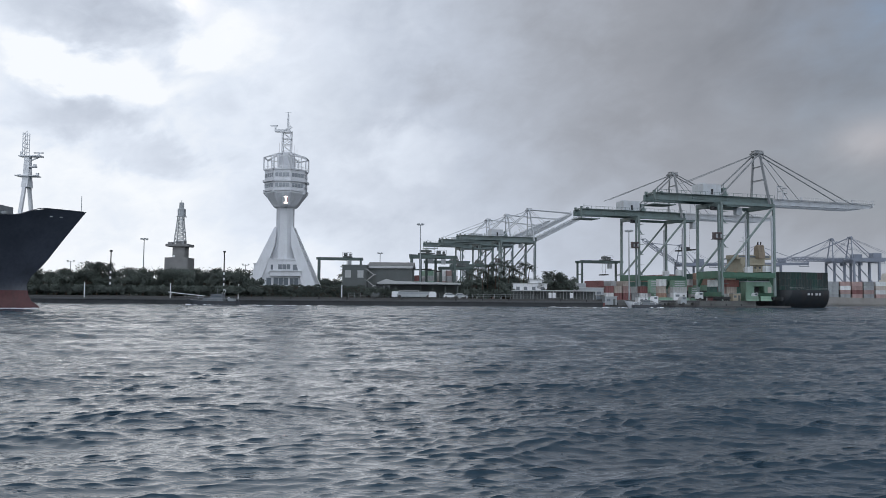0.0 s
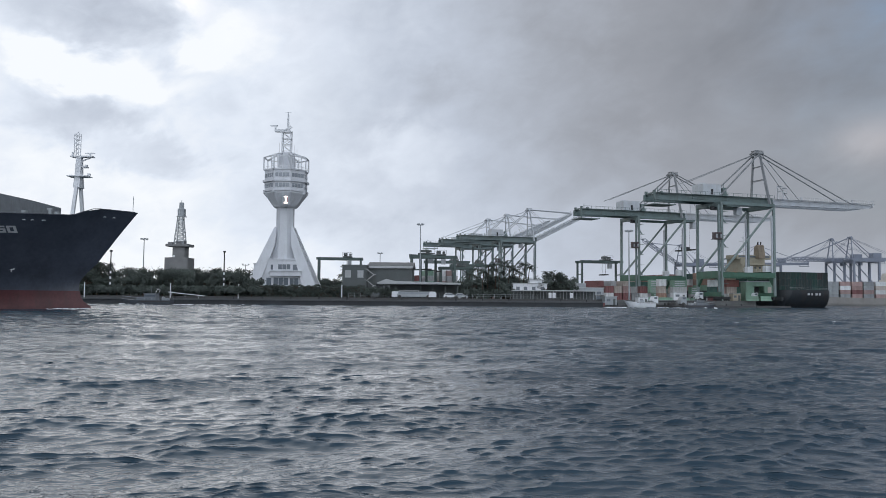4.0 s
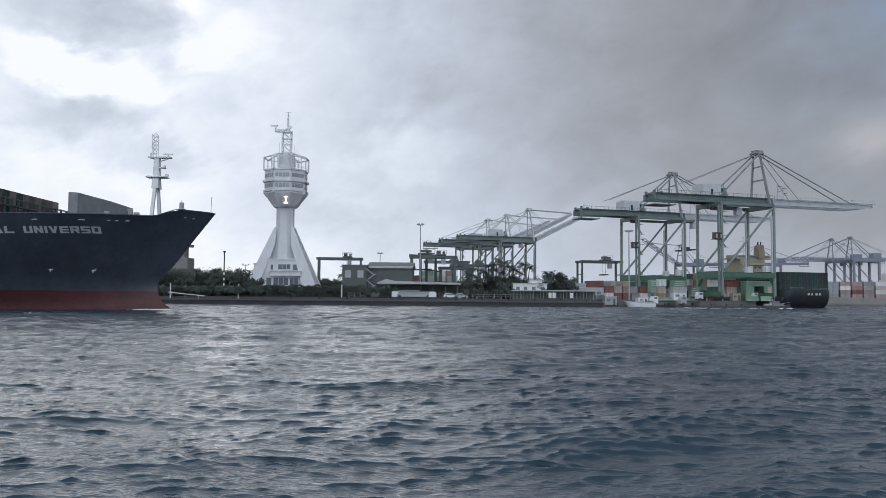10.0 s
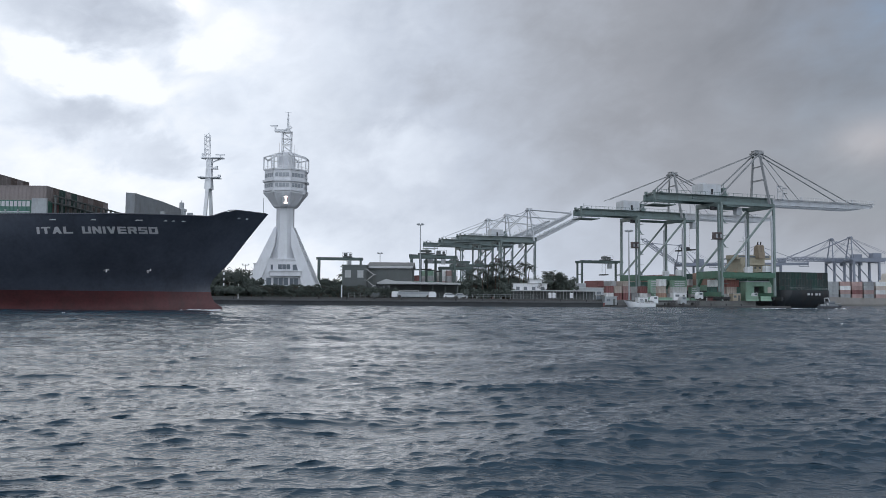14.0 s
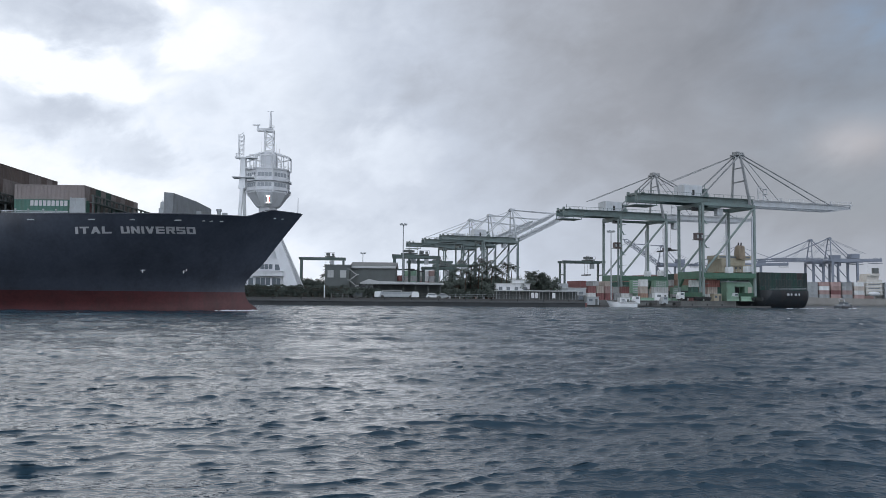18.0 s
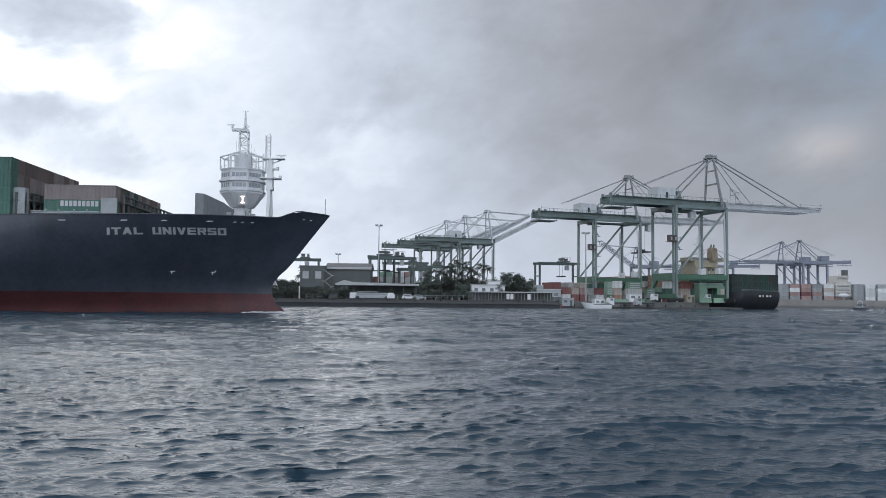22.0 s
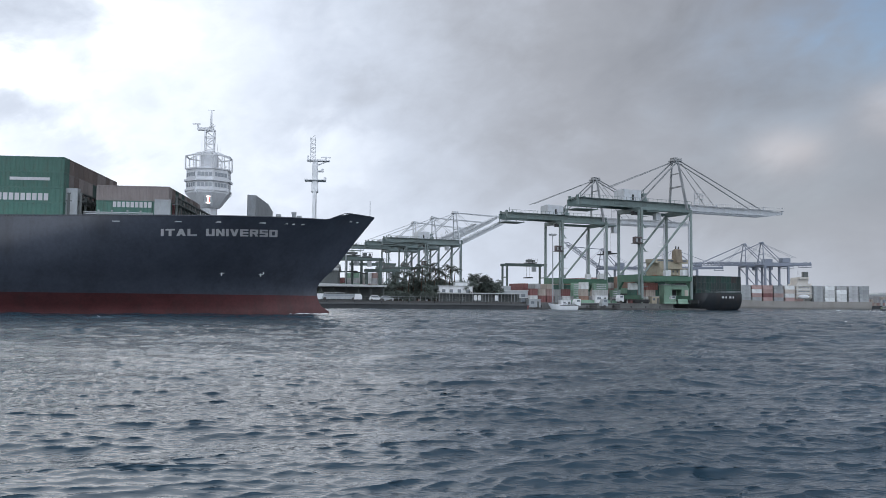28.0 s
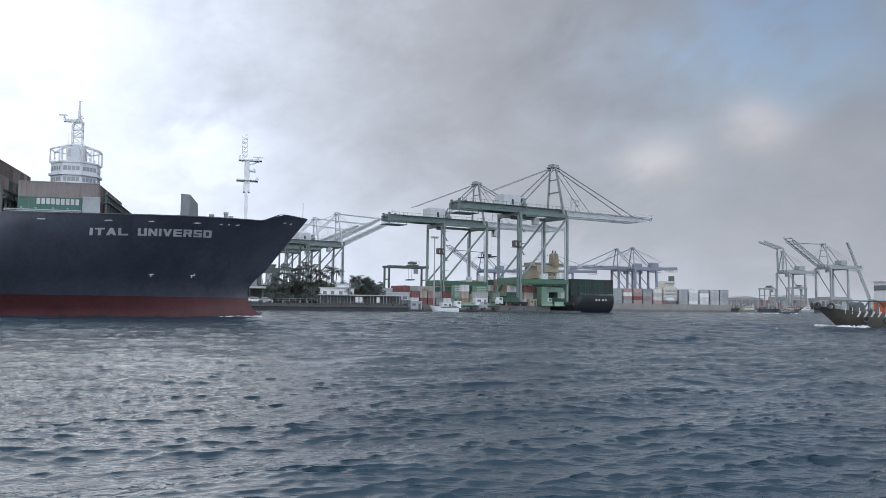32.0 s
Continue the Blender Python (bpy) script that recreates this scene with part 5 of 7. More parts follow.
    for px, ln, h, wm, lab in ((797, 4.4, 1.7, WHITE, "white"), (816, 4.2, 1.6, GREY, "grey"), (668, 4.4, 1.7, SHED, "dark grey")):
        car = thing("parked_car", pose(at(px, 260), 260, EDGE + 0.64), lab + " car parked along the quay road", "car", "parked vehicles")
        part("body", Mesh().prism([(-ln / 2, 0.35), (ln / 2, 0.35), (ln / 2, 0.85), (ln / 2 - 1.0, 1.0), (ln / 2 - 1.7, h), (-ln / 2 + 0.8, h), (-ln / 2 + 0.1, 1.0), (-ln / 2, 0.8)], -0.85, 0.85), wm, car)
        part("window", Mesh().prism([(-ln / 2 + 0.5, 1.02), (ln / 2 - 1.15, 1.02), (ln / 2 - 1.75, h - 0.12), (-ln / 2 + 0.85, h - 0.12)], -0.87, 0.87), DARKGLASS, car)
        for x in (-ln / 2 + 0.8, ln / 2 - 0.8):
            for y in (-0.8, 0.65):
                part("wheel", Mesh().tube((x, y - 0.08, 0.33), (x, y + 0.1, 0.33), 0.33, n=12), RUBBER, car)
    # white house among the trees
    h = thing("white_house", pose(at(938, 278), 278, LAND), "white two-storey flat-roofed building with dark windows", "building")
    part("wall", Mesh().box((0, 4, 2.6), (11.6, 8, 5.2), cut=0.1).box((2.0, 4, 5.8), (4.2, 6, 1.4)), WHITE, h)
    part("roof", Mesh().box((0, 4, 5.3), (12.2, 8.6, 0.3)).box((2.0, 4, 6.6), (4.6, 6.4, 0.25)), ROOF, h)
    for x, z in ((-4.2, 3.6), (-1.6, 3.6), (1.2, 3.6), (4.2, 3.6), (-3.0, 1.2), (2.8, 1.2)):
        wn = part("window", Mesh().box((x, -0.03, z), (1.2, 0.12, 1.2)), DARKGLASS, h)
        part("sill", Mesh().box((x, -0.14, z - 0.66), (1.4, 0.2, 0.1)), ROOF, wn)
    # low colonnade by the water
    x0, x1 = at(907, 263), at(1058, 263)
    w = x1 - x0
    k = thing("quayside_pavilion", pose((x0 + x1) / 2, 263.5, LAND), "low flat-roofed quayside pavilion with white posts", "building")
    part("roof", Mesh().box((0, 2, 2.75), (w, 5, 0.3)), ROOF, k)
    part("back_wall", Mesh().box((0, 4.2, 1.3), (w - 0.4, 0.2, 2.6)), SHED, k)
    for i in range(26):
        part("post", Mesh().box((-w / 2 + 0.4 + (w - 0.8) * i / 25, -0.2, 1.3), (0.12, 0.12, 2.6)), GREY, k)
    for i, x in enumerate((-3.3, -2.0, 3.6)):
        part("panel", Mesh().box((x + 1.6, -0.34, 1.25), (1.0, 0.08, 1.7)), WHITE, k, "bright white panel")
    s = thing("low_office", pose(at(1044, 285), 285, LAND), "low grey harbour office", "building")
    part("wall", Mesh().box((0, 3, 2.0), (9.5, 6, 4.0)).box((-3, 3, 4.8), (3.2, 5, 1.8)), GREY, s)
    part("roof", Mesh().box((0, 3, 4.1), (10, 6.4, 0.25)), ROOF, s)
    for x in (-3, 0, 3):
        part("window", Mesh().box((x, -0.03, 2.2), (1.6, 0.1, 1.2)), DARKGLASS, s)


buildings()


def quay_things():
    for px, h, d in ((195, 13.6, 248), (396, 14.0, 254)):
        p = thing("banded_pole", pose(at(px, d), d, LAND), "tall dark pole with white bands", "pole", "banded poles")
        part("pole", Mesh().tube((0, 0, 0), (0, 0, h), 0.22, 0.18, 8).box((0, 0, h), (0.7, 0.5, 0.5)), DARK, p)
        for k in range(4):
            part("band", Mesh().tube((0, 0, 1.6 + 1.7 * k), (0, 0, 2.4 + 1.7 * k), 0.25, n=8), WHITE, p)
    for px in (150, 302, 422, 605):
        d = 240 + (px - 250) * 0.03
        solo("mooring_post", Mesh().tube((0, 0, 0), (0, 0, 4.3), 0.16, 0.14, 8).tube((0, 0, 4.3), (0, 0, 4.4), 0.2, 0.2), WHITE, pose(at(px, d), d, EDGE), "slim white post on the quay edge", "post", "quay posts")
    r = thing("ramp", pose(at(330, 242), 242, 0.4), "pale sloping boat ramp rail on the quay", "ramp")
    part("rail", Mesh().beam((-5, -1, 3.0), (6, -1, 1.9), 0.2, 0.25), WHITE, r)
    for x in (-4, 0, 4):
        part("post", Mesh().box((x, -1, 2.2 - x * 0.1), (0.15, 0.15, 1.2)), GREY, r)


quay_things()


# ---- trees and hedges ----
def tree_thing(seed, high, spread, base=0.25):
    rng = random.Random(seed)
    t = thing("tree", pose(0, 0, -500), "dense dark green broadleaf tree", "tree", "trees along the quay")
    tk = Mesh().tube((0, 0, -0.3), (0.1, 0, high * 0.5), 0.28, 0.14, 8)
    clumps = []
    for k in range(9):
        a = rng.uniform(0, 2 * math.pi)
        z0 = high * rng.uniform(base, 0.5)
        q = Vector((math.cos(a) * spread * rng.uniform(0.3, 0.75), math.sin(a) * spread * rng.uniform(0.3, 0.75), high * rng.uniform(0.45, 0.9)))
        tk.tube((0.05, 0, z0), q, 0.11, 0.04, 6)
        clumps.append((q, rng.uniform(0.22, 0.42) * spread))
    for k in range(10):
        a, rr = rng.uniform(0, 2 * math.pi), spread * math.sqrt(rng.random()) * 0.8
        clumps.append((Vector((math.cos(a) * rr, math.sin(a) * rr, high * rng.uniform(base, 0.93 - 0.3 * rr / spread))), rng.uniform(0.2, 0.36) * spread))
    part("trunk", tk, BARK, t)
    vs, fs = [], []
    for c, r in clumps:
        for k in range(95):
            d = Vector((rng.gauss(0, 1), rng.gauss(0, 1), rng.gauss(0, 0.8))).normalized() * r * rng.random() ** 0.4
            o = c + d
            s = rng.uniform(0.16, 0.36)
            u = Vector((rng.gauss(0, 1), rng.gauss(0, 1), rng.gauss(0, 1))).normalized()
            w = u.orthogonal().normalized()
            n = len(vs)
            vs += [o - u * s, o + w * s * 0.55, o + u * s, o - w * s * 0.55]
            fs.append((n, n + 1, n + 2, n + 3))
    me = bpy.data.meshes.new("crown")
    me.from_pydata(vs, [], fs)
    me.materials.append(LEAF)
    part("crown", me, LEAF, t)
    return t


def palm(x, y, high, seed):
    rng = random.Random(seed)
    t = thing("palm_tree", pose(x, y, LAND - 0.1), "ragged palm tree with a slim bare trunk", "palm", "palms by the quay")
    tk = Mesh()
    for k in range(6):
        tk.tube((0.05 * k * k * 0.3, 0, high * k / 6), (0.05 * (k + 1) ** 2 * 0.3, 0, high * (k + 1) / 6), 0.22 - 0.015 * k, 0.2 - 0.015 * k, 8)
    part("trunk", tk, BARK, t)
    top = Vector((0.54, 0, high))
    for k in range(22):
        a, up, ln = rng.uniform(0, 6.28), rng.uniform(-0.3, 1.1), rng.uniform(2.2, 3.4)
        d, f = Vector((math.cos(a), math.sin(a), 0)), Mesh()
        s = Vector((-d.y, d.x, 0))
        spine = [top + d * (ln * q / 8) + Vector((0, 0, up * ln * q / 8 - 0.16 * ln * (q / 8) ** 2 * 4.2)) for q in range(9)]
        for q in range(8):
            w = 0.75 * math.sin(math.pi * (q + 1.2) / 9.6)
            for e in (-1, 1):
                o = spine[q]
                f.add([o, o + d * 0.22, o + s * e * w + d * 0.45 - Vector((0, 0, 0.35 * w)), o + s * e * w * 0.95 + d * 0.32 - Vector((0, 0, 0.4 * w))], [(0, 1, 2, 3)])
            f.beam(spine[q], spine[q + 1], 0.05)
        part("frond", f, LEAF, t)


def trees():
    kinds = [tree_thing(s, h, w) for s, h, w in ((1, 9.2, 4.2), (2, 8.2, 3.8), (3, 10.0, 4.4), (4, 6.6, 3.6), (5, 12.6, 5.0), (6, 3.4, 2.6))]
    rng = random.Random(11)
    spots = []
    # belt on the headland: bearing, depth, kind
    for px in range(-260, 452, 15):
        top = float(np.interp(px, [-260, 60, 90, 130, 150, 175, 215, 250, 430, 452], [3, 3, 1, 0, 2, 4, 2, 2, 2, 0]))
        spots.append((px + rng.uniform(-4, 4), 276 + rng.uniform(0, 14), int(round(top))))
        spots.append((px + 7 + rng.uniform(-5, 5), 262 + rng.uniform(-2, 5), rng.choice([3, 3, 1])))
        spots.append((px + rng.uniform(-4, 4), 248 + rng.uniform(-2, 2), 5))
        spots.append((px + 8 + rng.uniform(-4, 4), 251 + rng.uniform(-2, 2), 5))
    for px in (160, 172, 184):
        spots.append((px, 284, 4))
    for px in range(425, 690, 6):
        spots.append((px + rng.uniform(-3, 3), 262 + rng.uniform(-2, 2), 5))
    for px in range(560, 720, 13):
        spots.append((px + rng.uniform(-4, 4), 335 + rng.uniform(-6, 6), rng.choice([3, 1, 3])))
    for px in range(440, 1060, 16):
        spots.append((px + rng.uniform(-5, 5), 430 + rng.uniform(-10, 10), rng.choice([3, 1, 0])))
    for px, k in ((866, 0), (884, 1), (898, 1), (912, 0), (926, 1), (836, 1), (818, 3)):
        spots.append((px, 300 + rng.uniform(-4, 4), k))
    for px in range(815, 912, 7):
        spots.append((px + rng.uniform(-2, 2), 276 + rng.uniform(-2, 2), 5))
    for px in range(590, 670, 11):
        spots.append((px + rng.uniform(-3, 3), 286 + rng.uniform(-2, 2), 5))
    for px, k in ((822, 3), (838, 1), (850, 3), (862, 3), (878, 1), (890, 3), (905, 1), (920, 3), (930, 3), (846, 3), (870, 3), (900, 3)):
        spots.append((px, 285 + rng.uniform(-4, 10), k))
    for px, k in ((962, 1), (973, 0), (985, 2), (997, 0), (1008, 1), (980, 3), (992, 3), (1003, 3)):
        spots.append((px, 282 + rng.uniform(-2, 6), k))
    for px, d, k in spots:
        copy_thing(kinds[k], pose(at(px, d), d, LAND - 0.15, 0, 0, rng.uniform(0, 360)))
    for t in kinds:
        for o in (*t.children_recursive, t):
            bpy.data.objects.remove(o)
    for k, (px, d, h) in enumerate(((876, 283, 12.0), (889, 287, 12.8), (899, 284, 11.2), (926, 290, 12.4), (934, 292, 11.4), (968, 284, 9.0), (829, 284, 8.6), (842, 288, 10.2), (853, 282, 9.4), (862, 286, 11.6), (870, 291, 10.4), (882, 281, 9.0), (906, 288, 10.6), (917, 283, 9.2), (612, 300, 10.5), (606, 306, 8.8))):
        palm(at(px, d), d, h, 40 + k)
    # clipped hedge before the tower: a leafy block with an uneven top
    h0, h1, rh = at(424, 259), at(646, 259), random.Random(77)
    hd = thing("hedge", pose(0, 259, LAND - 0.1), "tall dense dark green clipped hedge along the quay", "hedge")
    core, n = Mesh(), 26
    for k in range(n):
        a, b = h0 + (h1 - h0) * k / n, h0 + (h1 - h0) * (k + 1) / n
        core.span((a, 0.35, 0), (b, 1.75, 3.35 + 0.25 * math.sin(k * 1.9) + rh.uniform(-0.1, 0.1)))
    part("stems", core, BARK, hd)
    vs, fs = [], []
    for k in range(7000):
        x = rh.uniform(h0, h1)
        top = 3.6 + 0.22 * math.sin(x * 0.9) + 0.15 * math.sin(x * 2.3)
        if rh.random() < 0.3:
            o = Vector((x, rh.uniform(0.1, 2.0), top + rh.uniform(-0.25, 0.25)))
        else:
            o = Vector((x, rh.uniform(0.0, 0.4), rh.uniform(0.05, top)))
        u = Vector((rh.gauss(0, 1), rh.gauss(0, 1), rh.gauss(0, 1))).normalized()
        w, q = u.orthogonal().normalized(), rh.uniform(0.14, 0.3)
        i = len(vs)
        vs += [o - u * q, o + w * q * 0.6, o + u * q, o - w * q * 0.6]
        fs.append((i, i + 1, i + 2, i + 3))
    leaves = bpy.data.meshes.new("leaves")
    leaves.from_pydata(vs, [], fs)
    leaves.materials.append(LEAF)
    part("leaves", leaves, LEAF, hd)
    # rough ground cover under the belt
    bank = Mesh()
    for i in range(40):
        x0, x1 = -260 + i * 18, -242 + i * 18
        a, b = at(x0, 258), at(x1, 258)
        h0, h1 = 1.6 + 0.8 * math.sin(i * 1.7), 1.6 + 0.8 * math.sin((i + 1) * 1.7)
        bank.add([(a, 246, LAND - 0.3), (b, 246, LAND - 0.3), (b, 262, LAND + h1), (a, 262, LAND + h0), (b, 300, LAND + h1), (a, 300, LAND + h0)], [(0, 1, 2, 3), (3, 2, 4, 5)])
    solo("grass_bank", bank, mat("bank_grass", (0.055, 0.07, 0.05), 0.9, vary=0.4, scale=0.5, fine=3.0, bump=0.6), pose(0, 0, 0), "dark overgrown grass bank behind the quay", "grass", kind="stuff")


trees()


# ---- berthed ships and small craft ----
def loft_hull(L, B, keel, deck, bow=0.22, rake=0.12, sheerup=0.0, n=22, m=6, counter=0.0):
    """A simple hull: x forward from the stern at 0, full stern."""
    me = Mesh()
    rows = []
    for k in range(m + 1):
        f = k / m
        row = []
        for i in range(n + 1):
            u = i / n
            z = keel + (deck + sheerup * max(0, u - 0.5) ** 2 * 4 - keel) * f
            if counter:
                u = u ** 1.8     # closer sections round the stern
            tuck = counter * (1 - f) ** 2.2
            x = tuck + u * (L * (1 - rake) + L * rake * f - tuck)
            w = min(1, (1 - u) / bow) if u > 1 - bow else 1
            half = B / 2 * (1 - (1 - w) ** 2) ** 0.6 * (0.82 + 0.18 * min(1, 3 * f)) * (min(1, 0.80 + u * 4 + 0.25 * f))
            if counter:
                half *= 0.62 + 0.38 * math.sqrt(1 - (1 - min(1, x / 6.0)) ** 2) if x < 6 else 1
            row.append((x, max(half, 0.02), z))
        rows.append(row)
    for s in (-1, 1):
        me.add([(x, s * y, z) for r in rows for x, y, z in r], [(k * (n + 1) + i, k * (n + 1) + i + 1, (k + 1) * (n + 1) + i + 1, (k + 1) * (n + 1) + i) for k in range(m) for i in range(n)])
    tr = [(r[0][0], s * r[0][1], r[0][2]) for s in (-1, 1) for r in rows]
    me.add(tr, [(k, k + 1, m + 2 + k, m + 1 + k) for k in range(m)])
    top = rows[-1]
    me.add([(x, s * y, z - 0.02) for x, y, z in top for s in (-1, 1)], [(2 * i, 2 * i + 2, 2 * i + 3, 2 * i + 1) for i in range(n)])
    return me


TAN = mat("tan_paint", (0.36, 0.335, 0.255), 0.6, vary=0.12, dirt=(0.28, 0.22, 0.15), amount=0.5)


def berthed_feeder():
    p = RAIL0 + E_RAIL * -2 + E_BOOM * 19.9
    s = thing("feeder_ship", pose(p.x, p.y, 0, 0, 0, FACE_DIR + 90), "dark-hulled feeder ship berthed stern-on with dark weathered containers", "ship")
    hull = mat("feeder_hull", (0.03, 0.035, 0.04), 0.5, vary=0.2, scale=0.2, dirt=(0.07, 0.05, 0.04), amount=0.5)
    part("hull", loft_hull(150, 23.5, -2.5, 6.4, 0.2, 0.06, 3, 60, 10, 7.0), hull, s, "", True)
    for i in range(4):
        part("name_bar", Mesh().box((0.05, -4.4 + 1.5 * i + 0.5 * (i > 1), 4.9), (0.3, 0.55 + 0.35 * (i % 2), 0.8)), LETTER, s, "pale bar of lettering on the stern")
    part("rail", Mesh().box((0.2, 0, 7.2), (0.1, 18, 0.08)).box((0.2, 0, 6.8), (0.1, 18, 0.06)), GREY, s)
    rng = random.Random(3)
    for r in range(9):
        for k in range(3):
            for a in (3.0, 15.6):
                if a > 10 and 0 < r < 8 and k < 2:
                    continue
                container(s, "cargo_container", a, (r - 4) * 2.46, 5.3 + 2.6 * k, rng.choice(["ink", "ink", "ink", "dark_green"] if k < 2 else ["ink", "dark_maroon", "ink", "dark_green"]))
    sup = part("superstructure", Mesh().box((34, 0, 11.6), (11, 15, 10.8), cut=0.4).box((34.5, 1, 18.2), (9, 12, 2.6), cut=0.3).box((34, 0, 20.0), (7, 17, 1.6), cut=0.3), TAN, s, "tan-painted deckhouse")
    for k in range(4):
        part("deck_edge", Mesh().box((33.2, 0, 8.6 + 2.7 * k), (12.6, 16.4 if k < 3 else 13, 0.16)), CREAM, sup)
        for i in range(6):
            part("window", Mesh().box((28.46, -5.5 + 2.2 * i, 10.2 + 2.7 * min(k, 2)), (0.12, 0.8, 0.8)), DARKGLASS, sup)
        for i in range(9):
            part("rail_post", Mesh().box((26.9, -8 + 2 * i, 9.2 + 2.7 * min(k, 2)), (0.08, 0.08, 1.1)), WHITE, sup)
    part("bridge_window", Mesh().box((34, 0, 20.2), (7.1, 15, 0.7)), DARKGLASS, sup)
    part("funnel", Mesh().prism([(28.2, 19.4), (31.8, 19.4), (31.2, 24.2), (29.6, 25.0), (28.9, 24.6)], -3.6, -0.6), mat("funnel_paint", (0.27, 0.22, 0.16), 0.55, vary=0.2, scale=0.5, dirt=(0.08, 0.06, 0.05), amount=0.6), sup, "tan funnel with a raked top")
    for y in (-2.8, -1.4):
        part("exhaust_pipe", Mesh().tube((30.2, y, 24.0), (29.8, y, 26.2), 0.28, 0.26, 8), DARK, sup)
    part("mast", Mesh().tube((35, 1.5, 20.8), (35, 1.5, 30), 0.3, 0.15).box((35, 1.5, 26.5), (0.4, 4, 0.2)).box((35, 1.5, 28.2), (0.3, 2.4, 0.15)), WHITE, sup)
    for y in (-7.6, 6.6):
        boat = part("lifeboat", Mesh().lathe([(0.1, 0), (0.9, 0.7), (1.25, 2.2), (1.25, 4.4), (0.9, 5.9), (0.1, 6.6)], 10), ORANGE, sup, "orange enclosed lifeboat", True)
        boat.matrix_basis = pose(29.6, y, 13.4, 0, 90, 0)
        part("davit", Mesh().beam((30.6, y, 11.5), (30.6, y - 1.2, 15.4), 0.3).beam((35.0, y, 11.5), (35.0, y - 1.2, 15.4), 0.3), WHITE, sup)
    part("side_locker", Mesh().box((27.4, -5.6, 15.2), (1.8, 1.6, 1.8), cut=0.1).box((27.4, 4.6, 15.2), (1.8, 1.6, 1.8), cut=0.1), WHITE, sup, "white deck locker")
    for bay in range(5):
        for r in range(8):
            h = rng.choice([2, 3, 3])
            for k in range(h):
                if 0 < r < 7 and k < h - 1:
                    continue
                container(s, "cargo_container", 46 + 14.5 * bay, (r - 3.5) * 2.46, 6.2 + 2.6 * k, rng.choice(["faded_red", "dark_green", "faded_grey", "pale_green", "orange", "green", "white", "faded_tan", "maroon"]))


berthed_feeder()


OFFWHITE = mat("off_white_paint", (0.55, 0.53, 0.49), 0.6, vary=0.12, dirt=(0.35, 0.27, 0.2))


def far_feeder():
    s = thing("feeder_ship", pose(at(1705, 505), 505, 0, 0, 0, 172), "distant grey-hulled feeder ship with mixed containers and white reefers", "ship")
    hull = mat("far_hull", (0.27, 0.26, 0.245), 0.6, vary=0.15, scale=0.1, dirt=(0.15, 0.12, 0.1))
    part("hull", loft_hull(110, 19, -2.0, 4.6, 0.2, 0.06, 2.5), hull, s, "", True)
    sup = part("superstructure", Mesh().box((42, 0, 11.4), (10, 14, 9.6), cut=0.3).box((42.5, 0, 17.6), (7, 13, 2.8), cut=0.3).box((42, 0, 19.6), (6, 16, 1.4), cut=0.2), OFFWHITE, s, "off-white deckhouse")
    for k in range(3):
        part("window", Mesh().box((42, -7.03, 8.6 + 2.4 * k), (7, 0.1, 0.5)), DARKGLASS, sup)
        part("window", Mesh().box((42, 7.03, 8.6 + 2.4 * k), (7, 0.1, 0.5)), DARKGLASS, sup)
    part("funnel", Mesh().box((38.5, 0, 20.8), (3.4, 3.6, 6.4), cut=0.6), SHED, sup, "dark grey funnel")
    for k in range(4):
        part("deck_edge", Mesh().box((42, 0, 7.4 + 2.4 * k), (11.2, 15.4, 0.2)), WHITE, sup)
    for y in (-8.0, 8.0):
        boat = part("lifeboat", Mesh().lathe([(0.1, 0), (1.0, 0.8), (1.4, 2.4), (1.4, 4.8), (1.0, 6.4), (0.1, 7.2)], 10), WHITE, sup, "white lifeboat", True)
        boat.matrix_basis = pose(39.0, y, 7.6, 0, 90, 0)
    part("mast", Mesh().tube((43, 0, 19), (43, 0, 25), 0.25), WHITE, sup)
    rng = random.Random(21)
    for a, cols, t in ((1.5, ["grey"], 4), (8.2, ["faded_grey"], 4), (15.6, ["white", "white", "faded_grey"], 4), (23.2, ["white"], 4), (30.4, ["white", "grey"], 4), (48.5, ["white", "faded_tan", "faded_red"], 4), (55.6, ["faded_red", "grey"], 4), (62.4, ["faded_red", "maroon"], 4), (69.4, ["faded_red", "grey", "white"], 4), (76.4, ["grey"], 4), (83.4, ["faded_red", "maroon"], 4), (90, ["grey", "red"], 3), (97, ["maroon", "grey"], 3)):
        for r in (0, 1, 5, 6):
            for k in range(t):
                container(s, "cargo_container", a, (r - 3) * 2.46, 4.4 + 2.6 * k, rng.choice(cols), 6.06)


far_feeder()


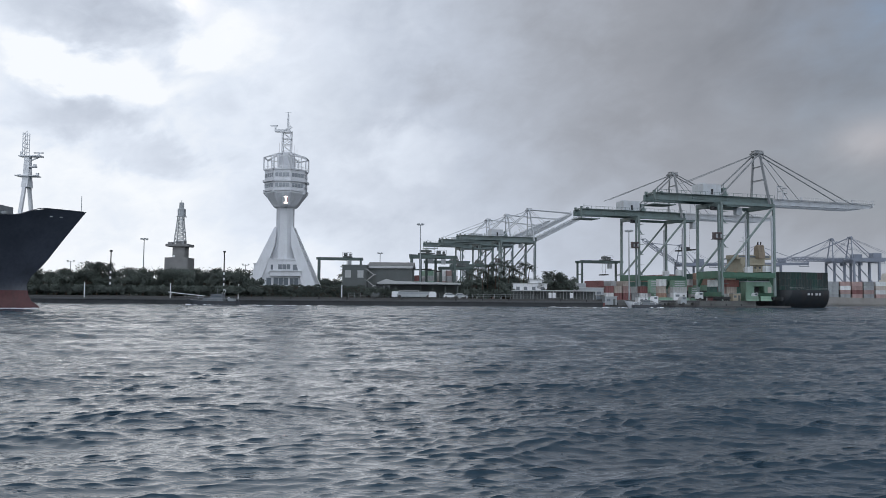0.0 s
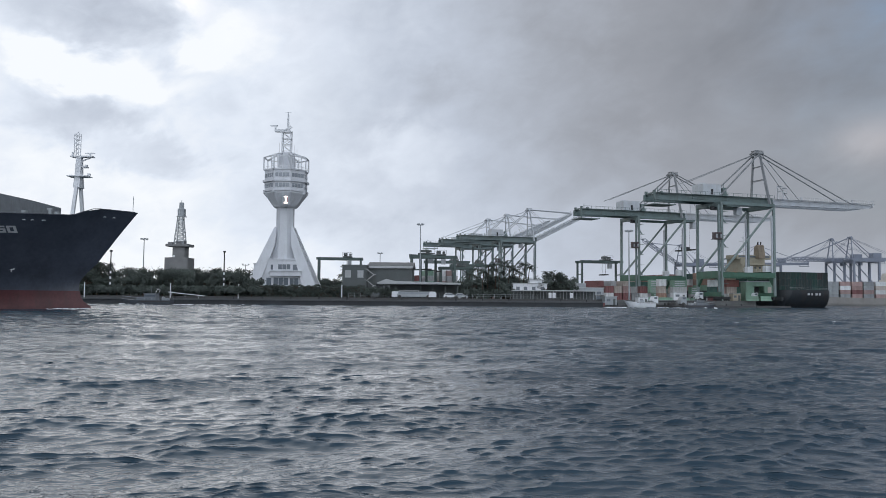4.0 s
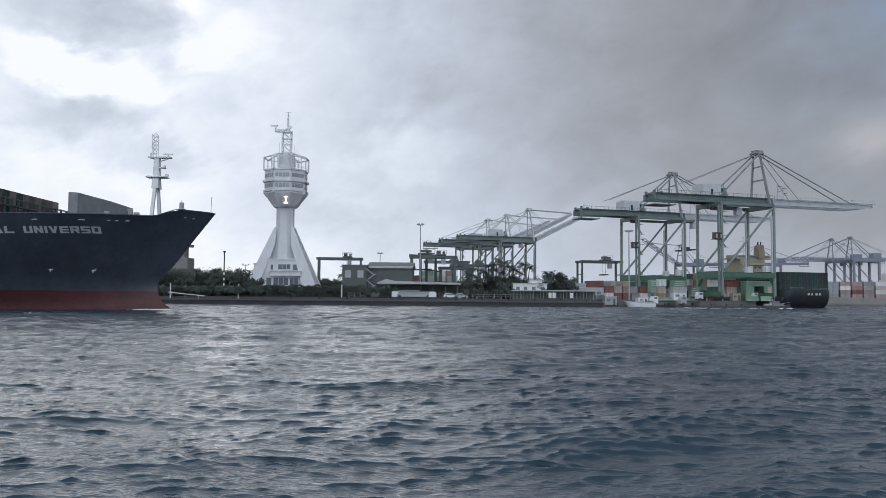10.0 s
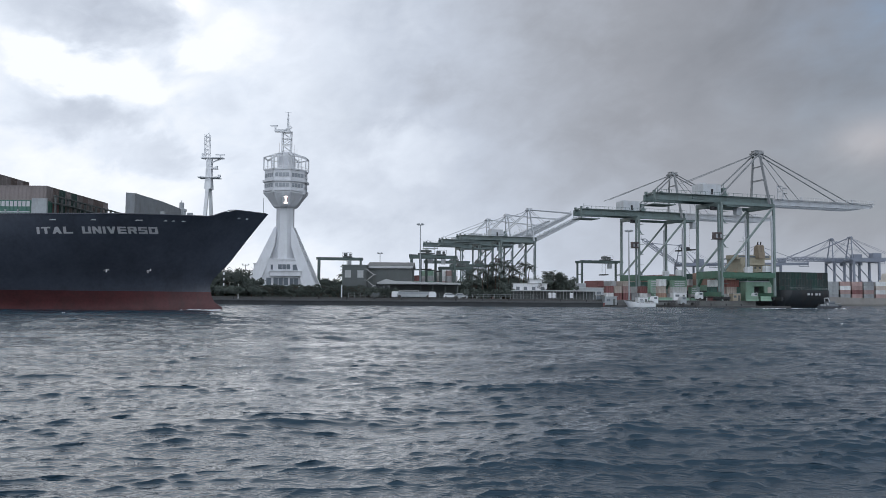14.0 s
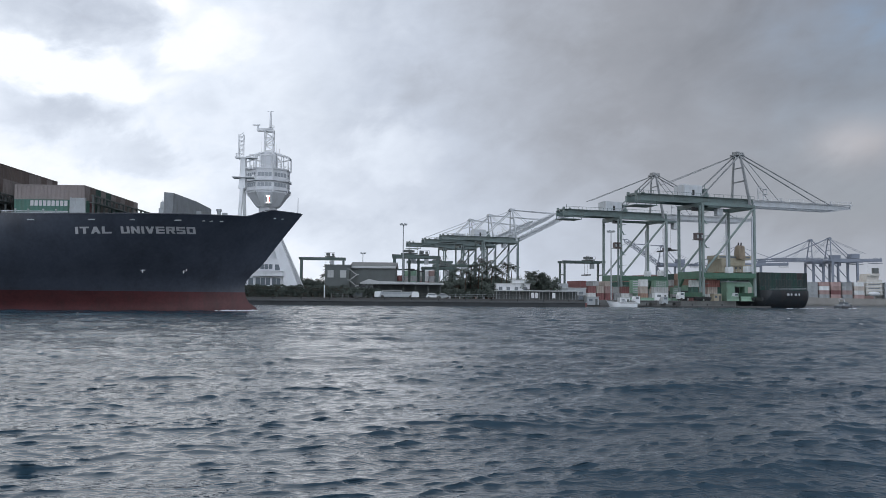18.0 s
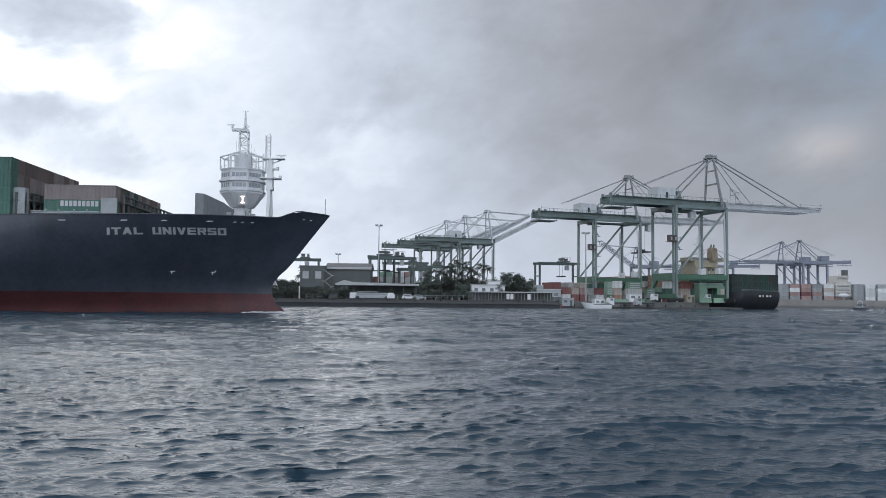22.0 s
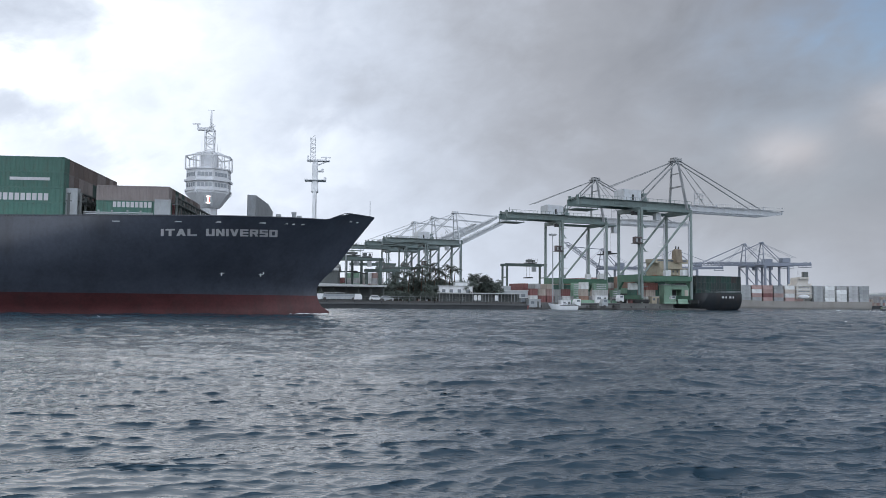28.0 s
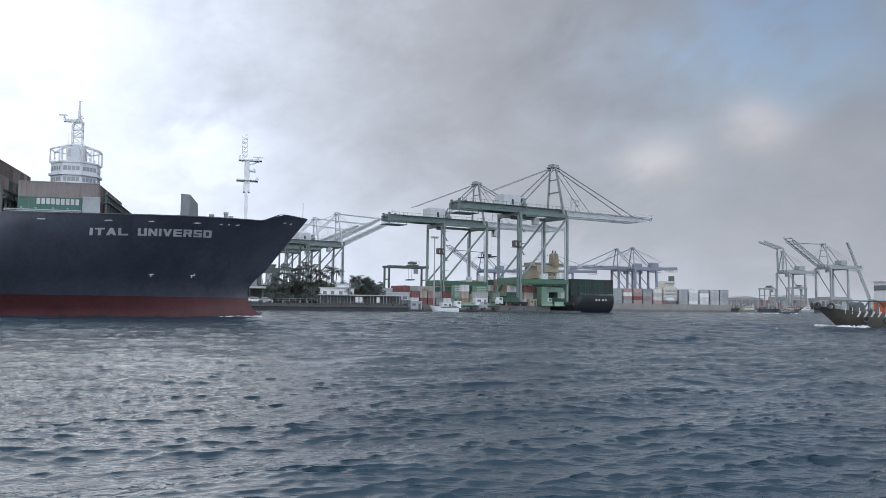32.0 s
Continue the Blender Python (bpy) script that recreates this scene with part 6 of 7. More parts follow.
def far_yard():
    rng = random.Random(31)
    for px0, px1, d, tiers in ((1395, 1600, 620, 4), (1590, 1700, 600, 3), (1700, 1990, 640, 3)):
        a = at(px0, d)
        while a < at(px1, d):
            for k in range(max(1, tiers - rng.choice([0, 0, 1, 2]))):
                c = rng.choice(["faded_grey", "faded_red", "faded_grey", "faded_tan", "faded_red", "hazed_blue", "faded_grey"])
                tagged(container(None, "shipping_container", a, d + (a - at(px0, d)) * 0.1, LAND + 2.6 * k, c, 12.19, 104), c.replace("_", " ") + " shipping container stacked on the far quay", "container", "far containers")
            a += 2.9 if rng.random() < 0.8 else 6.0
    for px, d, w, h in ((1640, 700, 34, 8), (1700, 720, 26, 10), (1750, 705, 40, 10), (1855, 720, 30, 12), (1960, 700, 40, 11)):
        b = thing("warehouse", pose(at(px, d), d, LAND), "distant pale grey port warehouse", "building", "far warehouses")
        part("wall", Mesh().box((0, 8, h / 2), (w, 16, h)), GREY, b)
        part("roof", Mesh().prism([(-w / 2 - 0.5, h), (w / 2 + 0.5, h), (0, h + 2.2)], -0.5, 16.5), ROOF, b)
        for k in range(4):
            part("window", Mesh().box((-w / 2 + w * (k + 0.5) / 4, -0.05, h * 0.6), (w / 8, 0.12, 2.0)), DARKGLASS, b)
    for px, w, h in ((1801, 11, 17), (1868, 15, 18)):
        yard_gantry(pose(at(px, 610), 610, LAND, 0, 0, 4), w, h, "grey-green yard gantry crane on the far quay", FAR_PALE, GREY)
    j = thing("jib_crane", pose(at(2046, 640), 640, LAND), "distant slim lattice jib crane", "crane")
    part("tower", Mesh().box((0, 0, 5), (4, 4, 10), cut=0.3), FAR_PALE, j)
    jib = Mesh()
    for y in (-0.8, 0.8):
        jib.beam((0, y, 9), (-24, y, 62), 0.45).beam((-1.8, y, 9), (-25, y, 62), 0.45)
    for k in range(14):
        f = k / 14
        jib.beam((-24 * f, -0.8, 9 + 53 * f), (-1.8 - 23.2 * (f + 0.07), 0.8, 9 + 53 * (f + 0.07)), 0.25)
    part("jib", jib, FAR_PALE, j)


far_yard()


def work_boat(name, label, L, B, deck, house, hullm, housem, category="boat"):
    b = thing(name, pose(0, 0, 0), label, category)
    part("hull", loft_hull(L, B, -0.6, deck, 0.45, 0.14, 0.6, 16, 5), hullm, b, "", True)
    x, w, h = house
    c = part("cabin", Mesh().prism([(x - w / 2, deck - 0.2), (x + w / 2, deck - 0.2), (x + w / 2 - 0.4, deck + h), (x - w / 2 + 0.2, deck + h)], -B * 0.36, B * 0.36), housem, b)
    part("window", Mesh().box((x, 0, deck + h * 0.68), (w * 0.8, B * 0.74, h * 0.26)), DARKGLASS, c)
    part("roof", Mesh().box((x, 0, deck + h + 0.05), (w, B * 0.8, 0.14)), housem, c)
    part("mast", Mesh().tube((x, 0, deck + h), (x, 0, deck + h + 2.2), 0.07).box((x, 0, deck + h + 1.5), (0.12, 1.2, 0.1)), housem, c)
    part("foredeck_house", Mesh().prism([(x + w / 2 - 0.1, deck - 0.2), (x + w / 2 + L * 0.16, deck - 0.1), (x + w / 2 + L * 0.12, deck + h * 0.45), (x + w / 2 - 0.1, deck + h * 0.5)], -B * 0.3, B * 0.3), housem, b)
    part("arch", Mesh().beam((x - w * 0.4, -B * 0.34, deck + h), (x - w * 0.55, -B * 0.3, deck + h + 1.3), 0.14).beam((x - w * 0.4, B * 0.34, deck + h), (x - w * 0.55, B * 0.3, deck + h + 1.3), 0.14)
         .beam((x - w * 0.55, -B * 0.3, deck + h + 1.3), (x - w * 0.55, B * 0.3, deck + h + 1.3), 0.14).box((x - w * 0.5, 0, deck + h + 1.5), (0.3, 1.4, 0.2)), WHITE, b, "white radar arch")
    part("life_ring", Mesh().ring((x - w * 0.75, -B * 0.4, deck + 0.75), 0.36, 0.09, (0, 1, 0)), WHITE, b)
    part("aft_locker", Mesh().box((L * 0.12, 0, deck + 0.35), (L * 0.12, B * 0.5, 0.8), cut=0.08), GREY, b)
    for side in (-1, 1):
        part("rail", Mesh().beam((L * 0.55, side * B * 0.42, deck + 0.75), (L * 0.97, side * 0.1, deck + 1.3), 0.07).beam((0.2, side * B * 0.44, deck + 0.75), (L * 0.55, side * B * 0.42, deck + 0.75), 0.06), GREY, b)
        for k in range(9):
            part("stanchion", Mesh().tube((0.3 + L * 0.068 * k, side * B * 0.43, deck - 0.1), (0.3 + L * 0.068 * k, side * B * 0.43, deck + 0.75), 0.035, n=5), GREY, b)
    part("fender_strip", Mesh().beam((0.1, -B / 2 - 0.02, deck - 0.35), (L * 0.6, -B / 2 - 0.02, deck - 0.35), 0.15, 0.25), RUBBER, b)
    part("fender_strip", Mesh().beam((0.1, B / 2 + 0.02, deck - 0.35), (L * 0.6, B / 2 + 0.02, deck - 0.35), 0.15, 0.25), RUBBER, b)
    return b


def wake(parent, L, back, wide, seed, bow=True):
    rng = random.Random(seed)
    fo = Mesh()
    for i in range(90):
        x = L * (0.95 if bow else 0.1) - rng.random() ** 1.3 * (L + back)
        y = rng.choice([-1, 1]) * (wide * 0.5 + (L * 0.95 - x) * 0.06) * rng.uniform(0.5, 1.2)
        l, w = rng.uniform(0.3, 1.3), rng.uniform(0.15, 0.5)
        h = rng.uniform(0.1, 0.45) if x > 0 else rng.uniform(0.08, 0.28)
        fo.add([(x - l, y, 0.03), (x, y - w, 0.03), (x + l, y, 0.03), (x, y + w, 0.03), (x + 0.1, y, h)], [(0, 1, 4), (1, 2, 4), (2, 3, 4), (3, 0, 4)])
    for i in range(44 if bow else 0):
        u = rng.random()
        x, y = L * (1.0 - 0.16 * u), rng.choice([-1, 1]) * wide * (0.06 + 0.48 * u ** 0.6) * rng.uniform(0.85, 1.5)
        l, w, h = rng.uniform(0.2, 0.7), rng.uniform(0.12, 0.35), rng.uniform(0.12, 0.42)
        ring = [(x + l * math.cos(0.9 * k) * rng.uniform(0.7, 1.2), y + w * math.sin(0.9 * k) * rng.uniform(0.7, 1.2), 0.0) for k in range(7)]
        crown = [(x + (p[0] - x) * 0.55, y + (p[1] - y) * 0.55, h * rng.uniform(0.6, 1.0)) for p in ring]
        fo.add(ring + crown, [(k, (k + 1) % 7, 7 + (k + 1) % 7, 7 + k) for k in range(7)] + [tuple(range(7, 14))])
    part("wake_foam", fo, FOAM, parent, "broken white foam")


PATROL_HULL = mat("patrol_hull", (0.075, 0.085, 0.10), 0.5)
PATROL_HOUSE = mat("patrol_house", (0.20, 0.22, 0.24), 0.5)
BOAT_A = work_boat("patrol_boat", "grey patrol boat under way with a white bow wave", 16.5, 4.4, 1.4, (6.6, 4.2, 2.1), PATROL_HULL, PATROL_HOUSE)
wake(BOAT_A, 16.5, 26, 4.4, 1)
BOAT_B = work_boat("pilot_boat", "grey-hulled pilot launch under way with a white wake", 11, 3.4, 1.1, (4.6, 3.2, 1.7), PATROL_HULL, PATROL_HOUSE)
wake(BOAT_B, 11, 32, 3.8, 2)
AFLOAT = EYE - (EYE - WATER_Z) / 1.2     # water level in the shore's smaller units


def open_boat(m, label, L, B, deck, paint, group=""):
    """A moored open boat: hull, rubbing strake, console and tarpaulin."""
    b = thing("motor_boat", m, label, "boat", group)
    part("hull", loft_hull(L, B, -0.5, deck, 0.45, 0.16, 0.5, 16, 5), paint, b, "", True)
    part("strake", Mesh().beam((0.1, -B / 2 - 0.02, deck - 0.25), (L * 0.62, -B / 2 - 0.02, deck - 0.25), 0.12, 0.2).beam((0.1, B / 2 + 0.02, deck - 0.25), (L * 0.62, B / 2 + 0.02, deck - 0.25), 0.12, 0.2), RUBBER, b)
    part("console", Mesh().prism([(L * 0.34, deck - 0.1), (L * 0.5, deck - 0.1), (L * 0.46, deck + 0.55), (L * 0.36, deck + 0.55)], -B * 0.2, B * 0.2), GREY, b)
    part("tarpaulin", Mesh().prism([(-B * 0.38, deck), (B * 0.38, deck), (B * 0.2, deck + 0.3), (-B * 0.2, deck + 0.3)], L * 0.05, L * 0.3, "x"), SHED, b, "grey tarpaulin")
    part("cleat", Mesh().box((L * 0.9, 0, deck + 0.35), (0.3, 0.12, 0.25)), DARK, b)
    return b


open_boat(pose(at(1157, 268), 267.5, AFLOAT, 0, 0, 180), "white motor boat moored at the terminal quay", 10.0, 3.2, 1.7, WHITE)


def far_craft():
    """Small craft lying along the opposite quay."""
    hulls = [mat("far_boat_green", (0.20, 0.25, 0.16), 0.6), mat("far_boat_tan", (0.40, 0.36, 0.26), 0.6), PATROL_HULL, GREY]
    tops = [OFFWHITE, WHITE, CREAM, WHITE]
    for k, (px, d, L, house) in enumerate(((1738, 546, 15, 2.6), (1775, 548, 12, 2.2), (1828, 547, 19, 3.2), (1905, 549, 14, 2.4), (1948, 548, 22, 3.4), (1990, 550, 13, 2.2), (2040, 549, 18, 3.0))):
        b = work_boat("harbour_launch", ("green", "tan", "dark grey", "grey")[k % 4] + "-hulled harbour launch moored at the far quay", L, L * 0.27, 1.5, (L * 0.36, L * 0.26, house), hulls[k % 4], tops[(k * 3) % 4])
        b.matrix_basis = pose(at(px, d), d, AFLOAT, 0, 0, 175 if k % 2 else 4)
        tagged(b, group="launches at the far quay")


far_craft()


def tug():
    t = thing("tugboat", pose(0, 0, 0), "black-hulled harbour tug with orange deckhouse and tyre fenders", "boat")
    part("hull", loft_hull(29, 9, -1.2, 2.0, 0.4, 0.19, 1.5, 20, 6), mat("tug_hull", (0.125, 0.115, 0.095), 0.5, dirt=(0.08, 0.06, 0.05), amount=0.5), t, "", True)
    part("bulwark", Mesh().beam((8, -4.4, 2.1), (19, -4.3, 2.3), 0.2, 0.8).beam((8, 4.4, 2.1), (19, 4.3, 2.3), 0.2, 0.8), DARK, t)
    part("deckhouse", Mesh().box((11, 0, 3.2), (11, 6.2, 3.2), cut=0.3), ORANGE, t, "orange deckhouse")
    wh = part("wheelhouse", Mesh().box((14.0, 0, 6.1), (5.6, 5.2, 3.3), cut=0.4), WHITE, t, "white wheelhouse")
    part("window", Mesh().box((14.0, 0, 6.7), (5.7, 4.2, 0.9)).box((14.0, 0, 6.7), (4.6, 5.3, 0.9)), DARKGLASS, wh)
    part("roof", Mesh().box((14.0, 0, 7.85), (6.2, 5.8, 0.2)), WHITE, wh)
    part("mast", Mesh().tube((12.5, 0, 7.9), (12.5, 0, 13.5), 0.18, 0.1).box((12.5, 0, 11.8), (0.2, 2.4, 0.15)).box((12.5, 0, 13.2), (0.15, 1.4, 0.12)), WHITE, wh)
    part("winch", Mesh().tube((21.5, -1.2, 3.4), (21.5, 1.2, 3.4), 0.8, n=12).box((21.5, 0, 2.6), (2, 3.2, 0.8)), SHED, t)
    for x in (17.6, 19.2, 22.6, 24.6):
        part("frame_rail", Mesh().tube((x, -2.6, 2.0), (x, -2.6, 4.4), 0.1).tube((x, 2.6, 2.0), (x, 2.6, 4.4), 0.1).tube((x, -2.6, 4.4), (x, 2.6, 4.4), 0.1), CRANE, t)
    part("tow_hoop", Mesh().ring((18.2, 0, 2.6), 1.9, 0.14, (0, 1, 0)).tube((16.5, 2.6, 4.4), (25, 2.6, 4.4), 0.09), CRANE, t)
    for x, y, z, w, h in ((17.2, 2.2, 2.6, 0.7, 1.5), (20.0, 2.4, 2.5, 0.9, 1.0), (23.2, 2.3, 2.7, 0.5, 1.6), (19.0, -2.3, 2.7, 0.8, 1.7), (25.4, -1.6, 2.9, 0.6, 1.3)):
        part("deck_locker", Mesh().box((x, y, z), (w, 0.8, h), cut=0.08), GREY if x < 20 else SHED, t)
    for k in range(9):
        part("stanchion", Mesh().tube((16.6 + 1.1 * k, 4.1 - 0.016 * k * k, 2.2), (16.6 + 1.1 * k, 4.1 - 0.016 * k * k, 3.3), 0.05, n=6), WHITE, t)
    part("hatch", Mesh().box((24.2, 0, 2.9), (1.6, 2.2, 1.2), cut=0.1), GREY, t)
    part("capstan", Mesh().tube((26.2, 0.8, 2.4), (26.2, 0.8, 3.4), 0.4, 0.3, 10).tube((26.2, -0.8, 2.4), (26.2, -0.8, 3.4), 0.4, 0.3, 10), GREY, t)
    for x, y, z, ax in ((28.9, -0.9, 3.5, (1, -0.4, 0)), (28.9, 0.9, 3.5, (1, 0.4, 0)), (27.4, -2.3, 3.4, (0.6, -1, 0)), (27.4, 2.3, 3.4, (0.6, 1, 0)),
                        (19, -4.5, 1.2, (0, 1, 0)), (15, -4.6, 1.2, (0, 1, 0)), (11, -4.6, 1.2, (0, 1, 0)), (19, 4.5, 1.2, (0, 1, 0)), (15, 4.6, 1.2, (0, 1, 0)), (11, 4.6, 1.2, (0, 1, 0)), (22.4, 4.1, 1.3, (0.3, 1, 0)), (22.4, -4.1, 1.3, (0.3, -1, 0))):
        part("tyre_fender", Mesh().ring((x, y, z), 0.46, 0.18, ax), RUBBER, t)
    for k in range(8):
        x = 15.4 + 1.15 * k
        part("fender_strap", Mesh().beam((x, 4.62 - 0.02 * k * k * 0.35, 2.6), (x + 0.55, 4.62 - 0.02 * k * k * 0.35, 1.7), 0.36, 0.12), LETTER, t, "pale slanting fender strap")
    wake(t, 28, 6, 8.4, 5)
    return t


TUG = tug()


# ---- clutter on the terminal's edge ----
def yard_clutter():
    rng = random.Random(17)
    row = [(px, k, rng.choice(["white", "faded_red", "faded_tan", "grey", "maroon", "faded_grey", "white", "pale_green"])) for px in range(1070, 1140, 15) for k in range(rng.choice([1, 2, 2]))]
    for px, k, c in (*row, (1150, 0, "pale_green"), (1148, 2, "pale_green"), (1148, 1, "pale_green"), (1220, 1, "pale_green"), (1220, 0, "faded_grey"), (1187, 0, "pale_green"), (1187, 1, "white"), (1187, 2, "pale_green"), (1300, 0, "red"), (1300, 1, "orange"), (1316, 0, "white")):
        d = 306 + (px - 1080) * 0.1
        box_ = tagged(container(None, "shipping_container", at(px, d), d, LAND + 2.6 * k, c, 2.99 if px < 1140 or px in (1148, 1220) else 6.06 if px < 1290 else 4.0, 10), {"red": "rust red"}.get(c, c.replace("_", " ")) + " ribbed steel shipping container lying broadside", "container", "broadside containers")
        if c == "pale_green":
            for z in (0.5, 1.25, 2.0):
                part("side_bar", Mesh().box((box_.dimensions.x / 2, -1.24, z), (box_.dimensions.x * 0.7, 0.05, 0.3)), LETTER, box_, "pale band on the side")
    for px, d, ln, cab in ((1172, 276, 8.5, WHITE), (1218, 279, 7.0, GREY), (1252, 281, 9.0, WHITE), (1345, 288, 7.5, WHITE)):
        t = thing("yard_truck", pose(at(px, d - 3), d - 3, BERTH, 0, 0, 10) if px < 1240 else pose(at(px, d + 10), d + 10, LAND, 0, 0, 10), ("grey" if cab is GREY else "white") + " yard tractor with a flat trailer on the quay", "truck", "yard tractors")
        c = part("cab", Mesh().prism([(-ln / 2, 0.6), (-ln / 2 + 2.2, 0.6), (-ln / 2 + 2.2, 3.0), (-ln / 2 + 0.5, 3.0), (-ln / 2, 1.8)], -1.1, 1.1), cab, t)
        part("window", Mesh().box((-ln / 2 + 1.3, 0, 2.4), (1.1, 2.24, 0.7)), DARKGLASS, c)
        part("trailer", Mesh().box((1.1, 0, 1.2), (ln - 2.4, 2.3, 0.35)), DARK, t)
        for x in (-ln / 2 + 1.0, ln / 2 - 1.6, ln / 2 - 0.6):
            for y in (-1.0, 1.0):
                part("wheel", Mesh().tube((x, y - 0.15, 0.5), (x, y + 0.15, 0.5), 0.5, n=12), RUBBER, t)
    for px, d, w, h, m, lab in ((1078, 274, 4.2, 2.7, GREY, "grey"), (1135, 276, 3.6, 2.6, WHITE, "white"), (1200, 282, 5.0, 2.8, WHITE, "white"), (1300, 287, 3.2, 2.6, CREAM, "cream")):
        k = thing("site_cabin", pose(at(px, d - 2), d - 2, BERTH, 0, 0, 10) if px < 1190 else pose(at(px, d + 12), d + 12, LAND, 0, 0, 10), lab + " flat-roofed cabin on the terminal quay", "cabin", "quay cabins")
        part("wall", Mesh().box((0, 0, h / 2), (w, 2.6, h), cut=0.05), m, k)
        part("roof", Mesh().box((0, 0, h + 0.06), (w + 0.3, 2.9, 0.12)), ROOF, k)
        part("window", Mesh().box((-w * 0.2, -1.31, h * 0.6), (w * 0.3, 0.06, 0.8)), DARKGLASS, k)
        part("door", Mesh().box((w * 0.28, -1.31, 1.0), (0.8, 0.06, 2.0)), SHED, k)
    ls = thing("low_shed", pose(at(1033, 279), 279, LAND), "long low grey quay shed with a pale flat roof", "building")
    part("wall", Mesh().box((0, 2.5, 0.75), (13.6, 5, 1.5)), SHED, ls)
    part("roof", Mesh().box((0, 2.4, 1.62), (14.6, 5.8, 0.22)), ROOF, ls, "pale flat roof")
    for k in range(4):
        part("door", Mesh().box((-5 + 3.3 * k, -0.04, 0.7), (1.4, 0.1, 1.3)), DARKGLASS, ls)
    bg = thing("moored_barge", pose(at(1048, 268), 268, AFLOAT), "small rust-red work barge moored at the quay", "boat")
    part("hull", Mesh().prism([(-3.6, -0.5), (3.4, -0.5), (4.0, 1.5), (-4.0, 1.3)], -1.4, 1.4), BOXES["maroon"], bg)
    part("gunwale", Mesh().box((0, 0, 1.45), (7.9, 3.0, 0.14)), GREY, bg)
    part("deck_box", Mesh().box((-1.6, 0, 1.9), (1.8, 1.8, 0.9), cut=0.08), ROOF, bg)
    sub_h = thing("switch_house", pose(at(1338, 300), 300, LAND, 0, 0, 8), "pale green switch house with a dark doorway", "building")
    part("wall", Mesh().box((-3.6, 0, 3.5), (3.2, 4, 7.0)).box((3.6, 0, 3.5), (3.2, 4, 7.0)).box((0, 0, 6.2), (4.0, 4, 1.6)).box((0, 1.7, 2.7), (4.0, 0.4, 5.4)), BOXES["pale_green"], sub_h)
    part("roof", Mesh().box((0, 0, 7.1), (11.0, 4.5, 0.25)), GREY, sub_h)
    part("door", Mesh().box((0, 1.46, 2.6), (3.4, 0.08, 5.0)), DARK, sub_h)
    part("wall_panel", Mesh().box((4.0, -2.04, 3.4), (1.4, 0.08, 3.6)), BOXES["faded_tan"], sub_h, "pale tan panel")
    for px, k, c in ((1283, 0, "orange"), (1283, 1, "faded_tan"), (1283, 2, "red"), (1254, 0, "maroon"), (1254, 1, "green"), (1254, 2, "white"), (1268, 0, "pale_green"), (1268, 1, "faded_red"), (1163, 0, "orange"), (1163, 1, "faded_tan"), (1163, 2, "white")):
        tagged(container(None, "shipping_container", at(px, 303), 303 + 0.4 * (k % 2), LAND + 2.6 * k, c, 2.99 if px != 1283 else 4.9, 10), {"red": "rust red"}.get(c, c.replace("_", " ")) + " ribbed steel shipping container between the crane legs", "container", "broadside containers")
    for px, d, w, h in ((1150, 292, 5.0, 1.0), (1178, 293, 5.6, 1.0), (1206, 294, 5.6, 1.0), (1232, 295, 4.6, 1.0), (1330, 289, 4.8, 1.7), (1356, 290, 4.8, 1.7)):
        solo("barrier", Mesh().prism([(-0.45, 0), (0.45, 0), (0.18, h * 0.4), (0.14, h), (-0.14, h), (-0.18, h * 0.4)], -w / 2, w / 2, "x"), BOXES["pale_green"], pose(at(px, d), d, LAND, 0, 0, 10), "pale green painted barrier along the crane track", "barrier", "track barriers")
    for i in range(12):
        x = 53 + 5.6 * i
        b = Mesh().tube((0, 0, 0), (0, 0, 0.55), 0.22, 0.2, 8).tube((0, 0, 0.55), (0, 0, 0.7), 0.34, 0.3, 8)
        solo("bollard", b, DARK, pose(x, 271.2 + (x - 50) * 14 / 71.5, BERTH), "black iron mooring bollard on the quay", "bollard", "bollards")
    for i in range(16):
        x = -78 + 8.2 * i
        y = 235.4 + (x + 86) * 20 / 136
        b = Mesh().tube((0, 0, 0), (0, 0, 0.5), 0.2, 0.18, 8).tube((0, 0, 0.5), (0, 0, 0.64), 0.3, 0.26, 8)
        solo("bollard", b, DARK, pose(x, y, EDGE), "black iron mooring bollard on the quay", "bollard", "bollards")
    f = thing("quay_fence", pose(0, 0, LAND), "grey steel mesh fence behind the quay edge", "fence")
    for i in range(44):
        x = -30 + 1.8 * i
        y = 262.5 + (x + 86) * 20 / 136 - 12.2
        part("post", Mesh().box((x, y, 0.75), (0.09, 0.09, 1.5)), GREY, f)
        if i < 43:
            part("rail", Mesh().beam((x, y, 1.4), (x + 1.8, y + 0.265, 1.4), 0.06).beam((x, y, 0.7), (x + 1.8, y + 0.265, 0.7), 0.05), GREY, f)


yard_clutter()


# ---- scale of the shore ----
FAR_SCALE = 1.2


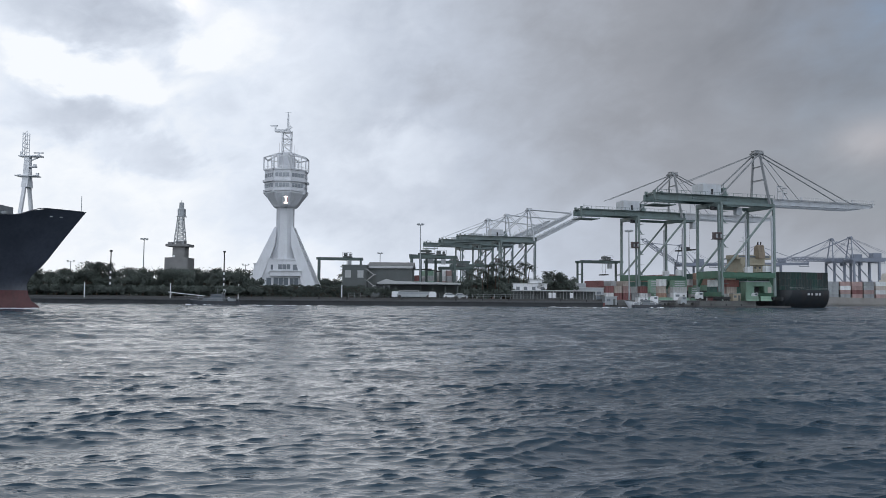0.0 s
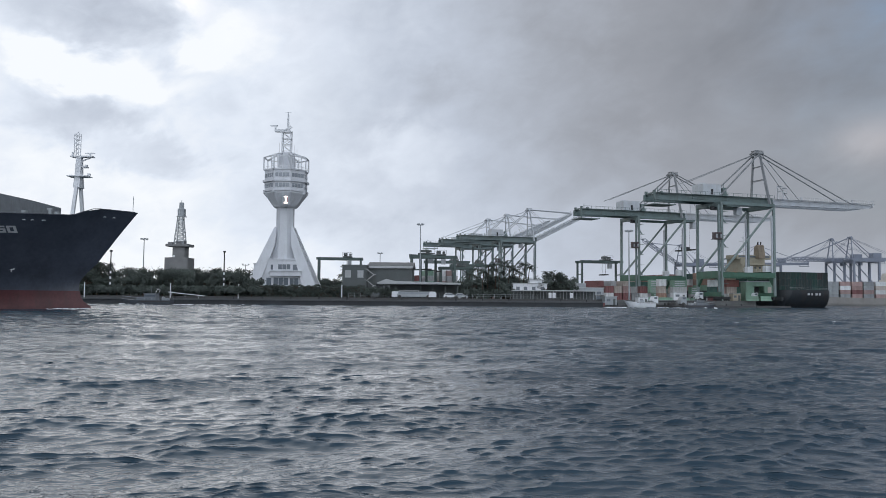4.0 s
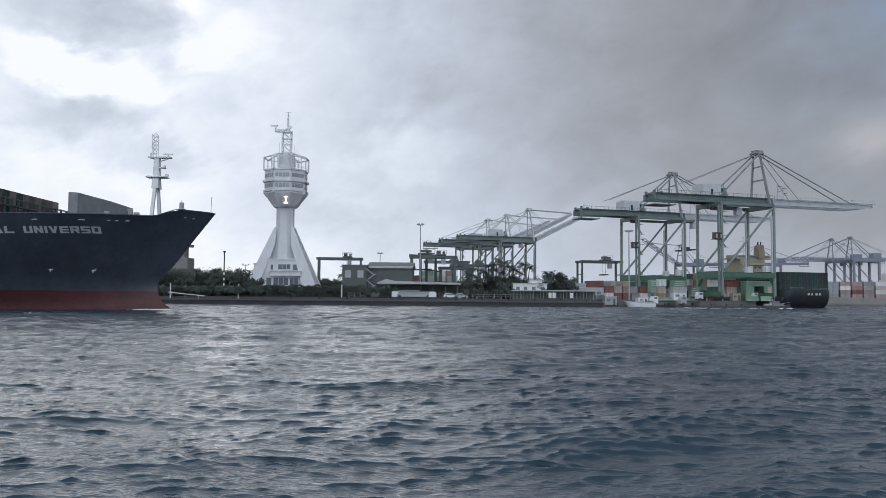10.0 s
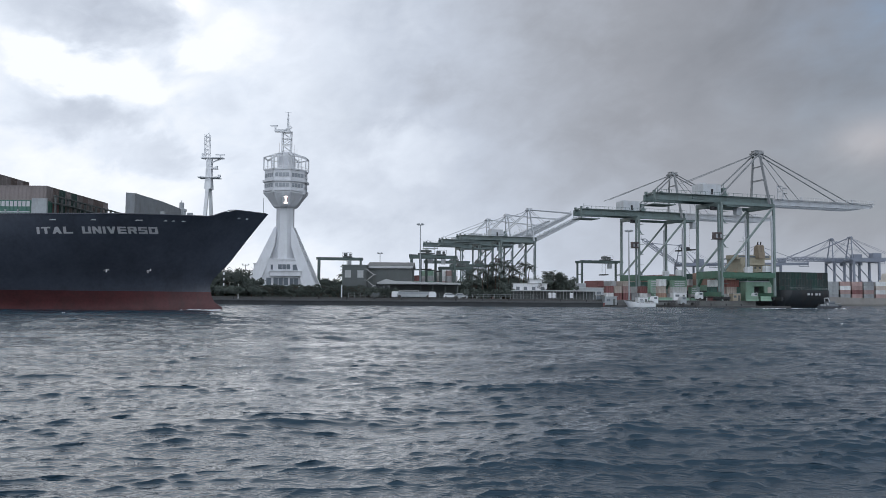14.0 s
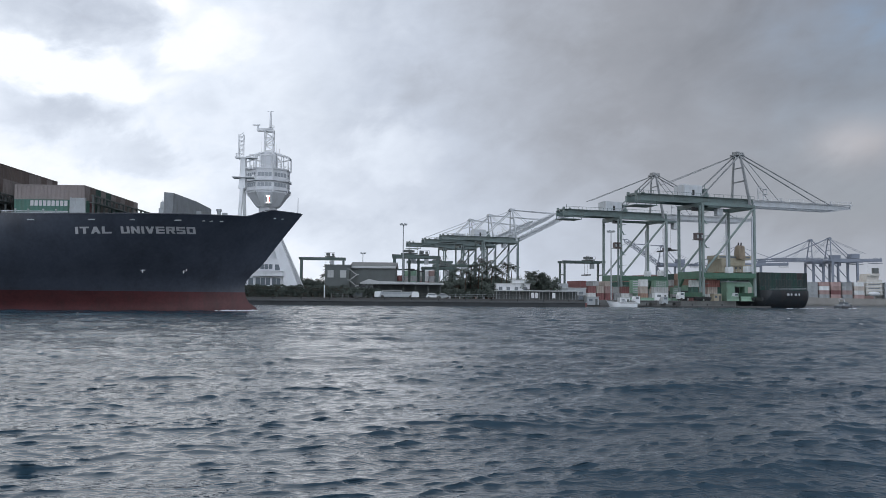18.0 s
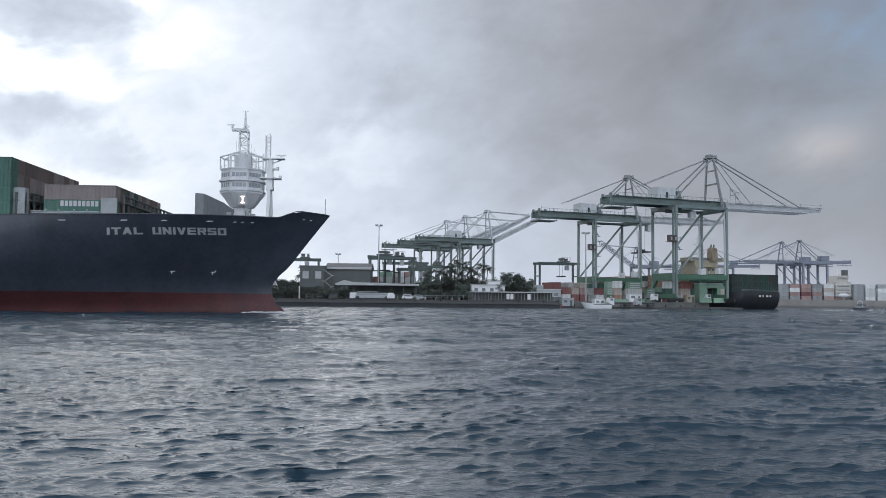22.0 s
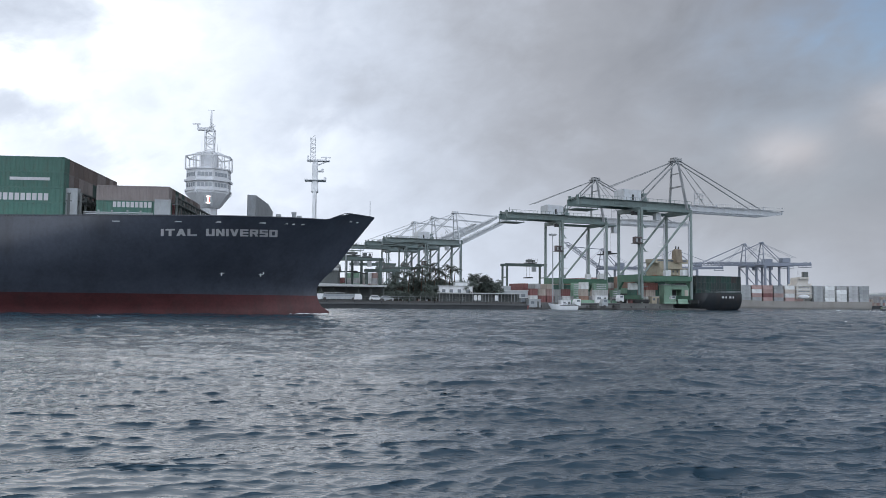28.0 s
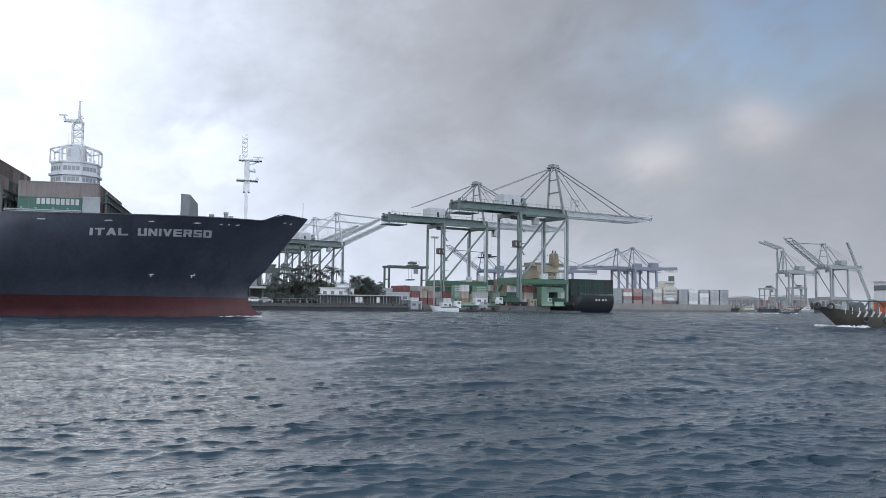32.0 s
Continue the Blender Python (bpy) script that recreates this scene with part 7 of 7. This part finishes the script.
def set_back(*afloat):
    """The shore was laid out in smaller units: enlarge it all about the eye's foot, so that it stands at its true distance."""
    grow = Matrix.Translation((0, 0, EYE)) @ Matrix.Scale(FAR_SCALE, 4) @ Matrix.Translation((0, 0, -EYE))
    for ob in scene.objects:
        if ob.parent is None and ob.type in ("MESH", "EMPTY") and ob not in afloat:
            ob.matrix_basis = grow @ ob.matrix_basis


set_back(WATER_SHEET, SHIP, BOAT_A, BOAT_B, TUG)


# ---- what moves ----
def motions():
    h = 0.381
    co, si = math.cos(radians(h)), math.sin(radians(h))
    walk(SHIP, [(t, pose(s * co, 161.57 + s * si, 0, 0, 0, h)) for t, s in
                ((0, -72.3), (3, -64.57), (6, -56.88), (9, -49.11), (12, -41.18), (14, -36.01), (17, -28.3), (19, -23.02), (21, -17.9), (23, -12.75), (25, -7.66), (28, -0.02), (30, 5.13), (32, 10.24))])
    # the chop runs to the right
    walk(WATER_SHEET, [(0, pose(-20, 0, WATER_Z)), (16, pose(0, 0, WATER_Z)), (32, pose(20, 0, WATER_Z))])
    walk(BOAT_A, [(0, pose(-65.5, 260, WATER_Z, 0, 0, 180)), (8, pose(-107.8, 260, WATER_Z, 0, 0, 180)), (32, pose(-234.8, 258, WATER_Z, 0, 0, 181))])
    # seconds, bearing, distance ahead, heading
    walk(BOAT_B, [(t, pose(y * math.tan(radians(b)) - 5.5, y, WATER_Z, 0, 0, r)) for t, b, y, r in
                  ((0, 14.2, 292, 10), (3, 16.8, 295, 10), (6, 19.4, 298, 10), (8, 20.75, 300, 10), (10, 22.4, 302, 10), (12, 24.2, 305, 14), (14, 25.75, 311, 22), (17, 27.3, 326, 35), (19, 28.5, 337, 35),
                   (21, 29.9, 349, 35), (23, 31.2, 364, 35), (25, 32.4, 380, 30), (28, 34.2, 402, 20), (32, 36.6, 423, 8))])
    walk(TUG, [(0, pose(159.9, 116.5, WATER_Z, 0, 0, 172)), (31, pose(123.7, 115.5, WATER_Z, 0, 0, 172)), (32, pose(122.4, 115.5, WATER_Z, 0, 0, 172))])


motions()
